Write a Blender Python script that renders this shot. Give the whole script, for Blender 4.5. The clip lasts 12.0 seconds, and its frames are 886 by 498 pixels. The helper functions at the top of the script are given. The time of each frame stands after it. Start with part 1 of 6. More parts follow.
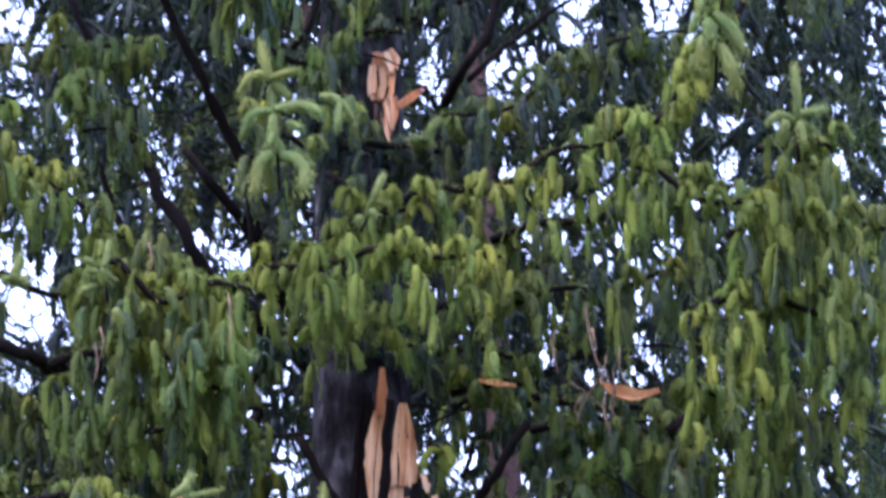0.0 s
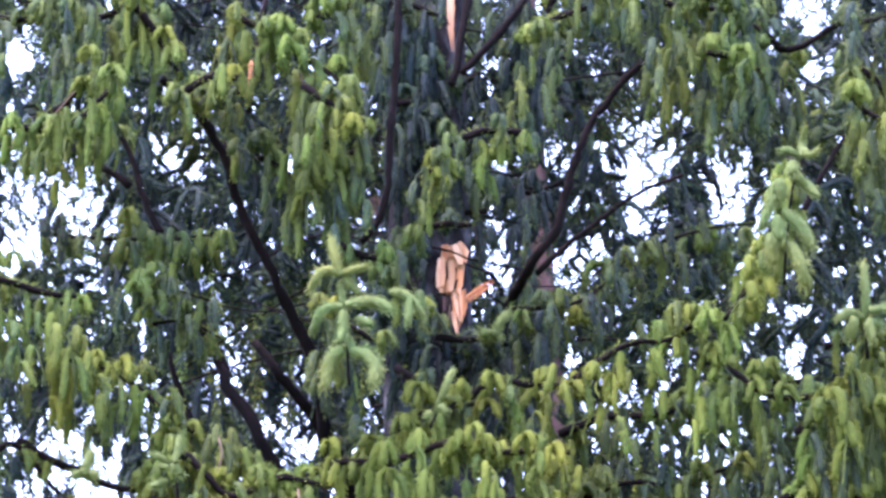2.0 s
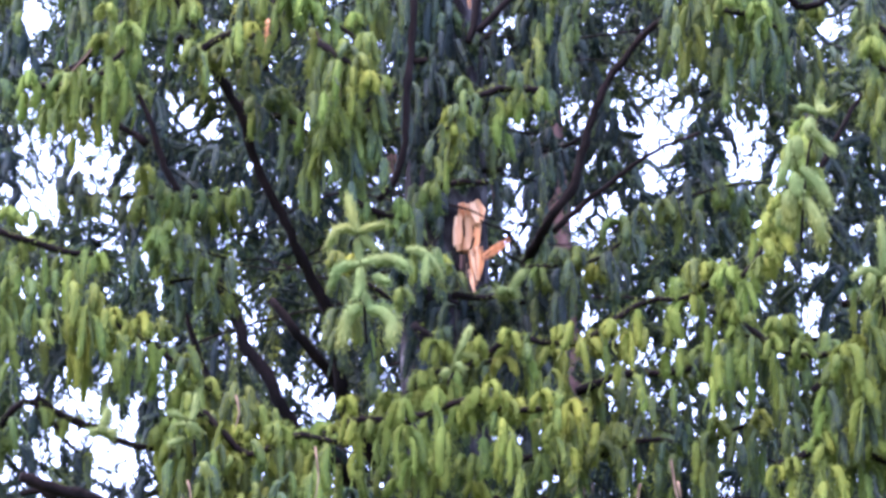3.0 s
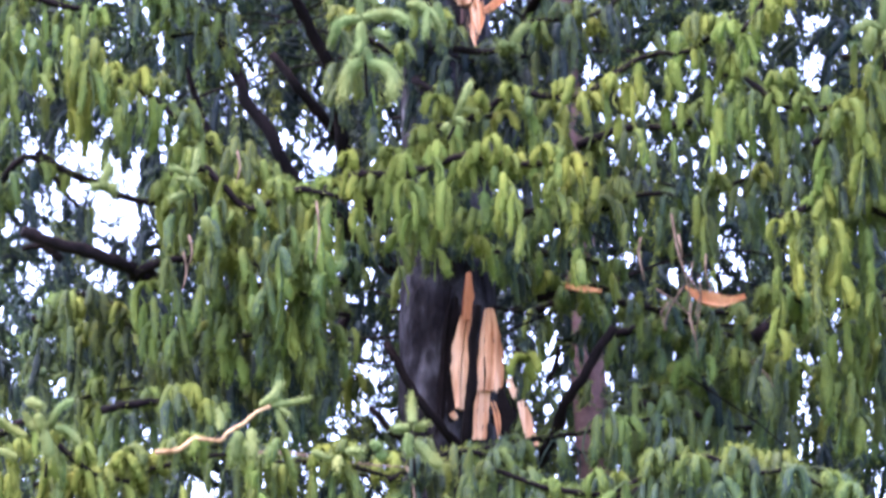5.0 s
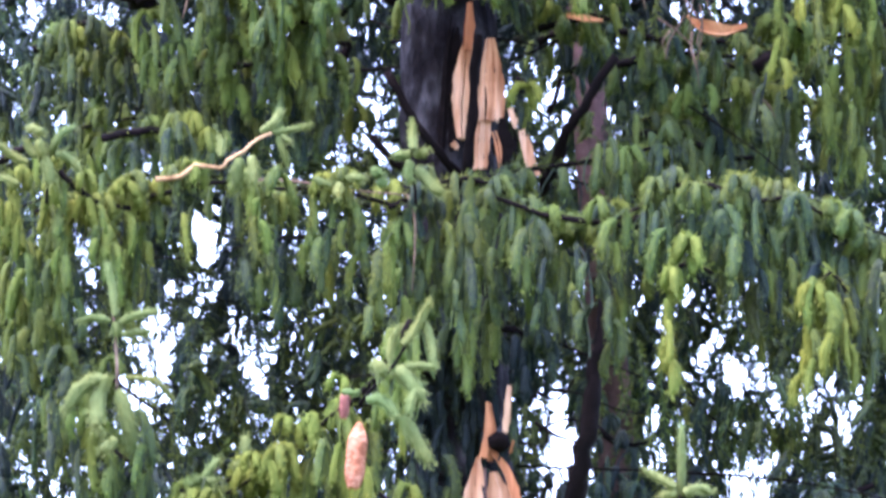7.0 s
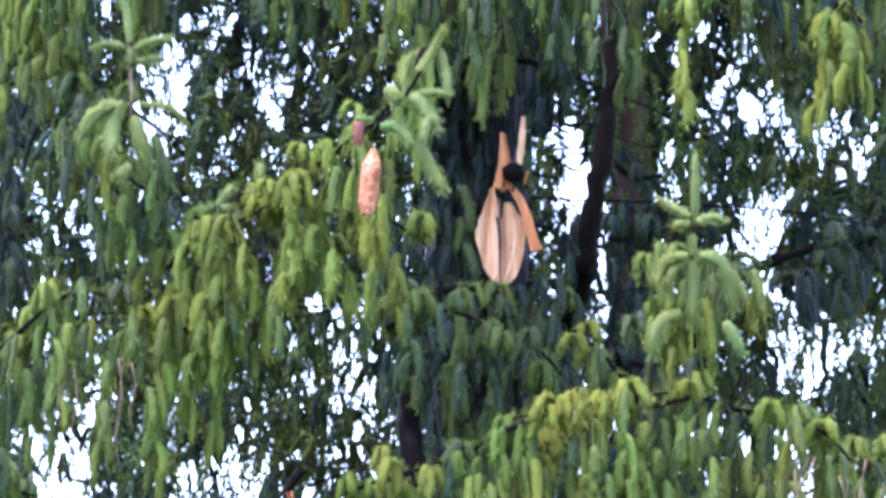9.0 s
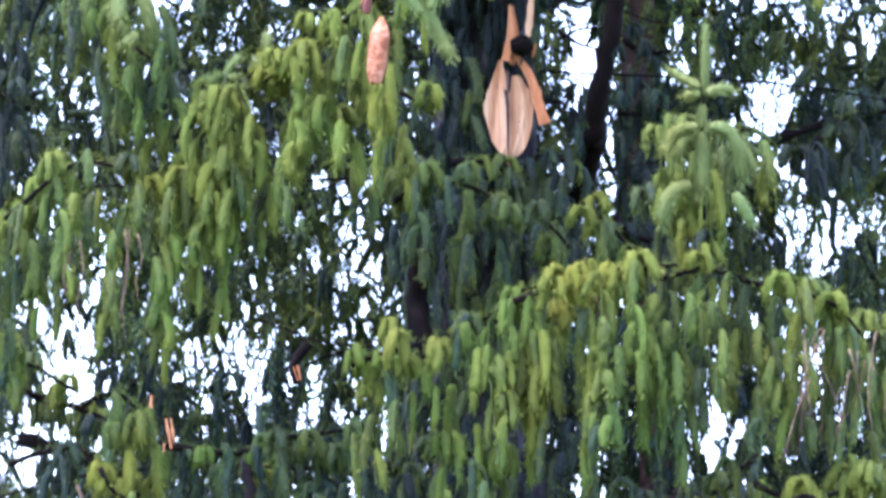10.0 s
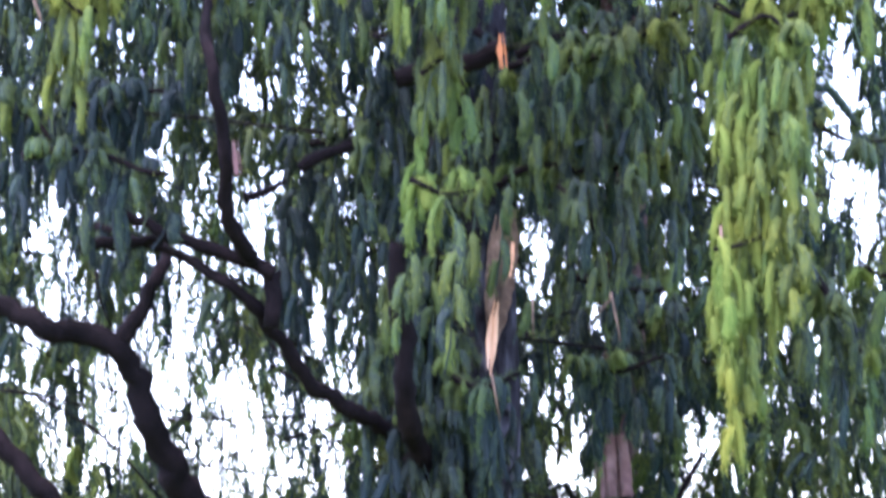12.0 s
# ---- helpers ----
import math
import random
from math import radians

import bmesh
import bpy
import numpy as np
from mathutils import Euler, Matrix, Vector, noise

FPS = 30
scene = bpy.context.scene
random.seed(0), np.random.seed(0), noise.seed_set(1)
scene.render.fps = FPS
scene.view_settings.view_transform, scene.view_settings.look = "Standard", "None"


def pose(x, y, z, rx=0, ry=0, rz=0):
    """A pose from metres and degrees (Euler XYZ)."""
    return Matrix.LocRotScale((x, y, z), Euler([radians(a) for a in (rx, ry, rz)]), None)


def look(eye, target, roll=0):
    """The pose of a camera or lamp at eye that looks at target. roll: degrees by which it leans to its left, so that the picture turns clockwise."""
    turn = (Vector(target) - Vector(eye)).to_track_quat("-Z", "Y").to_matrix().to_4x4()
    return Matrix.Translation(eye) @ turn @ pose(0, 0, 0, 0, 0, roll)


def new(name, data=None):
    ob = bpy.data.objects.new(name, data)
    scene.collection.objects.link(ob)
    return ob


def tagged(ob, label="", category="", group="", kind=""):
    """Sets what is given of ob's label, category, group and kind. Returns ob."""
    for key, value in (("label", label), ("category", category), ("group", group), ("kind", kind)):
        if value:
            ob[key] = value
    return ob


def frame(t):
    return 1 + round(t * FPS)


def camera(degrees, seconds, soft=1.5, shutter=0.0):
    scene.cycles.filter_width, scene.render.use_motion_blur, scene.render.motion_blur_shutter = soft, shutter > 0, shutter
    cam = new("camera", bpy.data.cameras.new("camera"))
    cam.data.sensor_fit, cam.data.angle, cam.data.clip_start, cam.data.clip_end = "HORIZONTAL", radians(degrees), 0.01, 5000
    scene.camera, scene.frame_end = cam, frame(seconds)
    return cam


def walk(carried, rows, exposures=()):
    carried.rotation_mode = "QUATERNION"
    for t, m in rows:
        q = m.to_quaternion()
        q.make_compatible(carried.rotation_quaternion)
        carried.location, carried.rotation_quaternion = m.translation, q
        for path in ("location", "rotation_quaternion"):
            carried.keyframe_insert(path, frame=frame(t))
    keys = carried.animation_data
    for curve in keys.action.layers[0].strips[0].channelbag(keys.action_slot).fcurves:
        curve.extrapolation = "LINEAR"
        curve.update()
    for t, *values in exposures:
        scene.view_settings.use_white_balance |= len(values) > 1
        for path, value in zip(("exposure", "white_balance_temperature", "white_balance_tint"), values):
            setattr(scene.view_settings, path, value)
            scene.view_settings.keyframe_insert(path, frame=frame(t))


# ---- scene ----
cam = camera(10.0, 12.0, soft=3.0, shutter=0.6)
EYE = 1.60
ROWS = [
    (0.0, 0.0249, 0.0072, 0.0315, -0.636, 20.318, -0.396),
    (0.5, 0.0198, 0.0009, 0.0439, -0.461, 21.029, -0.311),
    (1.0, 0.0104, -0.0218, 0.0587, -0.313, 21.659, -0.190),
    (1.5, 0.0019, -0.0448, 0.0868, -0.138, 21.958, -0.042),
    (2.0, -0.0085, -0.0536, 0.1102, -0.000, 22.000, 0.000),
    (2.5, -0.0136, -0.0589, 0.1128, 0.106, 21.876, 0.051),
    (3.0, -0.0116, -0.0499, 0.1034, 0.189, 21.565, 0.031),
    (3.2, -0.0098, -0.0462, 0.0981, 0.210, 21.371, 0.065),
    (4.8, -0.0081, -0.0586, 0.1154, 0.220, 19.001, 0.041),
    (5.0, -0.0049, -0.0611, 0.1124, 0.238, 18.718, -0.032),
    (5.5, -0.0031, -0.0628, 0.0860, 0.251, 18.108, -0.047),
    (6.0, -0.0057, -0.0511, 0.0550, 0.234, 17.534, 0.061),
    (6.5, -0.0061, -0.0421, 0.0467, 0.232, 16.812, -0.071),
    (7.0, -0.0000, -0.0342, 0.0459, 0.279, 16.046, 0.004),
    (7.2, 0.0048, -0.0295, 0.0317, 0.314, 15.816, 0.001),
    (8.8, 0.0073, -0.0229, -0.0030, 0.467, 13.562, 0.310),
    (9.0, 0.0076, -0.0223, -0.0120, 0.483, 13.321, 0.349),
    (9.5, 0.0059, 0.0060, -0.0280, 0.513, 12.729, 0.449),
    (10.0, -0.0078, 0.0445, -0.0629, 0.476, 12.243, 0.496),
    (10.5, -0.0117, 0.0666, -0.0843, 0.416, 11.470, 0.691),
    (11.0, 0.0033, 0.0797, -0.1046, 0.369, 9.875, 0.713),
    (11.5, 0.0057, 0.0988, -0.1126, 0.200, 8.379, 0.961),
    (12.0, 0.0145, 0.0984, -0.1438, 0.068, 7.327, 0.915),
]
walk(cam, [(t, Matrix.Translation((x, y, EYE + z)) @ pose(0, 0, 0, 90 + pitch, 0, yaw) @ pose(0, 0, 0, 0, 0, roll)) for t, x, y, z, yaw, pitch, roll in ROWS],
     [(0.0, 2.92, 6400, 38), (0.4, 3.32, 6400, 38), (1.0, 3.54, 6450, 39), (4.8, 3.77, 6450, 41), (6.5, 3.68, 6360, 39), (9.5, 3.41, 6280, 29), (10.5, 3.41, 6280, 31), (11.1, 3.81, 6350, 37), (11.6, 3.83, 6330, 39), (12.0, 3.66, 6220, 36)])
# ---------------------------------------------------------------- world and light
ELEV, SUNROT = 69.0, 228.0
world = bpy.data.worlds.new("sky")
scene.world = world
world.use_nodes = True
wn = world.node_tree.nodes
wl = world.node_tree.links
wn.clear()
sky = wn.new("ShaderNodeTexSky")
sky.sky_type = "NISHITA"
sky.sun_disc = False
sky.sun_elevation = radians(ELEV)
sky.sun_rotation = radians(SUNROT)
sky.dust_density = 2.0
sky.ozone_density = 1.0
bg = wn.new("ShaderNodeBackground")
bg.inputs["Strength"].default_value = 0.18
wout = wn.new("ShaderNodeOutputWorld")
wl.new(sky.outputs["Color"], bg.inputs["Color"])
wl.new(bg.outputs["Background"], wout.inputs["Surface"])

sun_data = bpy.data.lights.new("sun", "SUN")
sun_data.energy = 0.6
sun_data.angle = radians(25)
sun_data.color = (1.0, 0.96, 0.88)
sun = new("sun", sun_data)
# the sun stands high behind the camera and to its left
sun.matrix_world = look((-4.2, -3.8, 15.0), (0.0, 0.0, 0.0))


# ---------------------------------------------------------------- materials
def nodes_of(name):
    m = bpy.data.materials.new(name)
    m.use_nodes = True
    nt = m.node_tree
    nt.nodes.clear()
    out = nt.nodes.new("ShaderNodeOutputMaterial")
    b = nt.nodes.new("ShaderNodeBsdfPrincipled")
    nt.links.new(b.outputs["BSDF"], out.inputs["Surface"])
    return m, nt, b, out


def ramp(nt, stops):
    r = nt.nodes.new("ShaderNodeValToRGB")
    while len(r.color_ramp.elements) < len(stops):
        r.color_ramp.elements.new(0.5)
    for e, (p, c) in zip(r.color_ramp.elements, stops):
        e.position, e.color = p, (*c, 1)
    return r


def noise_tex(nt, scale, detail=4.0, stretch=(1, 1, 1)):
    tc = nt.nodes.new("ShaderNodeTexCoord")
    mp = nt.nodes.new("ShaderNodeMapping")
    mp.inputs["Scale"].default_value = stretch
    n = nt.nodes.new("ShaderNodeTexNoise")
    n.inputs["Scale"].default_value = scale
    n.inputs["Detail"].default_value = detail
    nt.links.new(tc.outputs["Object"], mp.inputs["Vector"])
    nt.links.new(mp.outputs["Vector"], n.inputs["Vector"])
    return n


def math_node(nt, op, a, b):
    m = nt.nodes.new("ShaderNodeMath")
    m.operation = op
    for i, v in enumerate((a, b)):
        if isinstance(v, (int, float)):
            m.inputs[i].default_value = v
        else:
            nt.links.new(v, m.inputs[i])
    return m.outputs[0]


def needle_material(name, stops, through_share=0.28):
    """Needles: a green that differs from shoot to shoot and patch to patch, waxy, letting some light through."""
    m, nt, b, out = nodes_of(name)
    at = nt.nodes.new("ShaderNodeAttribute")
    at.attribute_name = "tone"
    oi = nt.nodes.new("ShaderNodeObjectInfo")
    big = noise_tex(nt, 3.0, 2.0)
    isl = nt.nodes.new("ShaderNodeNewGeometry")
    v = math_node(nt, "ADD", at.outputs["Fac"], math_node(nt, "MULTIPLY", math_node(nt, "SUBTRACT", oi.outputs["Random"], 0.5), 0.22))
    v = math_node(nt, "ADD", v, math_node(nt, "MULTIPLY", math_node(nt, "SUBTRACT", big.outputs["Fac"], 0.5), 0.36))
    v = math_node(nt, "ADD", v, math_node(nt, "MULTIPLY", math_node(nt, "SUBTRACT", isl.outputs["Random Per Island"], 0.5), 0.12))
    speck = noise_tex(nt, 210.0, 2.0, (1, 1, 0.5))
    v = math_node(nt, "ADD", v, math_node(nt, "MULTIPLY", math_node(nt, "SUBTRACT", speck.outputs["Fac"], 0.5), 0.55))
    r = ramp(nt, stops)
    nt.links.new(v, r.inputs["Fac"])
    # patches of olive and of fresher green
    hue = noise_tex(nt, 5.5, 3.0)
    shift = ramp(nt, [(0.33, (1.13, 0.98, 0.80)), (0.5, (1.0, 1.0, 1.0)), (0.66, (0.85, 1.03, 1.03))])
    nt.links.new(hue.outputs["Fac"], shift.inputs["Fac"])
    col = nt.nodes.new("ShaderNodeMix")
    col.data_type = "RGBA"
    col.blend_type = "MULTIPLY"
    col.inputs["Factor"].default_value = 1.0
    nt.links.new(r.outputs["Color"], col.inputs["A"])
    nt.links.new(shift.outputs["Color"], col.inputs["B"])
    nt.links.new(col.outputs["Result"], b.inputs["Base Color"])
    b.inputs["Roughness"].default_value = 0.75
    b.inputs["Specular IOR Level"].default_value = 0.10
    # single needles lying along the shoot
    fine = noise_tex(nt, 260.0, 3.0, (1, 1, 0.45))
    bp = nt.nodes.new("ShaderNodeBump")
    bp.inputs["Strength"].default_value = 0.9
    bp.inputs["Distance"].default_value = 0.004
    nt.links.new(fine.outputs["Fac"], bp.inputs["Height"])
    nt.links.new(bp.outputs["Normal"], b.inputs["Normal"])
    tr = nt.nodes.new("ShaderNodeBsdfTranslucent")
    nt.links.new(col.outputs["Result"], tr.inputs["Color"])
    mix = nt.nodes.new("ShaderNodeMixShader")
    mix.inputs["Fac"].default_value = through_share
    nt.links.new(b.outputs["BSDF"], mix.inputs[1])
    nt.links.new(tr.outputs["BSDF"], mix.inputs[2])
    nt.links.new(mix.outputs["Shader"], out.inputs["Surface"])
    return m


def rough_material(name, stops, scale, stretch, rough=0.85, bump=0.4, bump_scale=60.0, fine=(1, 1, 1), islands=0.0, deep=0.004):
    m, nt, b, out = nodes_of(name)
    n = noise_tex(nt, scale, 5.0, stretch)
    r = ramp(nt, stops)
    if islands:
        g = nt.nodes.new("ShaderNodeNewGeometry")
        v = math_node(nt, "ADD", n.outputs["Fac"], math_node(nt, "MULTIPLY", math_node(nt, "SUBTRACT", g.outputs["Random Per Island"], 0.5), islands))
        nt.links.new(v, r.inputs["Fac"])
    else:
        nt.links.new(n.outputs["Fac"], r.inputs["Fac"])
    f = noise_tex(nt, bump_scale, 4.0, fine)
    mixc = nt.nodes.new("ShaderNodeMix")
    mixc.data_type = "RGBA"
    mixc.blend_type = "MULTIPLY"
    mixc.inputs["Factor"].default_value = 0.55
    fr = ramp(nt, [(0.3, (0.45, 0.45, 0.45)), (0.65, (1.1, 1.1, 1.1))])
    nt.links.new(f.outputs["Fac"], fr.inputs["Fac"])
    nt.links.new(r.outputs["Color"], mixc.inputs["A"])
    nt.links.new(fr.outputs["Color"], mixc.inputs["B"])
    nt.links.new(mixc.outputs["Result"], b.inputs["Base Color"])
    b.inputs["Roughness"].default_value = rough
    b.inputs["Specular IOR Level"].default_value = 0.07
    bp = nt.nodes.new("ShaderNodeBump")
    bp.inputs["Strength"].default_value = bump
    bp.inputs["Distance"].default_value = deep
    nt.links.new(f.outputs["Fac"], bp.inputs["Height"])
    nt.links.new(bp.outputs["Normal"], b.inputs["Normal"])
    return m


# the dark bluish end stands in for shade and haze deep in the crown
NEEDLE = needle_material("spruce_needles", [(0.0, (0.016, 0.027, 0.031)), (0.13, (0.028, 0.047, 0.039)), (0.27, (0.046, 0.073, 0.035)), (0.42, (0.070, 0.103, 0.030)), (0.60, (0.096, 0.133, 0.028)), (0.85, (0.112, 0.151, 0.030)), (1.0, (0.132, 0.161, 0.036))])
TIP = needle_material("young_needles", [(0.0, (0.082, 0.120, 0.042)), (0.5, (0.120, 0.163, 0.058)), (1.0, (0.168, 0.204, 0.078))], 0.25)
BARK = rough_material("spruce_bark", [(0.36, (0.006, 0.005, 0.007)), (0.50, (0.018, 0.017, 0.021)), (0.62, (0.048, 0.048, 0.057)), (0.76, (0.10, 0.103, 0.12))], 24.0, (1, 1, 0.55), 0.9, 1.0, 55.0, (1, 1, 0.45), 0.0, 0.016)
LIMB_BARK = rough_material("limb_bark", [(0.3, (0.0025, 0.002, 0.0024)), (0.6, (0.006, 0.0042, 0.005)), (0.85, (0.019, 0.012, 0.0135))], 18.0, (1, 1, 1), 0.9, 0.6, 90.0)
RED_BARK = rough_material("flaking_red_bark", [(0.3, (0.05, 0.030, 0.031)), (0.6, (0.12, 0.076, 0.075)), (0.85, (0.24, 0.17, 0.165))], 16.0, (1, 1, 0.5), 0.9, 0.8, 60.0)
WOOD = rough_material("torn_wood", [(0.30, (0.22, 0.085, 0.038)), (0.46, (0.46, 0.25, 0.145)), (0.7, (0.63, 0.425, 0.29))], 45.0, (1, 1, 0.10), 0.7, 0.5, 120.0, (1, 1, 0.06), 0.25)
ORANGE_WOOD = rough_material("resin_wood", [(0.25, (0.22, 0.075, 0.035)), (0.5, (0.40, 0.165, 0.080)), (0.8, (0.54, 0.30, 0.16))], 12.0, (1, 1, 0.2), 0.65, 0.5, 110.0, (1, 1, 0.1), 0.3)
DEAD = rough_material("dead_twig", [(0.3, (0.055, 0.040, 0.031)), (0.6, (0.135, 0.098, 0.074)), (0.85, (0.235, 0.185, 0.14))], 20.0, (1, 1, 1), 0.9, 0.3, 80.0)
CONE = rough_material("cone_scales", [(0.3, (0.29, 0.115, 0.062)), (0.55, (0.45, 0.20, 0.12)), (0.8, (0.56, 0.30, 0.20))], 25.0, (1, 1, 1), 0.6, 0.3, 120.0, (1, 1, 1), 0.55)
BUD = rough_material("unripe_cone_scales", [(0.3, (0.17, 0.070, 0.060)), (0.55, (0.27, 0.115, 0.095)), (0.8, (0.35, 0.17, 0.14))], 25.0, (1, 1, 1), 0.6, 0.3, 120.0)
PEELED = rough_material("peeled_twig", [(0.3, (0.17, 0.10, 0.05)), (0.55, (0.34, 0.235, 0.13)), (0.8, (0.47, 0.35, 0.21))], 30.0, (1, 1, 1), 0.85, 0.4, 90.0)
GRASS = rough_material("meadow_grass", [(0.3, (0.035, 0.06, 0.015)), (0.55, (0.06, 0.09, 0.025)), (0.8, (0.10, 0.11, 0.04))], 0.8, (1, 1, 1), 0.95, 0.6, 9.0)


# ---------------------------------------------------------------- mesh helpers
def mesh_from(name, verts, faces, mats, smooth=False, tone=None, index=None):
    me = bpy.data.meshes.new(name)
    v = np.asarray(verts, dtype=np.float32)
    if isinstance(faces, np.ndarray):
        nf, k = faces.shape
        me.vertices.add(len(v))
        me.vertices.foreach_set("co", v.ravel())
        me.loops.add(nf * k)
        me.loops.foreach_set("vertex_index", faces.astype(np.int32).ravel())
        me.polygons.add(nf)
        me.polygons.foreach_set("loop_start", np.arange(0, nf * k, k, dtype=np.int32))
        me.polygons.foreach_set("loop_total", np.full(nf, k, dtype=np.int32))
        me.update(calc_edges=True)
    else:
        me.from_pydata([tuple(p) for p in v], [], faces)
    for mt in mats:
        me.materials.append(mt)
    if smooth:
        me.polygons.foreach_set("use_smooth", np.ones(len(me.polygons), dtype=bool))
    if index is not None:
        me.polygons.foreach_set("material_index", np.asarray(index, dtype=np.int32))
    if tone is not None:
        a = me.attributes.new("tone", "FLOAT", "POINT")
        a.data.foreach_set("value", np.asarray(tone, dtype=np.float32))
    me.validate()
    return me


def hang(ob, parent):
    ob.parent = parent
    ob.matrix_parent_inverse = Matrix.Identity(4)
    return ob


def curve_points(pts, step):
    """Points along a smooth line through the given ones."""
    p = np.array(pts, dtype=float)
    if len(p) == 2:
        n = max(2, int(np.linalg.norm(p[1] - p[0]) / step) + 1)
        return p[0] + (p[1] - p[0]) * np.linspace(0, 1, n)[:, None]
    q = np.vstack([2 * p[0] - p[1], p, 2 * p[-1] - p[-2]])
    out = []
    for i in range(1, len(q) - 2):
        n = max(2, int(np.linalg.norm(q[i + 1] - q[i]) / step))
        t = np.linspace(0, 1, n, endpoint=False)[:, None]
        a, b, c, d = q[i - 1], q[i], q[i + 1], q[i + 2]
        out.append(0.5 * (2 * b + (c - a) * t + (2 * a - 5 * b + 4 * c - d) * t ** 2 + (3 * b - a - 3 * c + d) * t ** 3))
    return np.vstack(out + [p[-1:]])


def tube(line, radii, sides, rng, rough=0.0, cap=True):
    """A tapered, slightly knobbly tube along a line."""
    line = np.asarray(line)
    n = len(line)
    tan = np.gradient(line, axis=0)
    tan /= np.linalg.norm(tan, axis=1)[:, None] + 1e-9
    ref = np.array([0.31, 0.9, 0.3])
    u = np.cross(tan, ref)
    bad = np.linalg.norm(u, axis=1) < 0.1
    u[bad] = np.cross(tan[bad], np.array([1.0, 0, 0]))
    u /= np.linalg.norm(u, axis=1)[:, None]
    w = np.cross(tan, u)
    a = np.linspace(0, 2 * np.pi, sides, endpoint=False)
    k = 1 + rough * rng.normal(size=(n, sides))
    r = np.asarray(radii)[:, None] * k
    v = line[:, None, :] + r[:, :, None] * (np.cos(a)[None, :, None] * u[:, None, :] + np.sin(a)[None, :, None] * w[:, None, :])
    v = v.reshape(-1, 3)
    i = np.arange(n - 1)[:, None] * sides
    j = np.arange(sides)[None, :]
    jn = (j + 1) % sides
    f = np.stack([i + j, i + jn, i + sides + jn, i + sides + j], axis=-1).reshape(-1, 4)
    faces = [tuple(x) for x in f.tolist()]
    if cap:
        faces.append(tuple(range(sides - 1, -1, -1)))
        faces.append(tuple(range((n - 1) * sides, n * sides)))
    return v, faces


# ---------------------------------------------------------------- foliage
def along(path, t):
    """Points and directions at the shares t of a path's length."""
    seg = np.linalg.norm(np.diff(path, axis=0), axis=1)
    s = np.concatenate([[0], np.cumsum(seg)])
    tan = np.gradient(path, axis=0)
    at = np.stack([np.interp(t * s[-1], s, path[:, k]) for k in range(3)], axis=1)
    ax = np.stack([np.interp(t * s[-1], s, tan[:, k]) for k in range(3)], axis=1)
    return at, ax / (np.linalg.norm(ax, axis=1)[:, None] + 1e-9), s[-1]


def needles_on(path, rng, per_m, length, width, spread, inner=0.0):
    """Single thin needles all round a path, leaning towards its end. inner: how far from the path they start."""
    total = np.linalg.norm(np.diff(path, axis=0), axis=1).sum()
    n = max(6, int(per_m * total))
    t = (np.arange(n) + rng.uniform(0, 1, n)) / n
    base, ax, total = along(path, t)
    rnd = rng.normal(size=(n, 3))
    rad = rnd - (rnd * ax).sum(1)[:, None] * ax
    rad /= np.linalg.norm(rad, axis=1)[:, None] + 1e-9
    body = np.interp(t, BODY_T, BODY_R)
    lean = spread * (0.55 + 0.45 * np.clip((1 - t) * total / 0.02, 0, 1)) + rng.normal(0, 0.12, n)
    d = np.cos(lean)[:, None] * ax + np.sin(lean)[:, None] * rad
    ln = length * rng.uniform(0.75, 1.15, n)
    base = base + rad * (inner * body)[:, None]
    side = np.cross(d, rng.normal(size=(n, 3)))
    side /= np.linalg.norm(side, axis=1)[:, None] + 1e-9
    w = width * rng.uniform(0.8, 1.2, n)
    tip = base + d * ln[:, None]
    # every other sliver is broad at its outer end, so that a shoot ends blunt
    out = rng.uniform(size=n) < 0.5
    wide, thin = np.where(out[:, None], tip, base), np.where(out[:, None], base, tip)
    v = np.stack([wide + side * w[:, None] * 0.5, wide - side * w[:, None] * 0.5, thin], axis=1).reshape(-1, 3)
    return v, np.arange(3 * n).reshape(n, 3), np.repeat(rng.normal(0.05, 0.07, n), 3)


BODY_T = np.array([0.0, 0.10, 0.28, 0.55, 0.80, 0.94, 1.0])
BODY_R = np.array([0.55, 0.85, 1.0, 1.0, 0.93, 0.70, 0.22])


def body_on(path, r, rng, sides=6):
    """The close, blunt body of needles round a shoot."""
    at, _, _ = along(path, BODY_T)
    v, f = tube(at, r * BODY_R, sides, rng, 0.13, cap=False)
    q = np.array(f)
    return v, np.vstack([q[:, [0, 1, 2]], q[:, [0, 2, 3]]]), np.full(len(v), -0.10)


def axis_on(path, r, rng):
    v, f = tube(path, np.full(len(path), r), 3, rng, 0.1, cap=False)
    q = np.array(f)
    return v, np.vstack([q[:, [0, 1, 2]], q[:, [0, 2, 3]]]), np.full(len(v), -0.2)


def droop_path(length, rng, out=0.03, sway=0.012, n=9, turn=None):
    """A shoot that leaves its bough outwards, bends over and hangs."""
    a = rng.uniform(0, 2 * np.pi) if turn is None else turn
    t = np.linspace(0, 1, n)
    s = t * length
    o = out * (1 - np.exp(-s / 0.022))
    z = -s + min(0.6, out / 0.08) * 0.09 * np.exp(-s / 0.02) * (1 - np.exp(-s / 0.008))
    x = np.cos(a) * o + sway * np.sin(t * rng.uniform(1.5, 4) + rng.uniform(0, 6)) * t
    y = np.sin(a) * o + sway * np.sin(t * rng.uniform(1.5, 4) + rng.uniform(0, 6)) * t
    return np.stack([x, y, z], axis=1)


def join_tris(parts):
    vs, fs, ts, k = [], [], [], 0
    for v, f, t in parts:
        vs.append(v)
        fs.append(f + k)
        ts.append(t)
        k += len(v)
    return np.vstack(vs), np.vstack(fs), np.concatenate(ts)


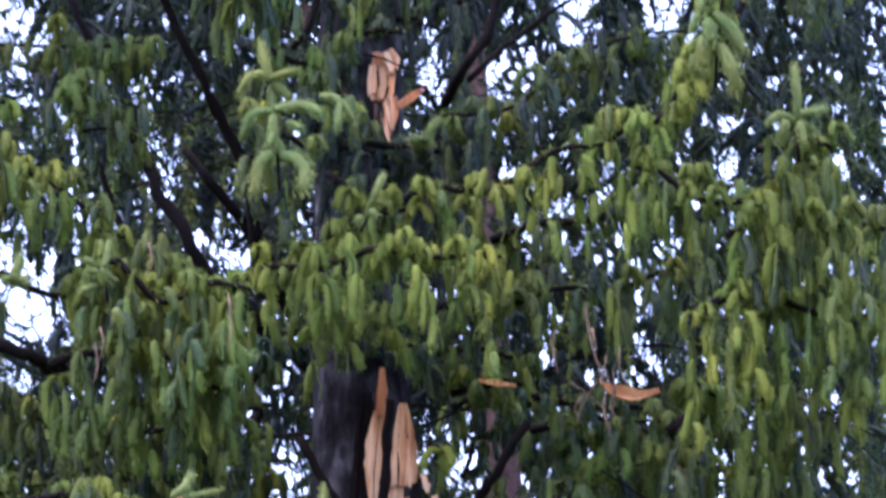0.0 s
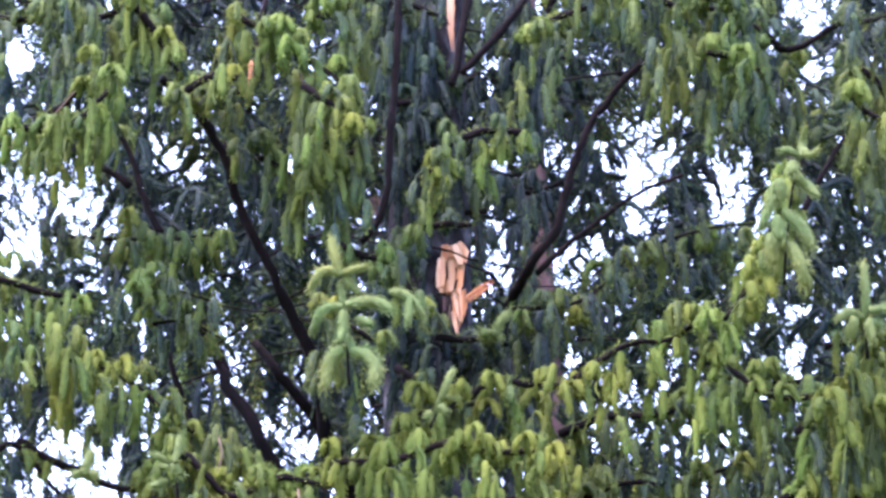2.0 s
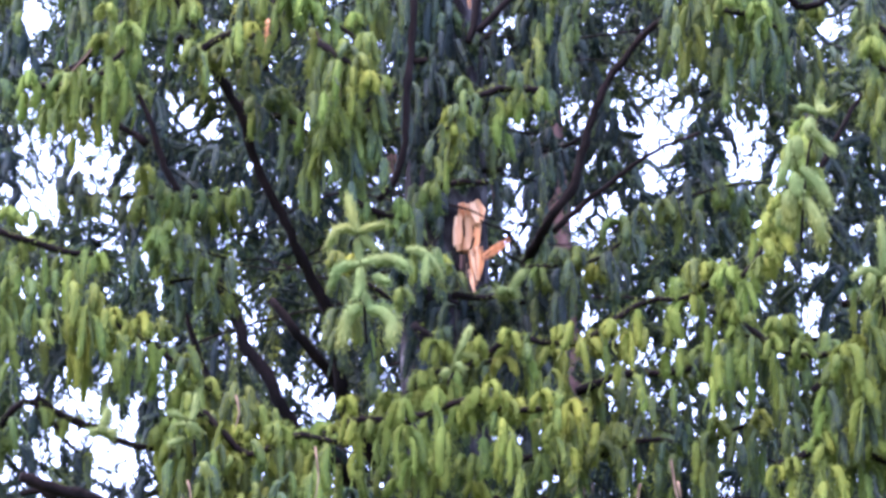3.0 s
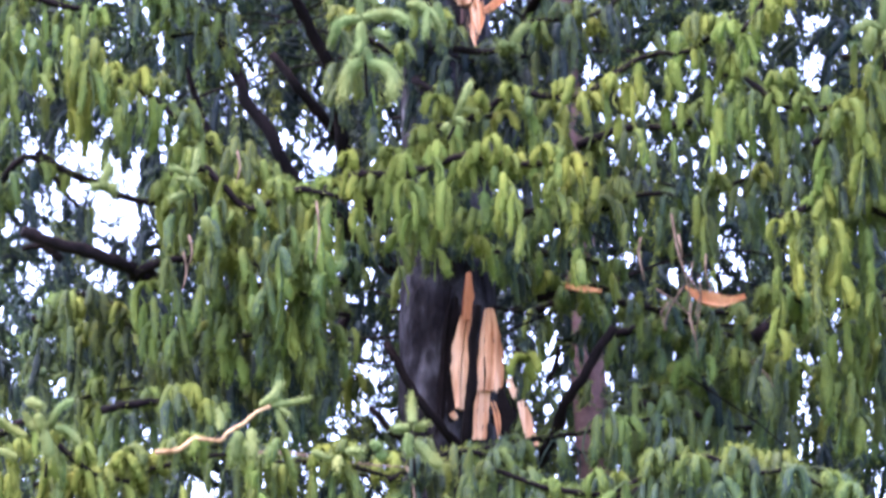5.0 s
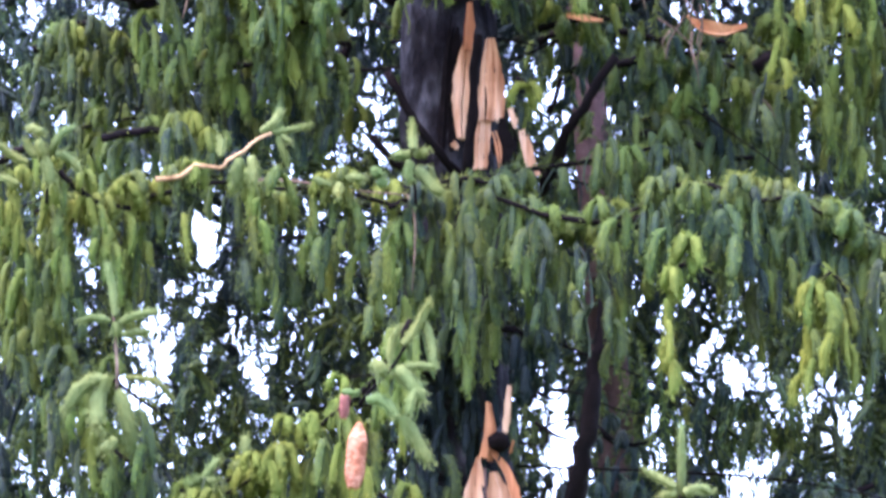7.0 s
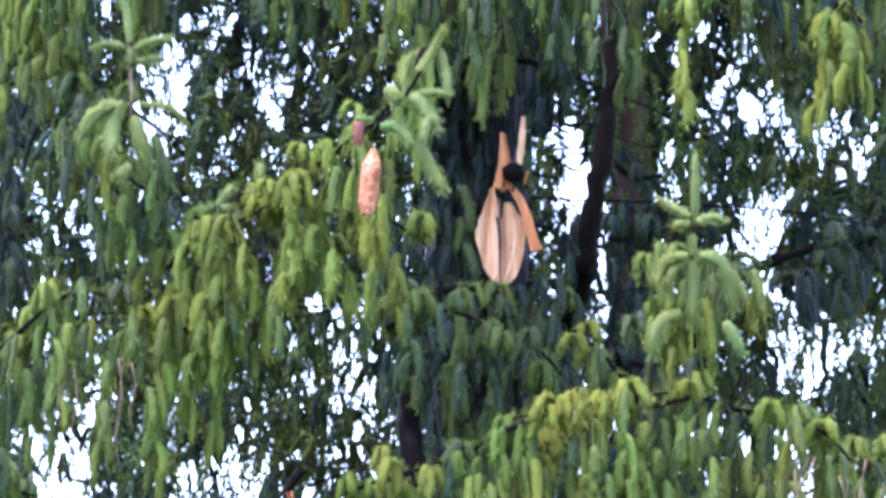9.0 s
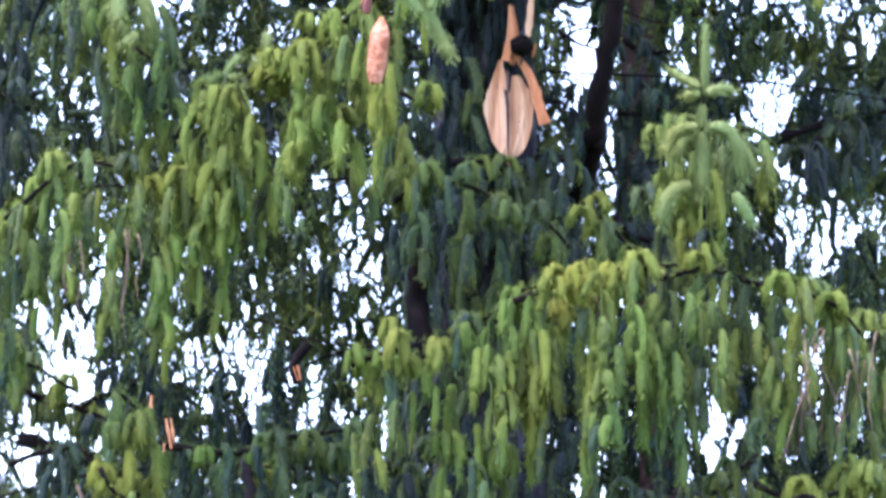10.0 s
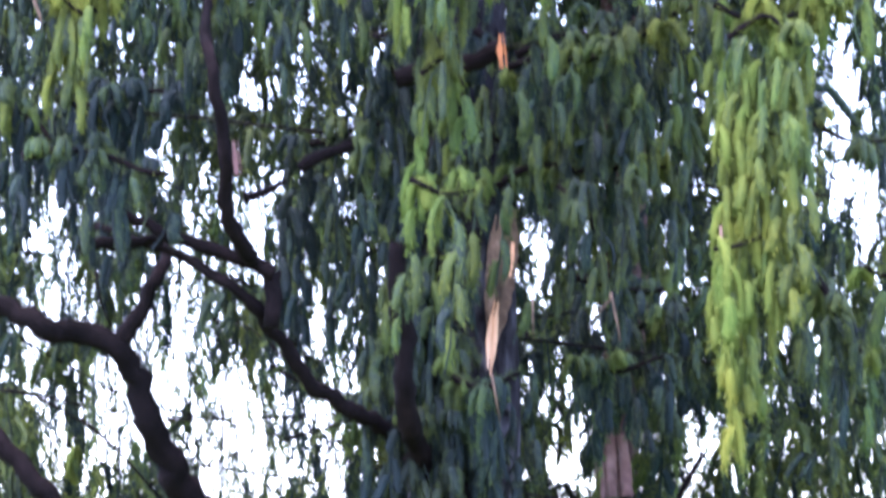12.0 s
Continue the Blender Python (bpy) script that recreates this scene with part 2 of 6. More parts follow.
def plump(path, r, rng, per_m=760, sides=5, width=0.0031):
    """One plump blunt shoot with a soft edge of needle tips."""
    return [body_on(path, r * 0.70, rng, sides), needles_on(path, rng, per_m, r * 1.0, width, 0.62, r * 0.48)]


def lift(parts, d):
    return [(v, f, t + d) for v, f, t in parts]


def shoot_template(length, rng, r, span, gap):
    """A hanging branchlet: a thin axis hung with plump shoots that overlap like shingles."""
    main = droop_path(length, rng, sway=0.014, n=max(5, int(length / 0.05) + 2))
    parts = [axis_on(main, 0.0022, rng)]
    k, turn = 0.0, rng.uniform(0, 6.28)
    while k < max(0.01, length - 0.045):
        st, _, _ = along(main, np.array([k / length]))
        ln = max(0.042, min(rng.uniform(*span), 0.015 + (length - k)))
        p = droop_path(ln, rng, rng.uniform(0.006, 0.026), 0.006, 6, turn) + st
        parts += lift(plump(p, r * rng.uniform(0.72, 1.2), rng), rng.normal(0, 0.07))
        turn += rng.uniform(1.8, 4.2)
        k += gap * rng.uniform(0.6, 1.4)
    return join_tris(parts)


def rear_template(length, rng):
    """A thin strand of needles hanging deep in the crown."""
    main = droop_path(length, rng, out=0.02, sway=0.02, n=max(4, int(length / 0.03)))
    return join_tris([axis_on(main[:: max(1, len(main) // 4)], 0.002, rng), needles_on(main, rng, 320, 0.018, 0.0055, 0.80)])


def tuft_template(rng, r, span, count, out):
    """A tuft that arches out over its bough: some plump shoots from one point."""
    parts = []
    a = rng.uniform(0, 6.28)
    for i in range(rng.integers(*count)):
        p = droop_path(rng.uniform(*span), rng, rng.uniform(*out), 0.005, 6, a)
        parts += lift(plump(p, r * rng.uniform(0.85, 1.15), rng), rng.normal(0, 0.06))
        a += rng.uniform(1.2, 2.6)
    return join_tris(parts)


RNG = np.random.default_rng(7)
LENGTHS = (0.055, 0.09, 0.13, 0.18, 0.24, 0.31, 0.40, 0.52)
FRONT = [[shoot_template(L, RNG, 0.0128, (0.045, 0.095), 0.044) for _ in range(6)] for L in LENGTHS]
FINGER = [[shoot_template(L, RNG, 0.0142, (0.055, 0.115), 0.050) for _ in range(6)] for L in LENGTHS]
REAR = [[rear_template(L, RNG) for _ in range(6)] for L in LENGTHS]
REAR_TUFT = [join_tris([m for _ in range(RNG.integers(2, 4)) for m in plump(droop_path(RNG.uniform(0.05, 0.11), RNG, RNG.uniform(0.01, 0.05), 0.012, 5), RNG.uniform(0.009, 0.013), RNG, 320, 3, 0.0054)]) for _ in range(14)]
MAT = [needles_on(droop_path(0.05, RNG, RNG.uniform(0.0, 0.05), 0.02, 5), RNG, 480, 0.040, 0.0075, 0.7) for _ in range(16)]
TUFT = [tuft_template(RNG, 0.0125, (0.035, 0.060), (3, 6), (0.012, 0.042)) for _ in range(12)]
FINGER_TUFT = [tuft_template(RNG, 0.0138, (0.040, 0.068), (3, 6), (0.012, 0.044)) for _ in range(12)]


def pick(bank, length, rng):
    i = int(np.argmin([abs(L - length) for L in LENGTHS]))
    return i, bank[i][rng.integers(len(bank[i]))], length / LENGTHS[i]


class Spray:
    """Shoots gathered for one bough, linked as one mesh of needles."""

    def __init__(self):
        self.v, self.f, self.t, self.k = [], [], [], 0

    def add(self, tri, at, turn, scale, zscale, tone, tilt=0.0):
        v, f, dt = tri
        if tilt:
            ct, st = math.cos(tilt), math.sin(tilt)
            v = np.stack([v[:, 0], v[:, 1] * ct - v[:, 2] * st, v[:, 1] * st + v[:, 2] * ct], axis=1)
        c, s = np.cos(turn), np.sin(turn)
        x = (v[:, 0] * c - v[:, 1] * s) * scale + at[0]
        y = (v[:, 0] * s + v[:, 1] * c) * scale + at[1]
        z = v[:, 2] * zscale + at[2]
        self.v.append(np.stack([x, y, z], axis=1))
        self.f.append(f + self.k)
        self.t.append(tone + dt)
        self.k += len(v)

    def raw(self, tri, tone):
        v, f, dt = tri
        self.v.append(v)
        self.f.append(f + self.k)
        self.t.append(tone + dt)
        self.k += len(v)

    def link(self, name, parent, mat):
        if not self.v:
            return None
        me = mesh_from(name, np.vstack(self.v), np.vstack(self.f), [mat], tone=np.concatenate(self.t))
        ob = hang(new(name, me), parent)
        return tagged(ob, kind="stuff")


SHARED = {}
LOOSE = [0]


def shoot_object(bank, i, j, at, turn, scale, zscale, parent, tone):
    """One hanging shoot as a piece of its own, on a shared mesh."""
    key = (bank is FINGER, i, j, round(tone, 1))
    if key not in SHARED:
        v, f, dt = bank[i][j]
        SHARED[key] = mesh_from("shoot", v, f, [NEEDLE], smooth=True, tone=key[3] + dt)
    ob = hang(new("shoot", SHARED[key]), parent)
    ob.location, ob.rotation_euler, ob.scale = at, (0, 0, turn), (scale, scale, zscale)
    LOOSE[0] += 1


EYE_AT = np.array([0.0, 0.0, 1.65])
OPEN = []


def opening(x, z, rx, rz):
    """A gap in the crown through which the sky shows, set on the plane of the trunk and cut along the camera's lines of
    sight.
    """
    OPEN.append((x, z, rx, rz))


def is_open(p, grow=1.0):
    k = 10.3 / p[1]
    eye = 1.456 + 0.0175 * (math.degrees(math.atan2(p[2] - 1.6, p[1])) - 7.3)
    x, z = p[0] * k, eye + (p[2] - eye) * k
    for a, b, ra, rb in OPEN:
        if ((x - a) / (ra * grow + 0.004)) ** 2 + ((z - b) / (rb * grow + 0.004)) ** 2 < 1:
            return True
    return False


def hits_open(at, length, grow):
    for q in (0.0, 0.33, 0.66, 1.0):
        if is_open((at[0], at[1], at[2] - q * length), grow):
            return q, True
    return 1.0, False


# ---------------------------------------------------------------- ground
def build_ground():
    n = 60
    g = np.sign(np.linspace(-1, 1, n)) * np.abs(np.linspace(-1, 1, n)) ** 3 * 900
    vs = [(x, y, 0.05 * noise.noise((x * 0.2, y * 0.2, 0)) - 0.03) for y in g for x in g]
    fs = [(j * n + i, j * n + i + 1, (j + 1) * n + i + 1, (j + 1) * n + i) for j in range(n - 1) for i in range(n - 1)]
    ob = new("ground", mesh_from("ground", vs, fs, [GRASS], smooth=True))
    tagged(ob, "rough green meadow grass under the spruce", "ground", kind="structure")


build_ground()

# ---------------------------------------------------------------- the spruce
tree = new("spruce_tree")
tree.location = (0, 0, 0)
tagged(tree, "old weeping spruce with split trunk and hanging green shoots", "tree")


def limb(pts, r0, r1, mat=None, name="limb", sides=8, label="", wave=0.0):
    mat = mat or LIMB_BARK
    if pts[0][2] > 5.0 and r0 > 0.009 and mat is LIMB_BARK:
        r0, r1 = r0 * 0.80, r1 * 0.80
    line = curve_points(pts, 0.022 if r0 > 0.006 else 0.05)
    rng = np.random.default_rng(int(abs(pts[0][0] * 1000) + abs(pts[-1][2] * 1000)) + 3)
    k = np.linspace(0, 1, len(line))
    jog = rng.normal(size=line.shape) * 0.16 * r0
    if len(line) > 6:
        slow = rng.normal(size=(len(line) // 4 + 2, 3)) * 0.2 * r0
        jog = jog + np.stack([np.interp(np.arange(len(line)) / 4, np.arange(len(slow)), slow[:, a]) for a in range(3)], axis=1)
    line = line + jog * np.minimum(1, k * (1 - k) * 6)[:, None]
    knots = 1 + 0.16 * np.maximum(0, rng.normal(size=len(line)) - 0.6)
    if wave:
        s = np.cumsum(np.full(len(line), 1.0))
        line = line + wave * np.stack([np.zeros(len(line)), np.sin(s * 0.45 + rng.uniform(0, 6)), np.sin(s * 0.6 + rng.uniform(0, 6))], axis=1)
    v, f = tube(line, (r0 + (r1 - r0) * k) * knots, sides, rng, 0.11)
    ob = hang(new(name, mesh_from(name, v, f, [mat], smooth=True)), tree)
    if label:
        tagged(ob, label)
    return ob, line


def bough(pts, drop, every=0.032, depth=0.05, tone=0.5, r=0.009, least=0.35, tiers=2, bank=None, grow=0.9, tuft=True, big=1.0, top=0.12):
    """A bough, its needled top and the shoots that hang from it. drop: the longest shoot at its start and its end."""
    bank = bank or FRONT
    # shade close to the trunk is put into a darker needle tone
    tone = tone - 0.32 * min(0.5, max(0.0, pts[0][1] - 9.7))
    rng = np.random.default_rng(int(abs(pts[0][0]) * 977 + abs(pts[0][2]) * 1013 + abs(pts[-1][0]) * 769) + 11)
    line_pts = [tuple(p) for p in pts]
    ob, line = limb(line_pts, r, r * 0.55, sides=6, name="bough", wave=0.012)
    spray = Spray()
    seg = np.linalg.norm(np.diff(line, axis=0), axis=1)
    s = np.concatenate([[0], np.cumsum(seg)])
    n = int(s[-1] / (every * 1.2))
    phase = rng.uniform(0, 6.28, 2)
    made = 0
    for tier in range(tiers):
        for i in range(n):
            t = (i + rng.uniform()) / n
            at = np.array([np.interp(t * s[-1], s, line[:, k]) for k in range(3)])
            at[1] += rng.normal(0, depth)
            at[0] += rng.normal(0, 0.012)
            at[2] += rng.uniform(-0.035, 0.018) - tier * rng.uniform(0.02, 0.10) * (drop[0] > 0.15)
            wave = 0.5 + 0.5 * math.sin(t * s[-1] / 0.045 + phase[0]) * math.sin(t * s[-1] / 0.107 + phase[1])
            if rng.uniform() > 0.62 + 0.55 * wave:
                continue
            L = (drop[0] + (drop[1] - drop[0]) * t) * (least + (1 - least) * rng.beta(1.6, 1.3)) * (0.7 + 0.45 * wave)
            q, hit = hits_open(at, L, grow)
            if hit:
                if q < 0.5:
                    continue
                L *= 0.6
            L = max(0.045, L)
            i_l, tri, zs = pick(bank, L, rng)
            turn = rng.uniform(0, 6.28)
            sc = big * rng.uniform(0.85, 1.2)
            if tier == 0 and i % 4 == 1 and made < 7 and tone > 0.36 and bank is not REAR and LOOSE[0] < 300:
                made += 1
                j = int(rng.integers(6))
                shoot_object(bank, i_l, j, at, turn, sc, zs, ob, tone)
            else:
                spray.add(tri, at, turn, sc, zs, np.clip(tone + rng.normal(0, 0.09), 0.02, 0.98))
    if tuft:
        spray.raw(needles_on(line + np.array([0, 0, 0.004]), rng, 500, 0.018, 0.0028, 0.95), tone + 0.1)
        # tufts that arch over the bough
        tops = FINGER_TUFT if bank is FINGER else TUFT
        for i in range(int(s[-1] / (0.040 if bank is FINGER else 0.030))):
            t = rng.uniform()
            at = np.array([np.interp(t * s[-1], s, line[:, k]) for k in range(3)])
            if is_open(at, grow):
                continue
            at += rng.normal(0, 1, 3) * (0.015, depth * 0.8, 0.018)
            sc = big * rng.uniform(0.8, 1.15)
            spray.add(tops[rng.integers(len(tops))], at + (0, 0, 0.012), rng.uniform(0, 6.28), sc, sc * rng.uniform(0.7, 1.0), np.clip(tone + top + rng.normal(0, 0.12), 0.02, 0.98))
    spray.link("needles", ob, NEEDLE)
    return ob


def young_shoot(parent, a, b, rng, fat=1.0, tone=0.5, bend=0.0):
    """One stout young shoot, bristling with needles."""
    a, b = np.array(a), np.array(b)
    t = np.linspace(0, 1, 6)[:, None]
    p = a + (b - a) * t + np.array([0, 0, 1.0]) * (bend * t * (1 - t) * 4)
    sp = Spray()
    for tri in plump(p, 0.0112 * fat, rng, 2400, 7, 0.0022):
        sp.raw(tri, tone)
    me = mesh_from("young_shoot", np.vstack(sp.v), np.vstack(sp.f), [TIP], smooth=True, tone=np.concatenate(sp.t))
    hang(new("young_shoot", me), parent)


def tip(stalk, shoots, tone=0.45, bark=None):
    """An upright bough tip: its stalk and its stout young shoots, each a line and a thickness."""
    rng = np.random.default_rng(int(abs(shoots[0][0][0][0]) * 991 + abs(shoots[0][0][-1][2]) * 1009))
    parent = limb([(x, y + 0.025, z) for x, y, z in stalk], 0.0034, 0.0026, bark or LIMB_BARK, name="leader", sides=6)[0] if stalk else tree
    for pts, r in shoots:
        path = curve_points([tuple(np.array(p) + rng.normal(0, 0.012, 3) * (0, 1, 0)) for p in pts], 0.012)
        v, f, t = join_tris(plump(path, r * 1.16, rng, 2200, 8, 0.0022))
        hang(new("young_shoot", mesh_from("young_shoot", v, f, [TIP], smooth=True, tone=np.clip(tone + rng.normal(0, 0.12) + t, 0, 1))), parent)


def leader(base, tip, whorls, size=1.0, tone=0.4):
    """An upright tip with whorls of short stout side shoots."""
    ob, line = limb([base, tuple((np.array(base) + np.array(tip)) / 2 + (0.003, 0, 0)), tip], 0.0045, 0.003, DEAD, name="leader", sides=6)
    rng = np.random.default_rng(int(abs(base[0]) * 991 + abs(tip[2]) * 1009))
    young_shoot(ob, line[int(len(line) * 0.35)], line[-1] + (0, 0, 0.01), rng, 1.25, tone + 0.1)
    b, e = np.array(base), np.array(tip)
    size = size * min(1.0, max(0.5, np.linalg.norm(e - b) / 0.15))
    for t, n, ln, rise in whorls:
        c = b + (e - b) * t
        a0 = rng.uniform(0, 6.28)
        for i in range(n):
            a = a0 + i * 2 * np.pi / n + rng.normal(0, 0.2)
            d = np.array([np.cos(a), np.sin(a), rise + rng.normal(0, 0.15)])
            young_shoot(ob, c, c + d * ln * size * rng.uniform(0.8, 1.1), rng, rng.uniform(1.15, 1.4), np.clip(tone + rng.normal(0, 0.12), 0, 1), -0.004)
    return ob


def twig(pts, r=0.002, mat=None, label="bare dry twig"):
    return limb(pts, r, r * 0.5, mat or DEAD, name="dead_twig", sides=5)[0]


def shard(pts, widths, thick=0.014, mat=None, name="splinter", label="", jag=0.12, seed=1, slivers=0, blunt=False):
    """A torn slab of wood: long slivers side by side, each with its own ragged end, lift and twist."""
    rng = np.random.default_rng(seed)
    line = curve_points(pts, 0.012)
    n0 = len(line)
    w0 = np.interp(np.linspace(0, 1, n0), np.linspace(0, 1, len(widths)), widths)
    count = slivers or max(2, int(round(max(widths) / 0.010)))
    cuts = np.concatenate([[0], np.sort(rng.uniform(0.08, 0.92, count - 1)), [1]])
    vs, fs = [], []
    for c in range(count):
        edge = abs((cuts[c] + cuts[c + 1]) - 1)
        loss = 0.04 if blunt else 0.05 + 0.16 * edge
        a = int(n0 * rng.uniform(0, loss))
        b = n0 - int(n0 * rng.uniform(0, loss))
        if b - a < 4:
            a, b = 0, n0
        ln, w = line[a:b], w0[a:b]
        n = len(ln)
        tan = np.gradient(ln, axis=0)
        tan /= np.linalg.norm(tan, axis=1)[:, None]
        across = np.cross(tan, np.array([0, -1.0, 0]))
        across /= np.linalg.norm(across, axis=1)[:, None]
        out = np.cross(across, tan)
        lift = rng.normal(0, 0.0035) + np.cumsum(rng.normal(0, 0.0005, n)) + rng.normal(0, 0.004) * np.linspace(0, 1, n) ** 2
        twist = rng.normal(0, 0.1 if blunt else 0.25)
        end = np.clip(np.minimum(np.arange(n), np.arange(n)[::-1]) / 3.0, 0.9 if blunt else 0.45, 1.0)
        k = len(vs)
        for i in range(n):
            mid = (0.5 * (cuts[c] + cuts[c + 1]) - 0.5) * w[i]
            half = 0.5 * (cuts[c + 1] - cuts[c]) * w[i] * 1.06 * end[i] * (1 + jag * rng.normal())
            for u, d in ((-1, 0.0), (0, 1.0), (1, 0.0), (1, -1.2), (-1, -1.2)):
                vs.append(ln[i] + across[i] * (mid + u * half) + out[i] * ((d * thick * 0.3 + u * half * twist) * -1 - lift[i]) * 1.0)
        for i in range(n - 1):
            p, q = k + i * 5, k + (i + 1) * 5
            for j in range(5):
                fs.append((p + j, p + (j + 1) % 5, q + (j + 1) % 5, q + j))
        fs.append(tuple(k + j for j in range(4, -1, -1)))
        fs.append(tuple(k + (n - 1) * 5 + j for j in range(5)))
    ob = hang(new(name, mesh_from(name, vs, fs, [mat or WOOD])), tree)
    if label:
        tagged(ob, label)
    return ob


def stem(pts, radii, mat, name, label, seed=3):
    """A trunk with furrowed, scaly bark."""
    line = curve_points(pts, 0.03)
    n, sides = len(line), 44
    rr = np.interp(np.linspace(0, 1, n), np.linspace(0, 1, len(radii)), radii)
    vs, fs = [], []
    for i, c in enumerate(line):
        for j in range(sides):
            a = 2 * math.pi * j / sides
            p = Vector((math.cos(a) * 7, math.sin(a) * 7, c[2] * 5.0 + seed))
            h = noise.fractal(p, 1.0, 2.0, 4) * 0.06 + 0.05 * noise.noise(Vector((math.cos(a) * 1.5, math.sin(a) * 1.5, c[2] * 1.2 + seed)))
            q = rr[i] * (1 + h)
            vs.append((c[0] + q * math.cos(a), c[1] + q * math.sin(a), c[2]))
    for i in range(n - 1):
        for j in range(sides):
            k = (j + 1) % sides
            fs.append((i * sides + j, i * sides + k, (i + 1) * sides + k, (i + 1) * sides + j))
    fs.append(tuple((n - 1) * sides + j for j in range(sides)))
    ob = hang(new(name, mesh_from(name, vs, fs, [mat], smooth=True)), tree)
    return tagged(ob, label)


def cone_piece(top, bottom, r, mat=None, label="ripe orange-brown spruce cone"):
    """A ripe cone of overlapping scales in spirals, hanging by its stalk."""
    top, bottom = Vector(top), Vector(bottom)
    ax = (bottom - top).normalized()
    L = (bottom - top).length
    u = ax.orthogonal().normalized()
    w = ax.cross(u)
    vs, fs = [], []

    def profile(t):
        return r * (math.sin(math.pi * (0.10 + 0.42 * min(1.0, t / 0.3))) if t < 0.3 else 1.0 if t < 0.7 else math.cos((t - 0.7) / 0.3 * 1.25) ** 0.6)

    count = 300
    for i in range(count):
        t = (i + 0.5) / count
        a = i * 2.39996
        pr = profile(t)
        d = u * math.cos(a) + w * math.sin(a)
        s = ax.cross(d)
        c = top + ax * (L * t) + d * (pr * 0.72)
        k = len(vs)
        ln, wd = L * 0.076, r * 0.27
        vs += [c - s * wd * 0.7, c + s * wd * 0.7, c + ax * ln * 0.7 + d * pr * 0.24 + s * wd, c + ax * ln + d * pr * 0.30, c + ax * ln * 0.7 + d * pr * 0.24 - s * wd, c + ax * ln * 0.6 - d * pr * 0.02]
        fs += [(k, k + 1, k + 2, k + 3, k + 4), (k + 1, k, k + 5), (k + 2, k + 1, k + 5), (k + 3, k + 2, k + 5), (k + 4, k + 3, k + 5), (k, k + 4, k + 5)]
    n = 12
    base = len(vs)
    for i in range(10):
        t = i / 9
        for j in range(n):
            a = 2 * math.pi * j / n
            vs.append(top + ax * L * t + (u * math.cos(a) + w * math.sin(a)) * profile(t) * 0.66)
    for i in range(9):
        for j in range(n):
            fs.append((base + i * n + j, base + i * n + (j + 1) % n, base + (i + 1) * n + (j + 1) % n, base + (i + 1) * n + j))
    ob = hang(new("cone", mesh_from("cone", [tuple(p) for p in vs], fs, [mat or CONE])), tree)
    return tagged(ob, label)



# gaps in the crown
opening(-0.919, 3.414, 0.040, 0.023)
opening(-0.855, 3.367, 0.035, 0.020)
opening(-0.954, 3.300, 0.068, 0.030)
opening(-0.917, 3.511, 0.023, 0.028)
opening(-0.863, 3.494, 0.028, 0.033)
opening(-0.819, 3.476, 0.019, 0.049)
opening(-0.791, 3.441, 0.016, 0.030)
opening(-0.610, 3.478, 0.016, 0.021)
opening(-0.575, 3.478, 0.016, 0.030)
opening(-0.801, 6.000, 0.072, 0.032)
opening(-0.924, 5.915, 0.052, 0.035)
opening(-0.616, 6.109, 0.035, 0.027)
opening(-0.546, 5.854, 0.021, 0.017)
opening(0.824, 6.456, 0.057, 0.041)
opening(-0.937, 6.372, 0.043, 0.026)
opening(0.714, 6.352, 0.015, 0.032)
opening(0.836, 6.344, 0.043, 0.028)
opening(-0.975, 6.316, 0.025, 0.015)
opening(0.464, 6.160, 0.037, 0.039)
opening(0.107, 6.127, 0.015, 0.036)
opening(0.418, 6.102, 0.056, 0.045)
opening(-0.612, 6.102, 0.050, 0.039)
opening(0.244, 6.090, 0.027, 0.045)
opening(0.145, 6.086, 0.022, 0.032)
opening(-0.330, 6.024, 0.037, 0.036)
opening(-0.812, 6.016, 0.081, 0.039)
opening(0.622, 6.011, 0.062, 0.058)
opening(-0.955, 6.002, 0.050, 0.058)
opening(0.439, 5.971, 0.062, 0.045)
opening(0.333, 5.906, 0.031, 0.032)
opening(0.635, 5.906, 0.043, 0.028)
opening(0.130, 5.902, 0.015, 0.028)
opening(-0.952, 5.886, 0.062, 0.045)
opening(-0.785, 5.869, 0.035, 0.058)
opening(0.117, 5.829, 0.037, 0.018)
opening(0.241, 5.828, 0.044, 0.039)
opening(0.098, 5.795, 0.027, 0.018)
opening(0.805, 5.768, 0.015, 0.018)
opening(0.061, 5.729, 0.030, 0.015)
opening(0.752, 5.635, 0.025, 0.039)
opening(-0.471, 5.630, 0.043, 0.039)
opening(0.767, 5.559, 0.021, 0.023)
opening(-0.364, 5.528, 0.014, 0.014)
opening(0.073, 5.523, 0.015, 0.032)
opening(0.356, 5.522, 0.016, 0.028)
opening(0.425, 5.487, 0.025, 0.030)
opening(-0.802, 5.479, 0.046, 0.064)
opening(0.502, 5.478, 0.025, 0.052)
opening(0.501, 5.476, 0.024, 0.051)
opening(-0.644, 5.466, 0.028, 0.057)
opening(0.760, 5.451, 0.015, 0.026)
opening(0.635, 5.450, 0.025, 0.044)
opening(-0.946, 5.445, 0.023, 0.029)
opening(-0.151, 5.438, 0.017, 0.020)
opening(-0.323, 5.413, 0.034, 0.023)
opening(-0.335, 5.407, 0.043, 0.028)
opening(0.512, 5.391, 0.016, 0.018)
opening(-0.834, 5.367, 0.052, 0.041)
opening(-0.907, 5.348, 0.037, 0.039)
opening(0.149, 5.340, 0.010, 0.018)
opening(-0.715, 5.323, 0.030, 0.044)
opening(-0.772, 5.322, 0.031, 0.058)
opening(0.118, 5.301, 0.009, 0.018)
opening(-0.775, 5.271, 0.018, 0.051)
opening(0.570, 5.242, 0.010, 0.016)
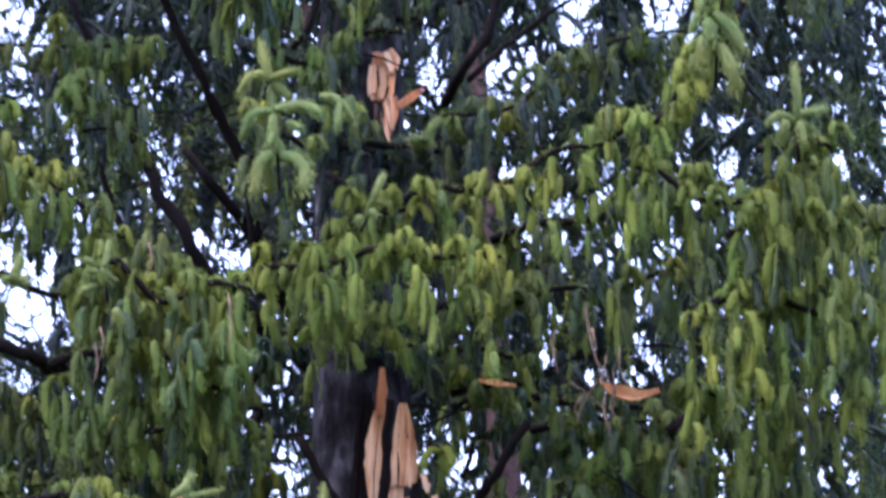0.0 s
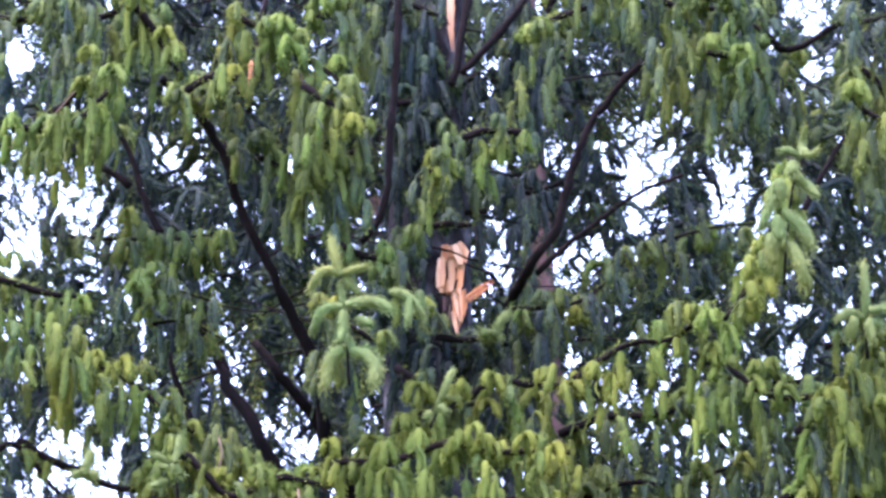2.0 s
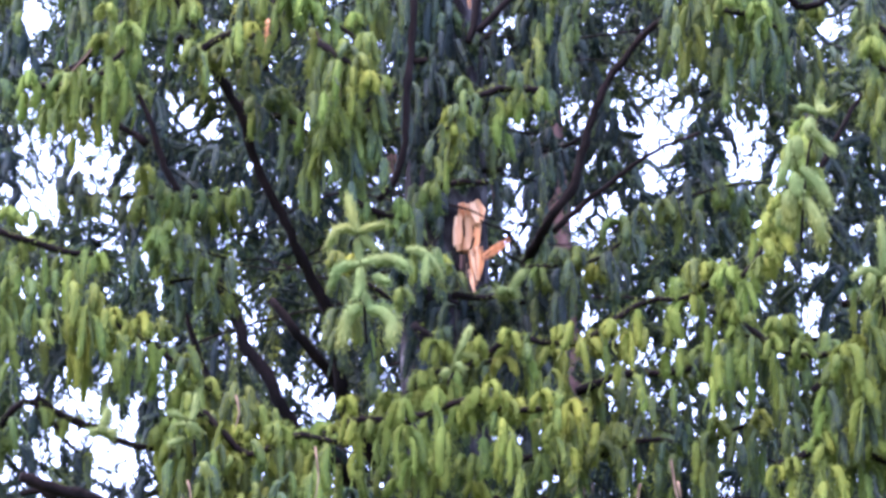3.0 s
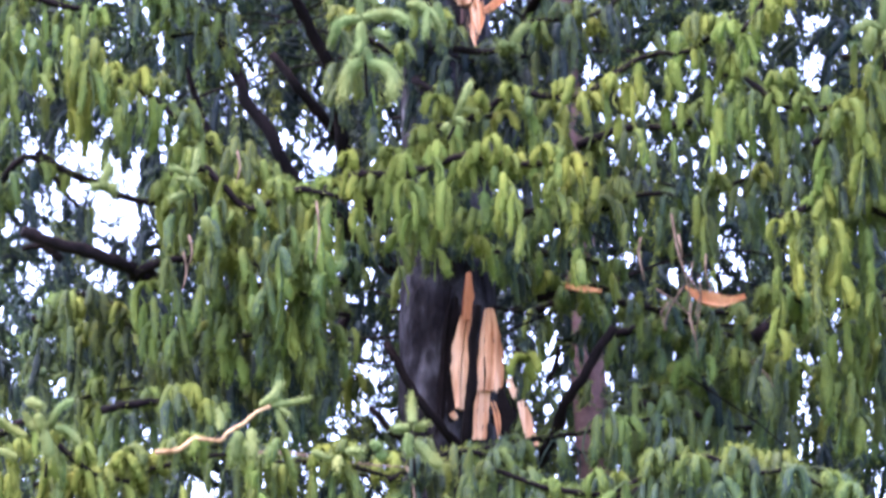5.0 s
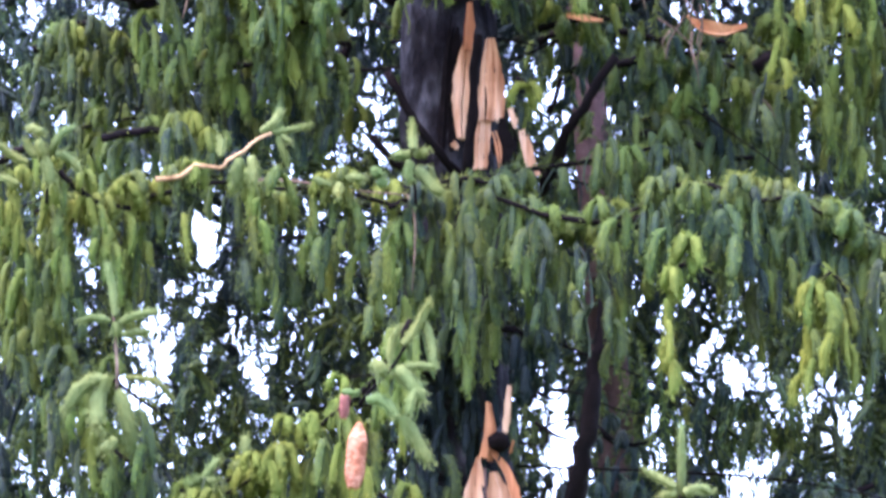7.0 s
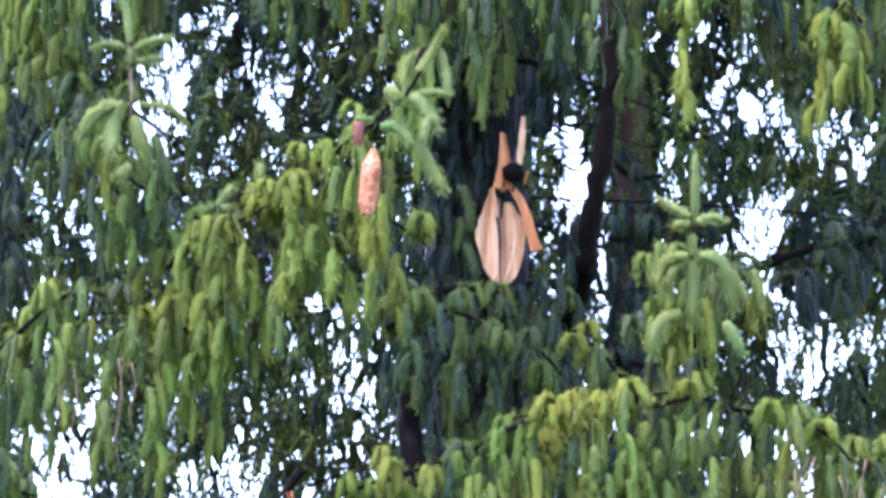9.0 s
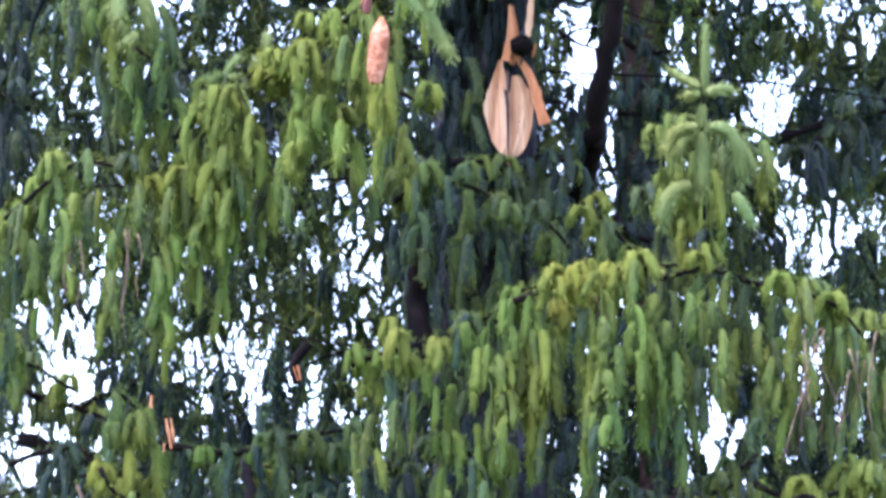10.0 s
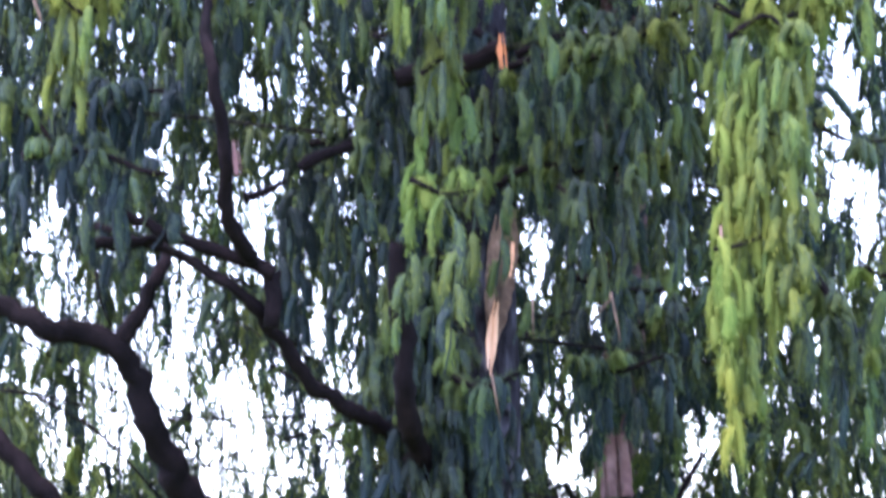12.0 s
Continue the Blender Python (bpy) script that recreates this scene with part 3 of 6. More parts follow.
opening(-0.181, 5.198, 0.015, 0.015)
opening(-0.933, 5.194, 0.037, 0.063)
opening(-0.389, 5.192, 0.014, 0.011)
opening(-0.785, 5.159, 0.042, 0.017)
opening(-0.200, 5.153, 0.012, 0.015)
opening(0.568, 5.152, 0.030, 0.032)
opening(0.010, 5.121, 0.023, 0.069)
opening(-0.151, 5.115, 0.012, 0.013)
opening(0.717, 4.998, 0.012, 0.025)
opening(0.195, 4.992, 0.017, 0.048)
opening(-0.974, 4.982, 0.024, 0.023)
opening(0.193, 4.978, 0.014, 0.050)
opening(0.752, 4.940, 0.014, 0.018)
opening(-0.205, 4.936, 0.013, 0.023)
opening(-0.725, 4.933, 0.024, 0.022)
opening(0.177, 4.923, 0.017, 0.020)
opening(-0.162, 4.904, 0.012, 0.013)
opening(-0.894, 4.902, 0.012, 0.025)
opening(0.322, 4.884, 0.017, 0.023)
opening(-0.177, 4.849, 0.027, 0.028)
opening(0.164, 4.840, 0.010, 0.028)
opening(-0.379, 4.692, 0.019, 0.025)
opening(-0.380, 4.689, 0.017, 0.022)
opening(-0.532, 4.628, 0.030, 0.028)
opening(-0.264, 4.624, 0.012, 0.015)
opening(-0.168, 4.615, 0.016, 0.013)
opening(-0.814, 4.613, 0.010, 0.025)
opening(-0.582, 4.558, 0.030, 0.044)
opening(-0.592, 4.558, 0.024, 0.051)
opening(0.411, 4.457, 0.022, 0.031)
opening(0.506, 4.457, 0.012, 0.025)
opening(-0.801, 4.403, 0.017, 0.017)
opening(-0.645, 4.372, 0.054, 0.037)
opening(0.619, 4.366, 0.018, 0.020)
opening(0.553, 4.358, 0.032, 0.041)
opening(-0.442, 4.347, 0.042, 0.027)
opening(-0.451, 4.341, 0.035, 0.031)
opening(-0.341, 4.335, 0.022, 0.015)
opening(-0.677, 4.322, 0.047, 0.049)
opening(-0.656, 4.302, 0.048, 0.022)
opening(0.718, 4.284, 0.019, 0.037)
opening(0.189, 4.273, 0.048, 0.037)
opening(0.788, 4.211, 0.019, 0.037)
opening(0.795, 4.208, 0.021, 0.037)
opening(-0.150, 4.200, 0.014, 0.025)
opening(0.392, 4.193, 0.016, 0.024)
opening(-0.542, 4.188, 0.014, 0.021)
opening(0.188, 4.187, 0.042, 0.044)
opening(0.191, 4.186, 0.049, 0.067)
opening(0.404, 4.163, 0.016, 0.015)
opening(0.262, 4.113, 0.014, 0.021)
opening(-0.801, 4.103, 0.014, 0.025)
opening(0.596, 4.089, 0.030, 0.031)
opening(0.156, 4.070, 0.014, 0.024)
opening(-0.873, 4.051, 0.021, 0.017)
opening(0.569, 4.036, 0.047, 0.073)
opening(-0.145, 4.013, 0.014, 0.014)
opening(-0.936, 3.972, 0.014, 0.025)
opening(0.262, 3.889, 0.018, 0.043)
opening(0.638, 3.819, 0.047, 0.055)
opening(-0.302, 3.801, 0.024, 0.049)
opening(0.732, 3.795, 0.024, 0.031)
opening(-0.243, 3.753, 0.029, 0.031)
opening(-0.795, 3.750, 0.014, 0.023)
opening(0.673, 3.747, 0.035, 0.031)
opening(-0.817, 3.678, 0.016, 0.028)
opening(-0.933, 3.629, 0.016, 0.030)
opening(-0.194, 3.622, 0.021, 0.037)
opening(-0.497, 3.537, 0.047, 0.043)
opening(-0.825, 3.534, 0.024, 0.049)
opening(-0.919, 3.534, 0.024, 0.031)
opening(0.759, 3.521, 0.021, 0.037)
opening(0.683, 3.520, 0.021, 0.055)
opening(-0.590, 3.500, 0.035, 0.027)
opening(0.624, 3.484, 0.014, 0.031)
opening(-0.367, 3.431, 0.024, 0.043)
opening(-0.484, 3.430, 0.029, 0.027)
opening(-0.892, 3.415, 0.071, 0.027)
opening(-0.291, 3.407, 0.014, 0.028)
opening(0.455, 3.400, 0.018, 0.031)
opening(0.478, 3.333, 0.037, 0.060)
opening(-0.946, 3.318, 0.064, 0.030)
opening(0.189, 3.295, 0.016, 0.016)
opening(-0.126, 3.262, 0.018, 0.044)
opening(0.250, 3.256, 0.021, 0.023)
opening(0.255, 3.254, 0.020, 0.021)
opening(-0.125, 3.238, 0.016, 0.028)
opening(-0.242, 3.167, 0.023, 0.014)
opening(-0.293, 3.137, 0.014, 0.011)
opening(0.816, 3.131, 0.057, 0.107)
opening(-0.406, 3.128, 0.014, 0.028)
opening(-0.399, 3.076, 0.021, 0.029)
opening(0.535, 3.068, 0.014, 0.036)
opening(-0.180, 3.054, 0.021, 0.016)
opening(-0.289, 3.034, 0.013, 0.011)
opening(-0.201, 2.940, 0.023, 0.026)
opening(0.806, 2.933, 0.052, 0.113)
opening(-0.568, 2.922, 0.028, 0.036)
opening(-0.404, 2.902, 0.014, 0.030)
opening(-0.360, 2.844, 0.034, 0.030)
opening(-0.721, 2.839, 0.013, 0.013)
opening(0.876, 2.829, 0.029, 0.072)
opening(-0.796, 2.826, 0.034, 0.048)
opening(-0.864, 2.802, 0.023, 0.034)
opening(-0.404, 2.786, 0.057, 0.048)
opening(0.491, 2.765, 0.014, 0.028)
opening(-0.805, 2.756, 0.046, 0.016)
opening(0.188, 2.737, 0.032, 0.054)
opening(-0.357, 2.717, 0.030, 0.025)
opening(-0.517, 2.668, 0.069, 0.072)
opening(-0.746, 2.665, 0.046, 0.048)
opening(-0.252, 2.626, 0.046, 0.034)
opening(-0.824, 2.583, 0.046, 0.060)
opening(0.768, 2.527, 0.018, 0.036)
opening(-0.204, 2.512, 0.046, 0.060)
opening(-0.821, 2.479, 0.034, 0.048)
opening(-0.609, 2.471, 0.103, 0.131)
opening(-0.408, 2.417, 0.115, 0.084)
opening(-0.681, 2.378, 0.069, 0.072)
opening(0.518, 2.363, 0.046, 0.034)
opening(0.267, 2.359, 0.052, 0.095)
opening(-0.201, 2.351, 0.046, 0.080)
opening(-0.292, 2.350, 0.069, 0.084)
opening(-0.782, 2.308, 0.034, 0.046)
opening(-0.406, 2.302, 0.138, 0.060)
opening(-0.896, 3.395, 0.070, 0.033)
opening(-0.945, 3.294, 0.058, 0.041)
opening(-0.816, 3.681, 0.017, 0.035)
opening(0.457, 3.339, 0.037, 0.070)
opening(-0.122, 3.274, 0.017, 0.047)
opening(-0.263, 3.425, 0.014, 0.035)
opening(0.666, 3.507, 0.016, 0.052)

# trunks
stem([(0.000, 10.360, 11.600), (0.000, 10.330, 9.000), (-0.048, 10.260, 7.200), (-0.038, 10.220, 5.783), (-0.039, 10.240, 4.917), (-0.009, 10.250, 4.057), (-0.000, 10.250, 3.459), (0.037, 10.270, 2.582), (0.043, 10.270, 2.238), (0.043, 10.400, 1.000), (0.043, 10.400, 0.300), (0.043, 10.400, -0.150)], (0.02, 0.045, 0.06, 0.068, 0.076, 0.085, 0.100, 0.108, 0.115, 0.13, 0.16, 0.25), BARK, "trunk", "dark grey furrowed bark with a long torn wound")
stem([(0.100, 11.300, 9.500), (0.183, 11.300, 7.400), (0.213, 11.300, 6.536), (0.284, 10.950, 5.072), (0.352, 11.300, 4.273), (0.412, 11.300, 2.892), (0.393, 11.300, 2.386), (0.393, 11.250, 1.000), (0.393, 11.200, -0.150)], (0.012, 0.02, 0.022, 0.034, 0.042, 0.046, 0.048, 0.07, 0.10), RED_BARK, "second_stem", "thinner reddish stem behind the trunk", 9)

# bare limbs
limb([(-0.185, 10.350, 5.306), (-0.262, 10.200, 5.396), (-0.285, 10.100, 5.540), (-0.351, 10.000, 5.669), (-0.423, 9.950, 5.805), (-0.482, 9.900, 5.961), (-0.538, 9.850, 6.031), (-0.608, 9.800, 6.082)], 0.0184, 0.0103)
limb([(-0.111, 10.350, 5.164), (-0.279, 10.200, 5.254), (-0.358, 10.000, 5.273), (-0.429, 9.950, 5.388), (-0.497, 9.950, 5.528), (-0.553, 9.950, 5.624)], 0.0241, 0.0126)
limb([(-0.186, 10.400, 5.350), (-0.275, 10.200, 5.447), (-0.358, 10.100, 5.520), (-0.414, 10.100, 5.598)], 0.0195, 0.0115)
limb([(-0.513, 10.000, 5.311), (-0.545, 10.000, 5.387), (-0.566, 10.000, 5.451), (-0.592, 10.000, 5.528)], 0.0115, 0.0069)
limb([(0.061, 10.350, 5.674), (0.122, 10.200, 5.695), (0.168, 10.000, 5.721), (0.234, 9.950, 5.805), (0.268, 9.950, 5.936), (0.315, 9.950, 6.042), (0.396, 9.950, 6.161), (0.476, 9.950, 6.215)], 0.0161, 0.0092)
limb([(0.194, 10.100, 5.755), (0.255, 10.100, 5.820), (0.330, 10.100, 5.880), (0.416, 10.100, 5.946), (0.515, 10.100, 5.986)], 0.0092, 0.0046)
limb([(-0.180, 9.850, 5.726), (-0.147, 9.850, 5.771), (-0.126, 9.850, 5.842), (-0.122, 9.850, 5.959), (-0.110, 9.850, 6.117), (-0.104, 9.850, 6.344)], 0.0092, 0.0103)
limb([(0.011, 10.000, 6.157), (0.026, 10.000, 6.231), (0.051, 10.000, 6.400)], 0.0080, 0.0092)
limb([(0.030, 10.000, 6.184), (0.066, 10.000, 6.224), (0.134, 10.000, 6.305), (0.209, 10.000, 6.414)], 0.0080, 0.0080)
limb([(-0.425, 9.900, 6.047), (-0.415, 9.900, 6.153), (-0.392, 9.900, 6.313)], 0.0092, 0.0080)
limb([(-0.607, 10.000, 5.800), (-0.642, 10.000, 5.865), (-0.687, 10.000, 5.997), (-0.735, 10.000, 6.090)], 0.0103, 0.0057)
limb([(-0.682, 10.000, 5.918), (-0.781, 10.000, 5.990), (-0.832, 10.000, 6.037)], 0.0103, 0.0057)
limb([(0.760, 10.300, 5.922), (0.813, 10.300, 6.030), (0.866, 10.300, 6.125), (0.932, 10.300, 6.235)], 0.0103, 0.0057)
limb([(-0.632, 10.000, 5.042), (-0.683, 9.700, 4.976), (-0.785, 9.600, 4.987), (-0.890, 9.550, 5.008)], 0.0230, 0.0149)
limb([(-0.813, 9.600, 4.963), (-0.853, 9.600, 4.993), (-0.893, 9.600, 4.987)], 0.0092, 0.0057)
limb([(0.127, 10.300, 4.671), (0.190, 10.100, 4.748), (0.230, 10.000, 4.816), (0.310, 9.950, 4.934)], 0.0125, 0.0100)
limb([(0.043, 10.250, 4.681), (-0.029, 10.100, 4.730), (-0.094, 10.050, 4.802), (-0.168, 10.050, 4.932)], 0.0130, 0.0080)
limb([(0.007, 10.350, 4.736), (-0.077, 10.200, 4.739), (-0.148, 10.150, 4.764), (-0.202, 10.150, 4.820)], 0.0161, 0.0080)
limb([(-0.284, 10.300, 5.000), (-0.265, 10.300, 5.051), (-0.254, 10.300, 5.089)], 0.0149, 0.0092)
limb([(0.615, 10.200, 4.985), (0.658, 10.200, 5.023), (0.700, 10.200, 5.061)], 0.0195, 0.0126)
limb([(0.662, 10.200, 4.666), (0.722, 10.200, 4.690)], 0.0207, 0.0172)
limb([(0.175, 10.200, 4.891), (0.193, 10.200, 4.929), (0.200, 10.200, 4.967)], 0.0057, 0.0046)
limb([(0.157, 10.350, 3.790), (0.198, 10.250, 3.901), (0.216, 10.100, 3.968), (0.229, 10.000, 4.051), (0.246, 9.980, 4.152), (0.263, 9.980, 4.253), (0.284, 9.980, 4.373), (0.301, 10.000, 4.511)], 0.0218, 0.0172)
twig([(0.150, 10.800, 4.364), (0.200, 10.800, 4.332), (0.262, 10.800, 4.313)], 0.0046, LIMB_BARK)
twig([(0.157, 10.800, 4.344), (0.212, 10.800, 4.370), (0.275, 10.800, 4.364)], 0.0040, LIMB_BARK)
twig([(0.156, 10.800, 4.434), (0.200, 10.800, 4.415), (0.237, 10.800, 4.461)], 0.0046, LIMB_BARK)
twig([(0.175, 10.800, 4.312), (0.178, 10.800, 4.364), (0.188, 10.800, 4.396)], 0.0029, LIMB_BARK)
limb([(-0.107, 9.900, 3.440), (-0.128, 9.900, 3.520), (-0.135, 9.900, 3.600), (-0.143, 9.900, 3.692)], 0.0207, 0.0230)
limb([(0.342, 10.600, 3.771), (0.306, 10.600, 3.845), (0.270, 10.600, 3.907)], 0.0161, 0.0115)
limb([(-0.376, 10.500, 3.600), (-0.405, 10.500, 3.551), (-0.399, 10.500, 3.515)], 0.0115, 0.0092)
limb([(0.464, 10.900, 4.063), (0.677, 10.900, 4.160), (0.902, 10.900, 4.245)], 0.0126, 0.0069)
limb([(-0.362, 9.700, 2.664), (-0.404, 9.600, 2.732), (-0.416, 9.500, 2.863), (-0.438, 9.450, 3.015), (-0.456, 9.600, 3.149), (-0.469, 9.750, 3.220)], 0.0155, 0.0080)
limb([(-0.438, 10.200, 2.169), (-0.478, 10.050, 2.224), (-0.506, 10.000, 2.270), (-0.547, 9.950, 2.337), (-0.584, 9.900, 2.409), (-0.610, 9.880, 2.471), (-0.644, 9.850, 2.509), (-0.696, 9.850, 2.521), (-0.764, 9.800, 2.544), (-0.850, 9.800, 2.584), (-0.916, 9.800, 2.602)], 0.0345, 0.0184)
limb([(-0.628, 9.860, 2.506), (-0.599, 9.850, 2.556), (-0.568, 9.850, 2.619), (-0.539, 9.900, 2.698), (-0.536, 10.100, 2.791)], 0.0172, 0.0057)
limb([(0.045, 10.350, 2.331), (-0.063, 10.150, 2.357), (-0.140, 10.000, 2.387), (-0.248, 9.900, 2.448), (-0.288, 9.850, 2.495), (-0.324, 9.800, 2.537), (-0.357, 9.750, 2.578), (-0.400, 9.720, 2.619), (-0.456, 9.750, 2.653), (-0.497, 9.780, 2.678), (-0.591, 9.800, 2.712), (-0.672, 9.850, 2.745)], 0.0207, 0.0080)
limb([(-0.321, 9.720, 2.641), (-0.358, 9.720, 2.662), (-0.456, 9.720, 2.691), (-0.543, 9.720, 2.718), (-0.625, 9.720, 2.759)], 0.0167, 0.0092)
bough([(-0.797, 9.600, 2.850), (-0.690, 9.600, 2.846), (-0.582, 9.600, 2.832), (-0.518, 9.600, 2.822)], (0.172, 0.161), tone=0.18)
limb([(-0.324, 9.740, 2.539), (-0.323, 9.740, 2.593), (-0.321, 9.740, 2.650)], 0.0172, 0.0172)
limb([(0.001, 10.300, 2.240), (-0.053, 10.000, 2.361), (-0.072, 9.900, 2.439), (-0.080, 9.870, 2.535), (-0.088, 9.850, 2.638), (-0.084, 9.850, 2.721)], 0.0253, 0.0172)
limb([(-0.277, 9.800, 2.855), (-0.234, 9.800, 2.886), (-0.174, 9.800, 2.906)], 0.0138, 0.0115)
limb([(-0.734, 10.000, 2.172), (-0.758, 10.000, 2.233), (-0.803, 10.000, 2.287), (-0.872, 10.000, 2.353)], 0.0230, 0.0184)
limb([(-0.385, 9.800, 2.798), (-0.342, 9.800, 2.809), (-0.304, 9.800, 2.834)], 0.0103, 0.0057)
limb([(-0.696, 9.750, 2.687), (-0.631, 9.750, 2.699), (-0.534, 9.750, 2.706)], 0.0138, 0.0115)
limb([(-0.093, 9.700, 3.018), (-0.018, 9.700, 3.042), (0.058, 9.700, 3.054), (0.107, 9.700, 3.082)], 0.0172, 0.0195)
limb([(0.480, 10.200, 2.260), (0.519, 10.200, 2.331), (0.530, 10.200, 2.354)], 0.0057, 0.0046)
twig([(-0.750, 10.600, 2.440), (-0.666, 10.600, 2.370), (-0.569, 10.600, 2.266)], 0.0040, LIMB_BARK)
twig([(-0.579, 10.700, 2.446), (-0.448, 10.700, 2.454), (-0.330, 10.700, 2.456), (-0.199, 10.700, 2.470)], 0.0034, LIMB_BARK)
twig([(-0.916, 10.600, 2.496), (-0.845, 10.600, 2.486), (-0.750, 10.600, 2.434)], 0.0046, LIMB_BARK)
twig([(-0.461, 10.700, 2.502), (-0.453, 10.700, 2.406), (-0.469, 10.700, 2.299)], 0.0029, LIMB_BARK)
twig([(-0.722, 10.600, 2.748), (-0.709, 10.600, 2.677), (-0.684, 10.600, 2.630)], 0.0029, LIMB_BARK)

# torn wood of the wound
# upper wound
shard([(0.009, 10.126, 5.829), (0.010, 10.126, 5.779), (0.004, 10.126, 5.716)], (0.0391, 0.0562, 0.0415), slivers=3, blunt=True, seed=300)
shard([(0.018, 10.122, 5.722), (0.026, 10.122, 5.686), (0.025, 10.122, 5.638)], (0.0318, 0.0269, 0.0098), mat=ORANGE_WOOD, slivers=2, seed=299)
shard([(-0.011, 10.120, 5.798), (-0.012, 10.120, 5.763), (-0.015, 10.120, 5.729)], (0.0171, 0.0220, 0.0171), slivers=2, blunt=True, seed=301)
shard([(0.011, 10.118, 5.805), (0.009, 10.118, 5.763), (0.004, 10.118, 5.718)], (0.0268, 0.0305, 0.0171), slivers=3, blunt=True, seed=302)
shard([(0.021, 10.100, 5.824), (0.031, 10.100, 5.800), (0.033, 10.100, 5.774)], (0.0219, 0.0317, 0.0171), slivers=3, blunt=True, seed=303)
shard([(-0.006, 10.110, 5.823), (0.006, 10.110, 5.794)], (0.0146, 0.0293), mat=ORANGE_WOOD, slivers=3, seed=304)
shard([(0.029, 10.105, 5.764), (0.026, 10.105, 5.731), (0.021, 10.105, 5.708)], (0.0146, 0.0158, 0.0097), mat=ORANGE_WOOD, slivers=2, blunt=True, seed=305)
# two dark slivers laid on for the shade of open slits
shard([(-0.002, 10.108, 5.782), (-0.001, 10.108, 5.767), (0.001, 10.108, 5.746)], (0.0037, 0.0049, 0.0024), mat=LIMB_BARK, slivers=1, blunt=True, seed=306)
shard([(0.020, 10.108, 5.772), (0.021, 10.108, 5.740), (0.013, 10.108, 5.711)], (0.0037, 0.0049, 0.0037), mat=LIMB_BARK, slivers=1, blunt=True, seed=307)
shard([(0.021, 10.100, 5.719), (0.026, 10.100, 5.687), (0.030, 10.100, 5.642)], (0.0244, 0.0219, 0.0097), slivers=3, seed=308)
shard([(0.035, 10.095, 5.714), (0.038, 10.095, 5.685), (0.034, 10.095, 5.649)], (0.0097, 0.0134, 0.0073), mat=ORANGE_WOOD, slivers=2, seed=309)
shard([(0.043, 10.090, 5.691), (0.064, 10.090, 5.707), (0.099, 10.090, 5.733)], (0.0195, 0.0231, 0.0097), mat=ORANGE_WOOD, slivers=3, seed=310)
shard([(-0.004, 10.110, 5.704), (-0.006, 10.110, 5.668)], (0.0146, 0.0085), mat=RED_BARK, slivers=2, seed=311)
shard([(0.012, 10.100, 5.666), (0.018, 10.100, 5.638), (0.023, 10.100, 5.612)], (0.0085, 0.0110, 0.0061), slivers=2, seed=312)
shard([(0.006, 10.100, 5.682), (0.004, 10.100, 5.631)], (0.0061, 0.0049), mat=DEAD, slivers=1, seed=313)
# wound in the middle of the trunk
shard([(0.007, 10.100, 5.101), (0.006, 10.100, 5.048), (0.002, 10.100, 4.995)], (0.0119, 0.0227, 0.0203), mat=ORANGE_WOOD, slivers=3, blunt=True, seed=321)
shard([(0.002, 10.108, 5.006), (-0.006, 10.108, 4.950), (-0.013, 10.108, 4.875), (-0.012, 10.108, 4.801)], (0.0239, 0.0394, 0.0310, 0.0167), slivers=3, blunt=True, seed=322)
shard([(0.050, 10.108, 5.023), (0.052, 10.108, 4.950), (0.052, 10.108, 4.900), (0.048, 10.108, 4.838)], (0.0191, 0.0430, 0.0549, 0.0621), slivers=4, blunt=True, seed=323)
shard([(0.033, 10.110, 4.851), (0.029, 10.110, 4.801), (0.027, 10.110, 4.737)], (0.0382, 0.0406, 0.0334), slivers=3, blunt=True, seed=324)
shard([(0.057, 10.085, 4.811), (0.066, 10.085, 4.779), (0.070, 10.085, 4.732)], (0.0143, 0.0155, 0.0071), mat=ORANGE_WOOD, slivers=2, seed=325)
# dark slab in place of the shade inside a jagged hole
shard([(0.077, 10.095, 4.844), (0.081, 10.095, 4.797), (0.085, 10.095, 4.730)], (0.0358, 0.0525, 0.0310), mat=LIMB_BARK, slivers=2, seed=326)
shard([(0.091, 10.080, 4.859), (0.097, 10.080, 4.839), (0.102, 10.080, 4.817)], (0.0107, 0.0131, 0.0060), slivers=1, blunt=True, seed=327)
shard([(0.110, 10.090, 4.842), (0.125, 10.090, 4.780), (0.142, 10.090, 4.716)], (0.0131, 0.0215, 0.0262), slivers=2, blunt=True, seed=328)
shard([(0.039, 10.100, 4.913), (0.041, 10.100, 4.879), (0.039, 10.100, 4.838)], (0.0024, 0.0048, 0.0024), mat=LIMB_BARK, slivers=1, blunt=True, seed=329)
shard([(-0.029, 10.100, 4.793), (-0.019, 10.100, 4.781)], (0.0143, 0.0095), slivers=1, blunt=True, seed=330)
limb([(-0.003, 10.140, 4.711), (-0.002, 10.060, 4.710), (0.008, 10.030, 4.789), (0.019, 10.000, 4.879), (0.026, 9.980, 4.990)], 0.0112, 0.0100)
# dark strip standing in for the shadow along the peeled edge
shard([(-0.021, 10.125, 5.079), (-0.032, 10.125, 4.968), (-0.036, 10.125, 4.868), (-0.043, 10.125, 4.756)], (0.0239, 0.0359, 0.0407, 0.0455), mat=LIMB_BARK, slivers=3, seed=340)
shard([(0.129, 10.100, 2.823), (0.122, 10.100, 2.734), (0.112, 10.100, 2.632), (0.104, 10.100, 2.553)], (0.0450, 0.0630, 0.0540, 0.0225), mat=DEAD, slivers=5, seed=341)
shard([(0.111, 10.070, 2.634), (0.103, 10.070, 2.572), (0.098, 10.070, 2.488)], (0.0135, 0.0224, 0.0112), mat=WOOD, slivers=2, seed=342)
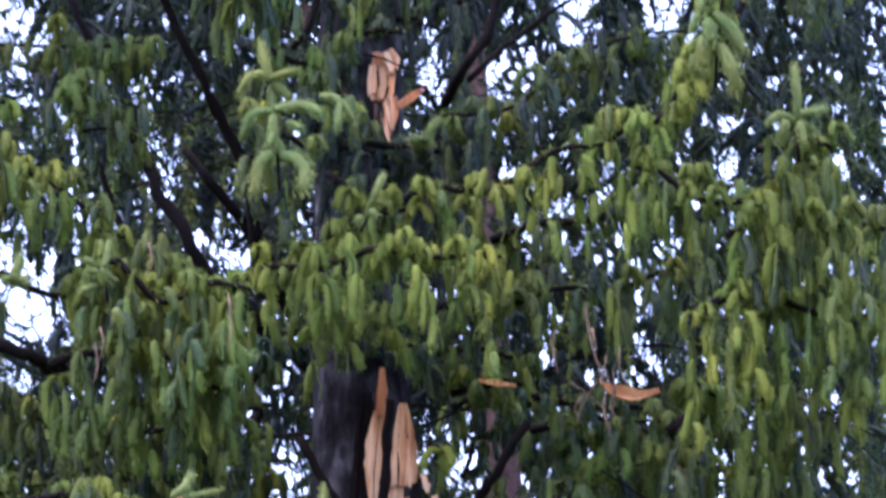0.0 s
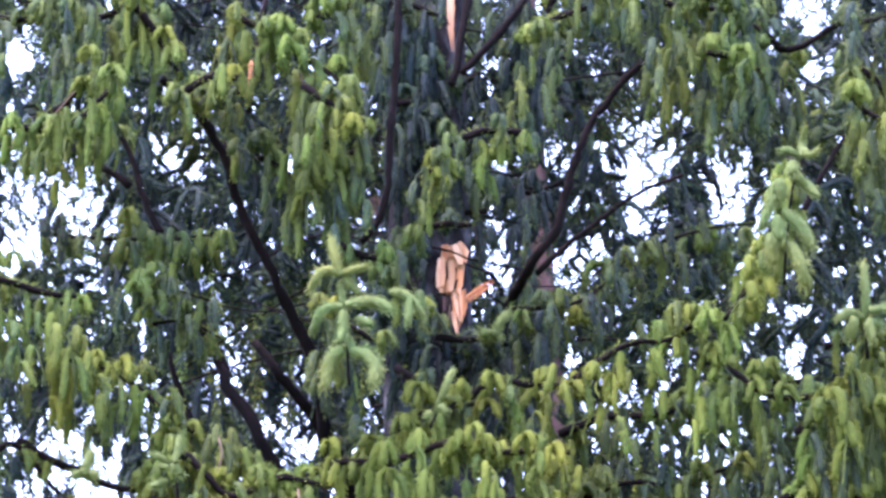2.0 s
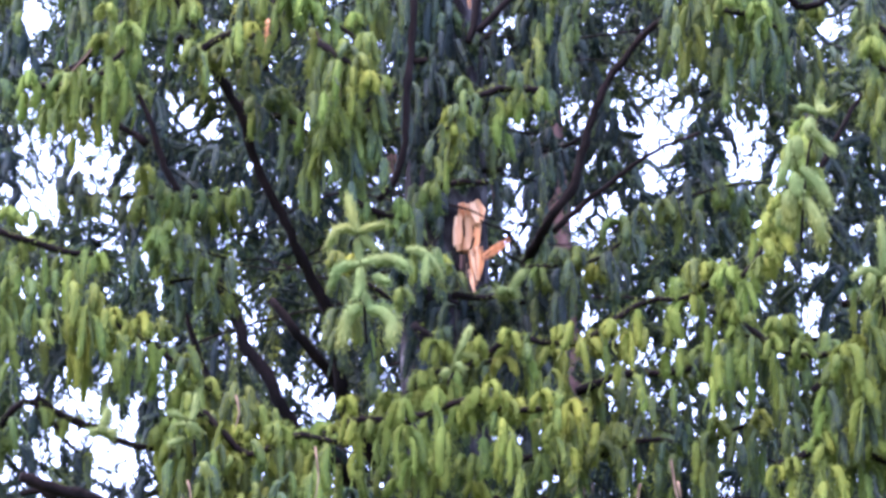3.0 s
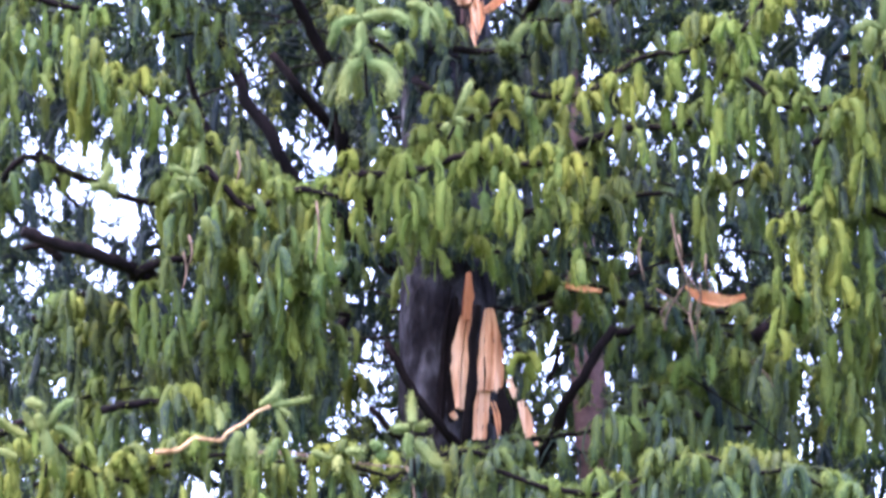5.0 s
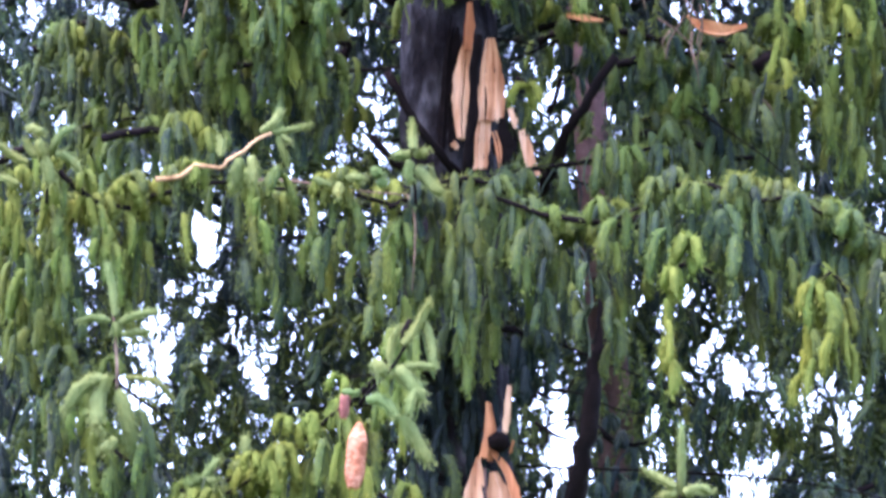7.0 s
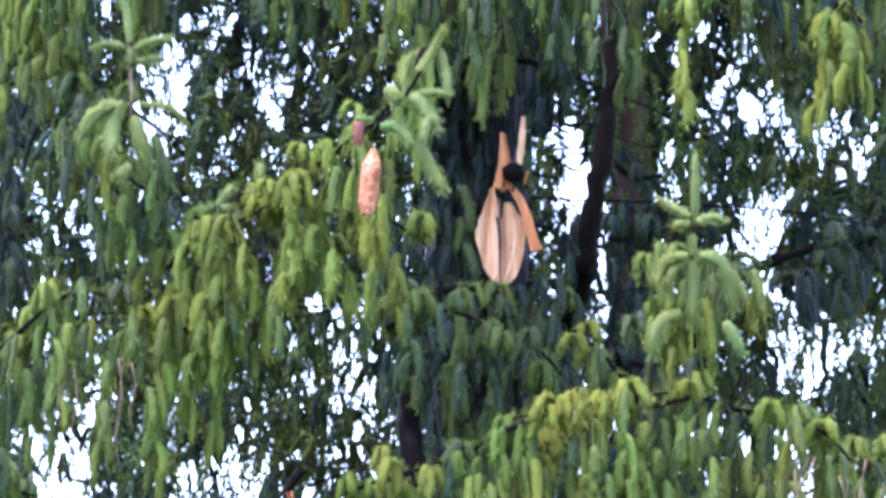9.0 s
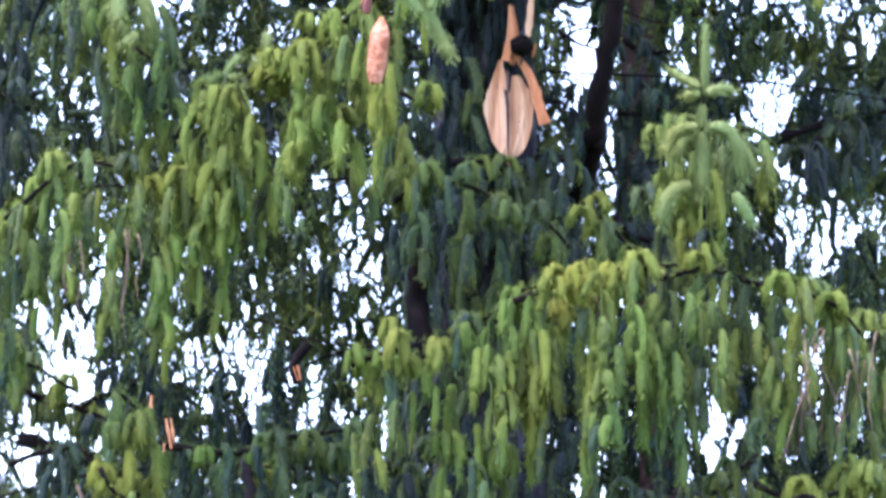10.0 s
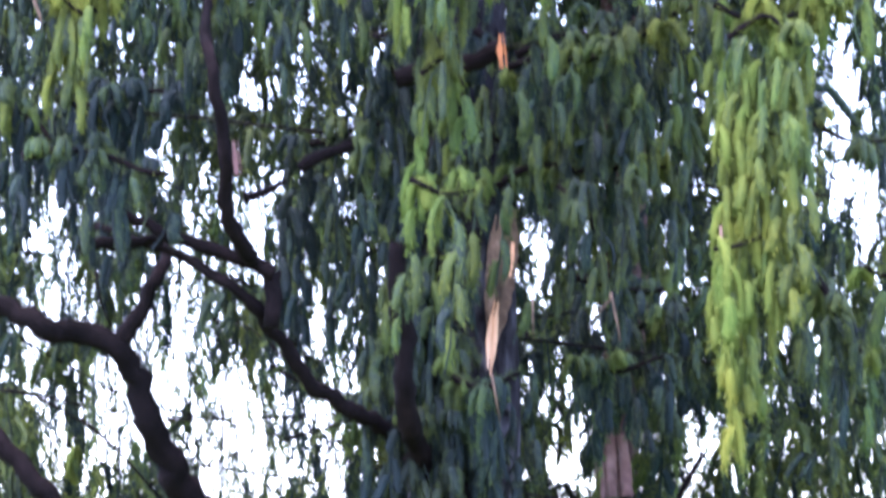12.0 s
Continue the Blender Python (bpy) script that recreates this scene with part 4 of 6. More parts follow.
shard([(0.142, 10.070, 2.753), (0.136, 10.070, 2.685)], (0.0135, 0.0090), mat=WOOD, slivers=1, seed=343)
# wound low on the trunk
shard([(0.044, 10.100, 4.229), (0.048, 10.100, 4.164), (0.038, 10.100, 4.109)], (0.0127, 0.0243, 0.0289), mat=ORANGE_WOOD, slivers=2, blunt=True, seed=331)
shard([(0.088, 10.095, 4.262), (0.084, 10.095, 4.211), (0.080, 10.095, 4.163)], (0.0104, 0.0150, 0.0162), slivers=2, blunt=True, seed=332)
shard([(0.054, 10.085, 4.122), (0.085, 10.085, 4.074), (0.114, 10.085, 3.979)], (0.0115, 0.0185, 0.0231), mat=ORANGE_WOOD, slivers=2, blunt=True, seed=333)
shard([(0.024, 10.100, 4.114), (0.015, 10.100, 4.056), (0.014, 10.100, 4.008), (0.024, 10.100, 3.949), (0.038, 10.100, 3.899)], (0.0092, 0.0300, 0.0462, 0.0346, 0.0035), slivers=2, blunt=True, seed=334)
shard([(0.054, 10.107, 4.084), (0.065, 10.107, 4.034), (0.062, 10.107, 3.987), (0.054, 10.107, 3.945), (0.041, 10.107, 3.898)], (0.0162, 0.0485, 0.0532, 0.0462, 0.0035), slivers=3, blunt=True, seed=335)
shard([(0.037, 10.085, 4.088), (0.039, 10.085, 3.993), (0.039, 10.085, 3.900)], (0.0046, 0.0058, 0.0035), mat=RED_BARK, slivers=1, blunt=True, seed=336)
shard([(0.024, 10.085, 4.103), (0.030, 10.085, 4.076), (0.033, 10.085, 4.050)], (0.0058, 0.0092, 0.0046), slivers=1, blunt=True, seed=337)
shard([(0.096, 10.090, 4.147), (0.089, 10.090, 4.121)], (0.0058, 0.0058), mat=ORANGE_WOOD, slivers=1, blunt=True, seed=338)
# dark stub added to stand for the shaded hole in the wood
limb([(0.079, 10.200, 4.171), (0.071, 10.100, 4.145), (0.068, 10.060, 4.130)], 0.0208, 0.0185)
shard([(0.011, 10.125, 6.472), (0.008, 10.125, 6.362), (0.014, 10.125, 6.294)], (0.017, 0.016, 0.007), slivers=2, seed=213)
shard([(0.025, 10.125, 5.500), (0.042, 10.125, 5.465), (0.047, 10.125, 5.426)], (0.034, 0.030, 0.018), seed=220)
shard([(0.068, 10.300, 5.949), (0.076, 10.300, 5.868)], (0.021, 0.009), mat=RED_BARK, seed=221)
shard([(-0.157, 10.119, 5.941), (-0.151, 10.119, 5.874)], (0.023, 0.028), mat=RED_BARK, seed=222)
shard([(0.455, 9.900, 5.003), (0.487, 9.900, 4.981), (0.534, 9.900, 4.971), (0.579, 9.900, 4.983)], (0.011, 0.025, 0.025, 0.014), mat=ORANGE_WOOD, slivers=2, seed=229)
shard([(0.209, 10.000, 5.037), (0.285, 10.000, 5.027)], (0.018, 0.016), mat=ORANGE_WOOD, slivers=2, seed=230)
shard([(0.107, 9.680, 3.106), (0.109, 9.680, 3.073), (0.112, 9.680, 3.040)], (0.011, 0.021, 0.020), mat=ORANGE_WOOD, slivers=2, seed=241)
shard([(-0.390, 9.450, 2.856), (-0.382, 9.450, 2.792)], (0.016, 0.018), mat=RED_BARK, seed=242)
shard([(0.369, 10.800, 2.440), (0.379, 10.800, 2.309)], (0.057, 0.071), mat=RED_BARK, blunt=True, seed=243)
shard([(-0.651, 9.700, 3.337), (-0.654, 9.700, 3.251)], (0.009, 0.008), mat=ORANGE_WOOD, seed=244)
shard([(-0.618, 9.700, 3.292), (-0.607, 9.700, 3.232)], (0.018, 0.014), mat=ORANGE_WOOD, seed=245)
shard([(-0.623, 9.700, 3.243), (-0.628, 9.700, 3.163)], (0.010, 0.007), mat=ORANGE_WOOD, seed=246)
shard([(-0.152, 10.000, 3.348), (-0.146, 10.000, 3.279)], (0.023, 0.021), mat=DEAD, seed=247)
shard([(-0.398, 10.400, 3.532), (-0.390, 10.400, 3.502)], (0.018, 0.011), mat=ORANGE_WOOD, seed=248)

# cone and its bough tip
cone_piece((-0.198, 9.0, 3.912), (-0.208, 9.0, 3.795), 0.0190)
cone_piece((-0.224, 9.02, 3.98), (-0.227, 9.02, 3.928), 0.0103, BUD, "small dusky pink unripe cone")

# dry twigs
limb([(-0.607, 9.420, 4.507), (-0.557, 9.420, 4.513), (-0.530, 9.420, 4.534), (-0.480, 9.420, 4.529), (-0.467, 9.420, 4.545), (-0.434, 9.420, 4.564), (-0.409, 9.420, 4.589), (-0.374, 9.420, 4.603)], 0.0052, 0.0030, PEELED, name="dead_twig", sides=7, label="peeled light brown twig")
twig([(0.425, 9.800, 5.130), (0.433, 9.800, 5.070), (0.448, 9.800, 5.009), (0.482, 9.800, 4.954)], 0.0034)
twig([(0.362, 9.800, 5.077), (0.356, 9.800, 5.046), (0.367, 9.800, 4.985)], 0.0034)
twig([(0.438, 9.800, 5.083), (0.447, 9.800, 5.034)], 0.0034)
twig([(0.452, 9.900, 5.006), (0.416, 9.900, 4.944), (0.410, 9.900, 4.907)], 0.0023)
twig([(0.394, 9.900, 5.000), (0.463, 9.900, 4.944), (0.480, 9.900, 4.846)], 0.0023)
twig([(0.460, 10.000, 4.841), (0.559, 10.000, 4.773), (0.657, 10.000, 4.693), (0.701, 10.000, 4.595)], 0.0023, LIMB_BARK)
twig([(0.584, 10.000, 4.877), (0.630, 10.000, 4.840), (0.653, 10.000, 4.779)], 0.0029)
twig([(-0.428, 9.500, 4.528), (-0.339, 9.500, 4.528), (-0.250, 9.500, 4.511), (-0.116, 9.500, 4.499)], 0.0034)
twig([(-0.116, 9.500, 4.499), (-0.100, 9.500, 4.441), (-0.107, 9.500, 4.303)], 0.0029)
twig([(0.175, 9.700, 2.608), (0.178, 9.700, 2.521)], 0.0023)
twig([(0.324, 9.700, 2.610), (0.335, 9.700, 2.567), (0.344, 9.700, 2.518)], 0.0034)
twig([(0.324, 9.700, 2.599), (0.292, 9.700, 2.561)], 0.0023)
twig([(0.100, 9.800, 2.465), (0.118, 9.800, 2.372)], 0.0023)
twig([(0.517, 9.400, 2.704), (0.525, 9.400, 2.577)], 0.0034)
twig([(-0.783, 9.600, 3.144), (-0.766, 9.600, 3.100), (-0.765, 9.600, 3.062)], 0.0034)
twig([(0.682, 9.800, 3.291), (0.716, 9.800, 3.370), (0.705, 9.800, 3.415), (0.650, 9.800, 3.426)], 0.0040)
twig([(0.649, 9.800, 3.290), (0.694, 9.800, 3.381)], 0.0034)
twig([(0.721, 9.800, 3.347), (0.738, 9.800, 3.403)], 0.0034)
twig([(-0.815, 9.600, 3.512), (-0.806, 9.600, 3.601), (-0.809, 9.600, 3.646)], 0.0023)
twig([(-0.709, 9.600, 3.446), (-0.701, 9.600, 3.557), (-0.692, 9.600, 3.647)], 0.0023)
twig([(-0.311, 9.700, 6.050), (-0.292, 9.700, 5.985), (-0.288, 9.700, 5.895)], 0.0023)
twig([(-0.263, 9.700, 5.985), (-0.259, 9.700, 5.882)], 0.0052, DEAD)
twig([(-0.936, 9.700, 5.869), (-0.866, 9.700, 5.908), (-0.751, 9.700, 6.050)], 0.0029)
twig([(0.512, 9.700, 5.489), (0.550, 9.700, 5.520)], 0.0080)
twig([(-0.417, 9.800, 6.121), (-0.422, 9.800, 6.042)], 0.0080, ORANGE_WOOD)

# boughs with hanging shoots, upper crown
bough([(-1.022, 9.600, 5.544), (-0.929, 9.600, 5.538), (-0.848, 9.600, 5.532), (-0.760, 9.600, 5.504)], (0.264, 0.230), tone=0.46, tiers=3, grow=0.45)
bough([(-0.809, 9.600, 5.395), (-0.716, 9.600, 5.360), (-0.626, 9.650, 5.313), (-0.546, 9.700, 5.250), (-0.455, 9.750, 5.233), (-0.305, 9.800, 5.187)], (0.15, 0.12), tone=0.56, tiers=3, every=0.026, grow=0.3, r=0.006)
bough([(-0.878, 9.700, 5.236), (-0.716, 9.725, 5.147), (-0.580, 9.750, 5.155), (-0.442, 9.775, 5.152), (-0.304, 9.800, 5.173)], (0.069, 0.241), tone=0.5, tiers=2)
bough([(-0.167, 9.900, 5.258), (-0.049, 9.867, 5.340), (0.092, 9.833, 5.393), (0.256, 9.800, 5.405), (0.373, 9.767, 5.454), (0.466, 9.733, 5.479), (0.547, 9.700, 5.524)], (0.172, 0.138), tone=0.62, tiers=3)
bough([(-0.301, 9.700, 5.136), (-0.185, 9.675, 5.170), (-0.047, 9.650, 5.191), (0.090, 9.625, 5.181), (0.250, 9.600, 5.159)], (0.207, 0.172), tone=0.62)
bough([(0.236, 10.000, 5.357), (0.378, 9.975, 5.385), (0.497, 9.950, 5.401), (0.639, 9.925, 5.454), (0.767, 9.900, 5.432)], (0.195, 0.184), tone=0.5)
bough([(-0.073, 9.900, 5.133), (0.091, 9.900, 5.158), (0.256, 9.900, 5.170), (0.432, 9.900, 5.206), (0.609, 9.900, 5.231)], (0.138, 0.172), tone=0.45)
bough([(0.710, 9.500, 5.759), (0.686, 9.500, 5.696), (0.666, 9.500, 5.596), (0.618, 9.500, 5.497), (0.559, 9.500, 5.423)], (0.149, 0.069), tone=0.6, every=0.016)
bough([(0.125, 10.000, 5.625), (0.203, 10.000, 5.643), (0.300, 10.000, 5.676), (0.399, 10.050, 5.781), (0.522, 10.050, 5.814), (0.660, 10.100, 5.867)], (0.149, 0.080), tone=0.46, tiers=2, grow=0.5, r=0.005)
bough([(-1.014, 9.900, 6.259), (-0.893, 9.900, 6.286), (-0.794, 9.900, 6.259), (-0.661, 9.900, 6.286)], (0.276, 0.184), every=0.034, tone=0.42)
bough([(-0.867, 9.700, 5.946), (-0.763, 9.700, 6.024), (-0.716, 9.700, 6.063)], (0.195, 0.126), tone=0.55)
bough([(-0.685, 9.700, 6.273), (-0.622, 9.700, 6.142), (-0.549, 9.700, 6.037), (-0.465, 9.700, 6.011), (-0.429, 9.700, 5.998)], (0.149, 0.126), every=0.034, tone=0.45)
bough([(-0.468, 9.700, 6.181), (-0.372, 9.700, 6.142), (-0.275, 9.700, 6.063), (-0.216, 9.700, 6.024)], (0.230, 0.195), every=0.034, tone=0.48)
bough([(-0.300, 9.750, 6.020), (-0.257, 9.750, 5.903), (-0.180, 9.750, 5.903)], (0.322, 0.184), tone=0.48, every=0.02)
bough([(0.290, 9.800, 6.347), (0.399, 9.800, 6.307), (0.531, 9.800, 6.254), (0.651, 9.800, 6.214)], (0.241, 0.253), tone=0.48)
bough([(0.658, 9.900, 6.273), (0.742, 9.900, 6.206), (0.840, 9.900, 6.233), (0.949, 9.900, 6.286)], (0.184, 0.230), every=0.034, tone=0.42)
bough([(0.166, 9.800, 5.964), (0.094, 9.767, 5.943), (0.010, 9.733, 5.899), (-0.037, 9.700, 5.831)], (0.103, 0.218), tone=0.55)
bough([(0.261, 10.100, 6.461), (0.211, 10.100, 6.364), (0.135, 10.100, 6.269)], (0.184, 0.115), every=0.034, tone=0.45)
bough([(-0.864, 9.950, 5.798), (-0.731, 9.950, 5.790), (-0.604, 9.950, 5.771), (-0.477, 9.950, 5.776)], (0.045, 0.130), tone=0.46, tiers=3, grow=0.3, r=0.005)
bough([(-0.250, 9.750, 5.711), (-0.178, 9.750, 5.672), (-0.107, 9.750, 5.622), (-0.060, 9.750, 5.546)], (0.126, 0.092), tone=0.5)
bough([(-0.267, 9.600, 5.462), (-0.221, 9.600, 5.437), (-0.152, 9.600, 5.413)], (0.253, 0.161), tone=0.55)
bough([(0.534, 9.700, 5.401), (0.660, 9.700, 5.339), (0.787, 9.700, 5.327), (0.931, 9.700, 5.451)], (0.172, 0.253), tone=0.55)
bough([(0.771, 9.600, 5.413), (0.841, 9.600, 5.413), (0.932, 9.600, 5.388)], (0.322, 0.322), tone=0.5)
bough([(0.871, 10.000, 6.197), (0.942, 10.000, 6.144), (0.990, 10.000, 6.090)], (0.299, 0.230), every=0.034, tone=0.45)
bough([(-0.188, 10.100, 6.323), (-0.126, 10.100, 6.351), (-0.014, 10.100, 6.255)], (0.218, 0.172), tone=0.3)
bough([(-0.108, 9.900, 5.477), (-0.013, 9.900, 5.376), (0.081, 9.900, 5.401)], (0.103, 0.092), tone=0.5)
bough([(0.011, 10.150, 5.624), (0.096, 10.150, 5.637), (0.194, 10.150, 5.624)], (0.126, 0.092), tone=0.3)
bough([(0.707, 9.600, 5.207), (0.824, 9.600, 5.267), (0.937, 9.600, 5.243), (1.051, 9.600, 5.206)], (0.345, 0.379), tone=0.5)
bough([(0.635, 9.600, 5.049), (0.739, 9.600, 5.097), (0.840, 9.600, 5.061), (1.008, 9.600, 5.048)], (0.287, 0.299), tone=0.55)

bough([(0.349, 9.750, 6.297), (0.469, 9.750, 6.270), (0.600, 9.750, 6.230), (0.671, 9.750, 6.178)], (0.220, 0.180), tone=0.5, tiers=3)
bough([(0.506, 9.700, 6.102), (0.583, 9.700, 6.076), (0.660, 9.700, 6.057)], (0.170, 0.150), tone=0.52)
bough([(-0.543, 9.600, 5.961), (-0.485, 9.600, 6.021), (-0.425, 9.600, 5.993)], (0.120, 0.120), tone=0.55)
bough([(-0.922, 9.600, 5.871), (-0.846, 9.600, 5.888), (-0.765, 9.600, 5.916), (-0.690, 9.600, 5.967)], (0.120, 0.140), tone=0.52)
bough([(-0.303, 9.650, 6.002), (-0.249, 9.650, 5.940), (-0.173, 9.650, 5.918)], (0.160, 0.130), tone=0.5)
bough([(-0.479, 9.900, 5.981), (-0.387, 9.900, 5.928), (-0.296, 9.900, 5.882)], (0.150, 0.120), tone=0.42)
bough([(-0.279, 9.800, 6.214), (-0.207, 9.800, 6.254), (-0.134, 9.800, 6.293)], (0.200, 0.220), tone=0.42)
bough([(-0.125, 10.050, 6.369), (-0.069, 10.050, 6.382), (-0.016, 10.050, 6.355)], (0.200, 0.180), tone=0.3, depth=0.02)
bough([(-0.112, 10.050, 6.125), (-0.056, 10.050, 6.139), (-0.007, 10.050, 6.112)], (0.200, 0.180), tone=0.3, depth=0.02)
bough([(-0.798, 9.800, 6.214), (-0.714, 9.800, 6.240), (-0.631, 9.800, 6.280)], (0.200, 0.180), tone=0.45)
bough([(0.169, 9.850, 6.210), (0.254, 9.850, 6.250), (0.327, 9.850, 6.290)], (0.160, 0.160), tone=0.4)
bough([(0.852, 9.800, 6.068), (0.904, 9.800, 6.003), (0.969, 9.800, 5.977)], (0.220, 0.220), tone=0.42)

bough([(-0.673, 9.850, 5.624), (-0.584, 9.850, 5.633), (-0.494, 9.850, 5.607)], (0.15, 0.13), tone=0.42, grow=0.3, r=0.004)
bough([(-0.621, 9.900, 5.554), (-0.549, 9.900, 5.563), (-0.478, 9.900, 5.535)], (0.11, 0.09), tone=0.38, grow=0.3, r=0.004)

# boughs of the middle crown
bough([(-0.599, 9.600, 5.137), (-0.519, 9.600, 5.149), (-0.438, 9.600, 5.088), (-0.347, 9.600, 5.100), (-0.256, 9.600, 5.100)], (0.230, 0.195), tone=0.5)
bough([(-0.997, 9.700, 5.113), (-0.884, 9.700, 5.211), (-0.789, 9.700, 5.112)], (0.092, 0.080), tone=0.5)
bough([(-0.671, 9.700, 4.954), (-0.568, 9.700, 5.002), (-0.465, 9.700, 5.014), (-0.395, 9.700, 4.941), (-0.303, 9.700, 4.929)], (0.195, 0.172), tone=0.48)
bough([(-0.903, 10.000, 4.980), (-0.784, 9.980, 4.998), (-0.675, 9.960, 4.942), (-0.521, 9.940, 4.910), (-0.356, 9.920, 4.940), (-0.239, 9.900, 4.946)], (0.230, 0.253), tone=0.42)
bough([(-0.441, 9.700, 4.941), (-0.349, 9.700, 4.965), (-0.257, 9.700, 4.977)], (0.276, 0.184), tone=0.52)
bough([(-0.975, 9.400, 4.529), (-0.866, 9.400, 4.551), (-0.821, 9.400, 4.534), (-0.743, 9.400, 4.482), (-0.654, 9.400, 4.436)], (0.264, 0.195), tone=0.58)
bough([(-0.734, 9.700, 4.666), (-0.643, 9.700, 4.701), (-0.552, 9.700, 4.689), (-0.460, 9.700, 4.641)], (0.149, 0.138), tone=0.36)
bough([(-0.268, 10.100, 5.087), (-0.220, 10.100, 5.137), (-0.148, 10.100, 5.124)], (0.069, 0.069), tone=0.35)
bough([(-0.850, 9.500, 4.471), (-0.706, 9.500, 4.494), (-0.584, 9.500, 4.511), (-0.473, 9.500, 4.517), (-0.362, 9.500, 4.499), (-0.251, 9.500, 4.511), (-0.129, 9.500, 4.487)], (0.241, 0.276), tone=0.50, tiers=2, bank=FINGER, every=0.036, r=0.006)
bough([(-0.151, 9.500, 4.482), (-0.073, 9.540, 4.534), (0.005, 9.580, 4.552), (0.083, 9.620, 4.529), (0.151, 9.660, 4.511), (0.310, 9.700, 4.503)], (0.276, 0.287), tone=0.43, tiers=3, bank=FINGER, every=0.036, r=0.006)
bough([(0.265, 9.700, 4.493), (0.366, 9.683, 4.518), (0.479, 9.667, 4.560), (0.568, 9.650, 4.531), (0.646, 9.633, 4.508), (0.733, 9.617, 4.457), (0.865, 9.600, 4.405)], (0.276, 0.299), tone=0.43, tiers=2, bank=FINGER, every=0.036, r=0.006)
bough([(0.005, 10.000, 4.679), (0.110, 10.000, 4.691), (0.227, 10.000, 4.703), (0.345, 10.000, 4.740), (0.462, 10.000, 4.776)], (0.149, 0.126), tone=0.45, bank=FINGER, every=0.036, r=0.006)
bough([(0.349, 10.100, 4.832), (0.467, 10.075, 4.862), (0.596, 10.050, 4.903), (0.737, 10.025, 4.944), (0.913, 10.000, 4.986)], (0.172, 0.230), tone=0.48, bank=FINGER, every=0.036, r=0.0028)
bough([(0.648, 9.900, 5.002), (0.729, 9.900, 4.965), (0.881, 9.900, 4.989)], (0.322, 0.322), tone=0.45, bank=FINGER, every=0.036, r=0.006)
bough([(0.092, 10.100, 5.149), (0.187, 10.100, 5.136), (0.283, 10.100, 5.123)], (0.126, 0.092), tone=0.55)
bough([(0.100, 9.900, 4.871), (0.147, 9.900, 4.834)], (0.103, 0.069), tone=0.45)
bough([(0.327, 10.400, 5.069), (0.401, 10.400, 5.095), (0.523, 10.400, 5.069), (0.633, 10.400, 5.056)], (0.172, 0.195), tone=0.48)
bough([(0.033, 9.800, 5.047), (0.051, 9.800, 5.028), (0.070, 9.800, 5.034)], (0.126, 0.103), tone=0.7)
bough([(-0.810, 9.500, 4.161), (-0.733, 9.500, 4.138), (-0.677, 9.500, 4.116), (-0.600, 9.500, 4.070)], (0.253, 0.207), tone=0.5, bank=FINGER, every=0.036, r=0.006)
bough([(-0.991, 9.700, 4.471), (-0.866, 9.700, 4.448), (-0.798, 9.700, 4.424)], (0.379, 0.299), tone=0.45, bank=FINGER, every=0.036, r=0.006)
bough([(0.391, 9.500, 4.343), (0.447, 9.500, 4.371), (0.480, 9.500, 4.342)], (0.230, 0.230), tone=0.66, bank=FINGER, every=0.036, r=0.006)
bough([(0.656, 9.500, 4.296), (0.712, 9.500, 4.348), (0.744, 9.500, 4.296)], (0.322, 0.299), tone=0.68, bank=FINGER, every=0.036, r=0.006)
bough([(0.038, 9.600, 4.529), (0.150, 9.600, 4.497), (0.262, 9.600, 4.478), (0.341, 9.600, 4.497), (0.420, 9.600, 4.540)], (0.200, 0.220), tone=0.40, bank=FINGER, every=0.036, r=0.006)
bough([(0.412, 9.550, 4.525), (0.485, 9.550, 4.540), (0.540, 9.550, 4.507), (0.630, 9.550, 4.510), (0.701, 9.550, 4.466), (0.834, 9.550, 4.423)], (0.220, 0.220), tone=0.44, bank=FINGER, every=0.036, r=0.006)

# dim boughs deep in the middle crown, their shade put into the needle tone
bough([(-0.835, 10.200, 4.992), (-0.716, 10.200, 5.017), (-0.595, 10.200, 4.985)], (0.13, 0.12), tone=0.54, r=0.004)
bough([(-0.702, 10.200, 4.903), (-0.582, 10.200, 4.922), (-0.438, 10.200, 4.890)], (0.13, 0.12), tone=0.54, r=0.004)
bough([(-0.829, 10.150, 4.838), (-0.710, 10.150, 4.856), (-0.590, 10.150, 4.831)], (0.13, 0.12), tone=0.54, r=0.004)
bough([(-0.524, 10.200, 5.029), (-0.415, 10.200, 5.042), (-0.307, 10.200, 5.004)], (0.13, 0.12), tone=0.54, r=0.004)
bough([(-0.414, 10.200, 4.903), (-0.318, 10.200, 4.915), (-0.222, 10.200, 4.884)], (0.13, 0.12), tone=0.54, r=0.004)
bough([(0.314, 10.500, 5.075), (0.438, 10.500, 5.088), (0.573, 10.500, 5.049)], (0.13, 0.12), tone=0.60, r=0.004)
bough([(0.338, 10.500, 4.971), (0.474, 10.500, 4.991), (0.609, 10.500, 4.958)], (0.13, 0.12), tone=0.60, r=0.004)
bough([(0.508, 10.400, 5.094), (0.618, 10.400, 5.081), (0.753, 10.400, 5.093)], (0.13, 0.12), tone=0.60, r=0.004)
bough([(0.622, 10.500, 5.023), (0.733, 10.500, 4.997), (0.869, 10.500, 5.009)], (0.13, 0.12), tone=0.60, r=0.004)

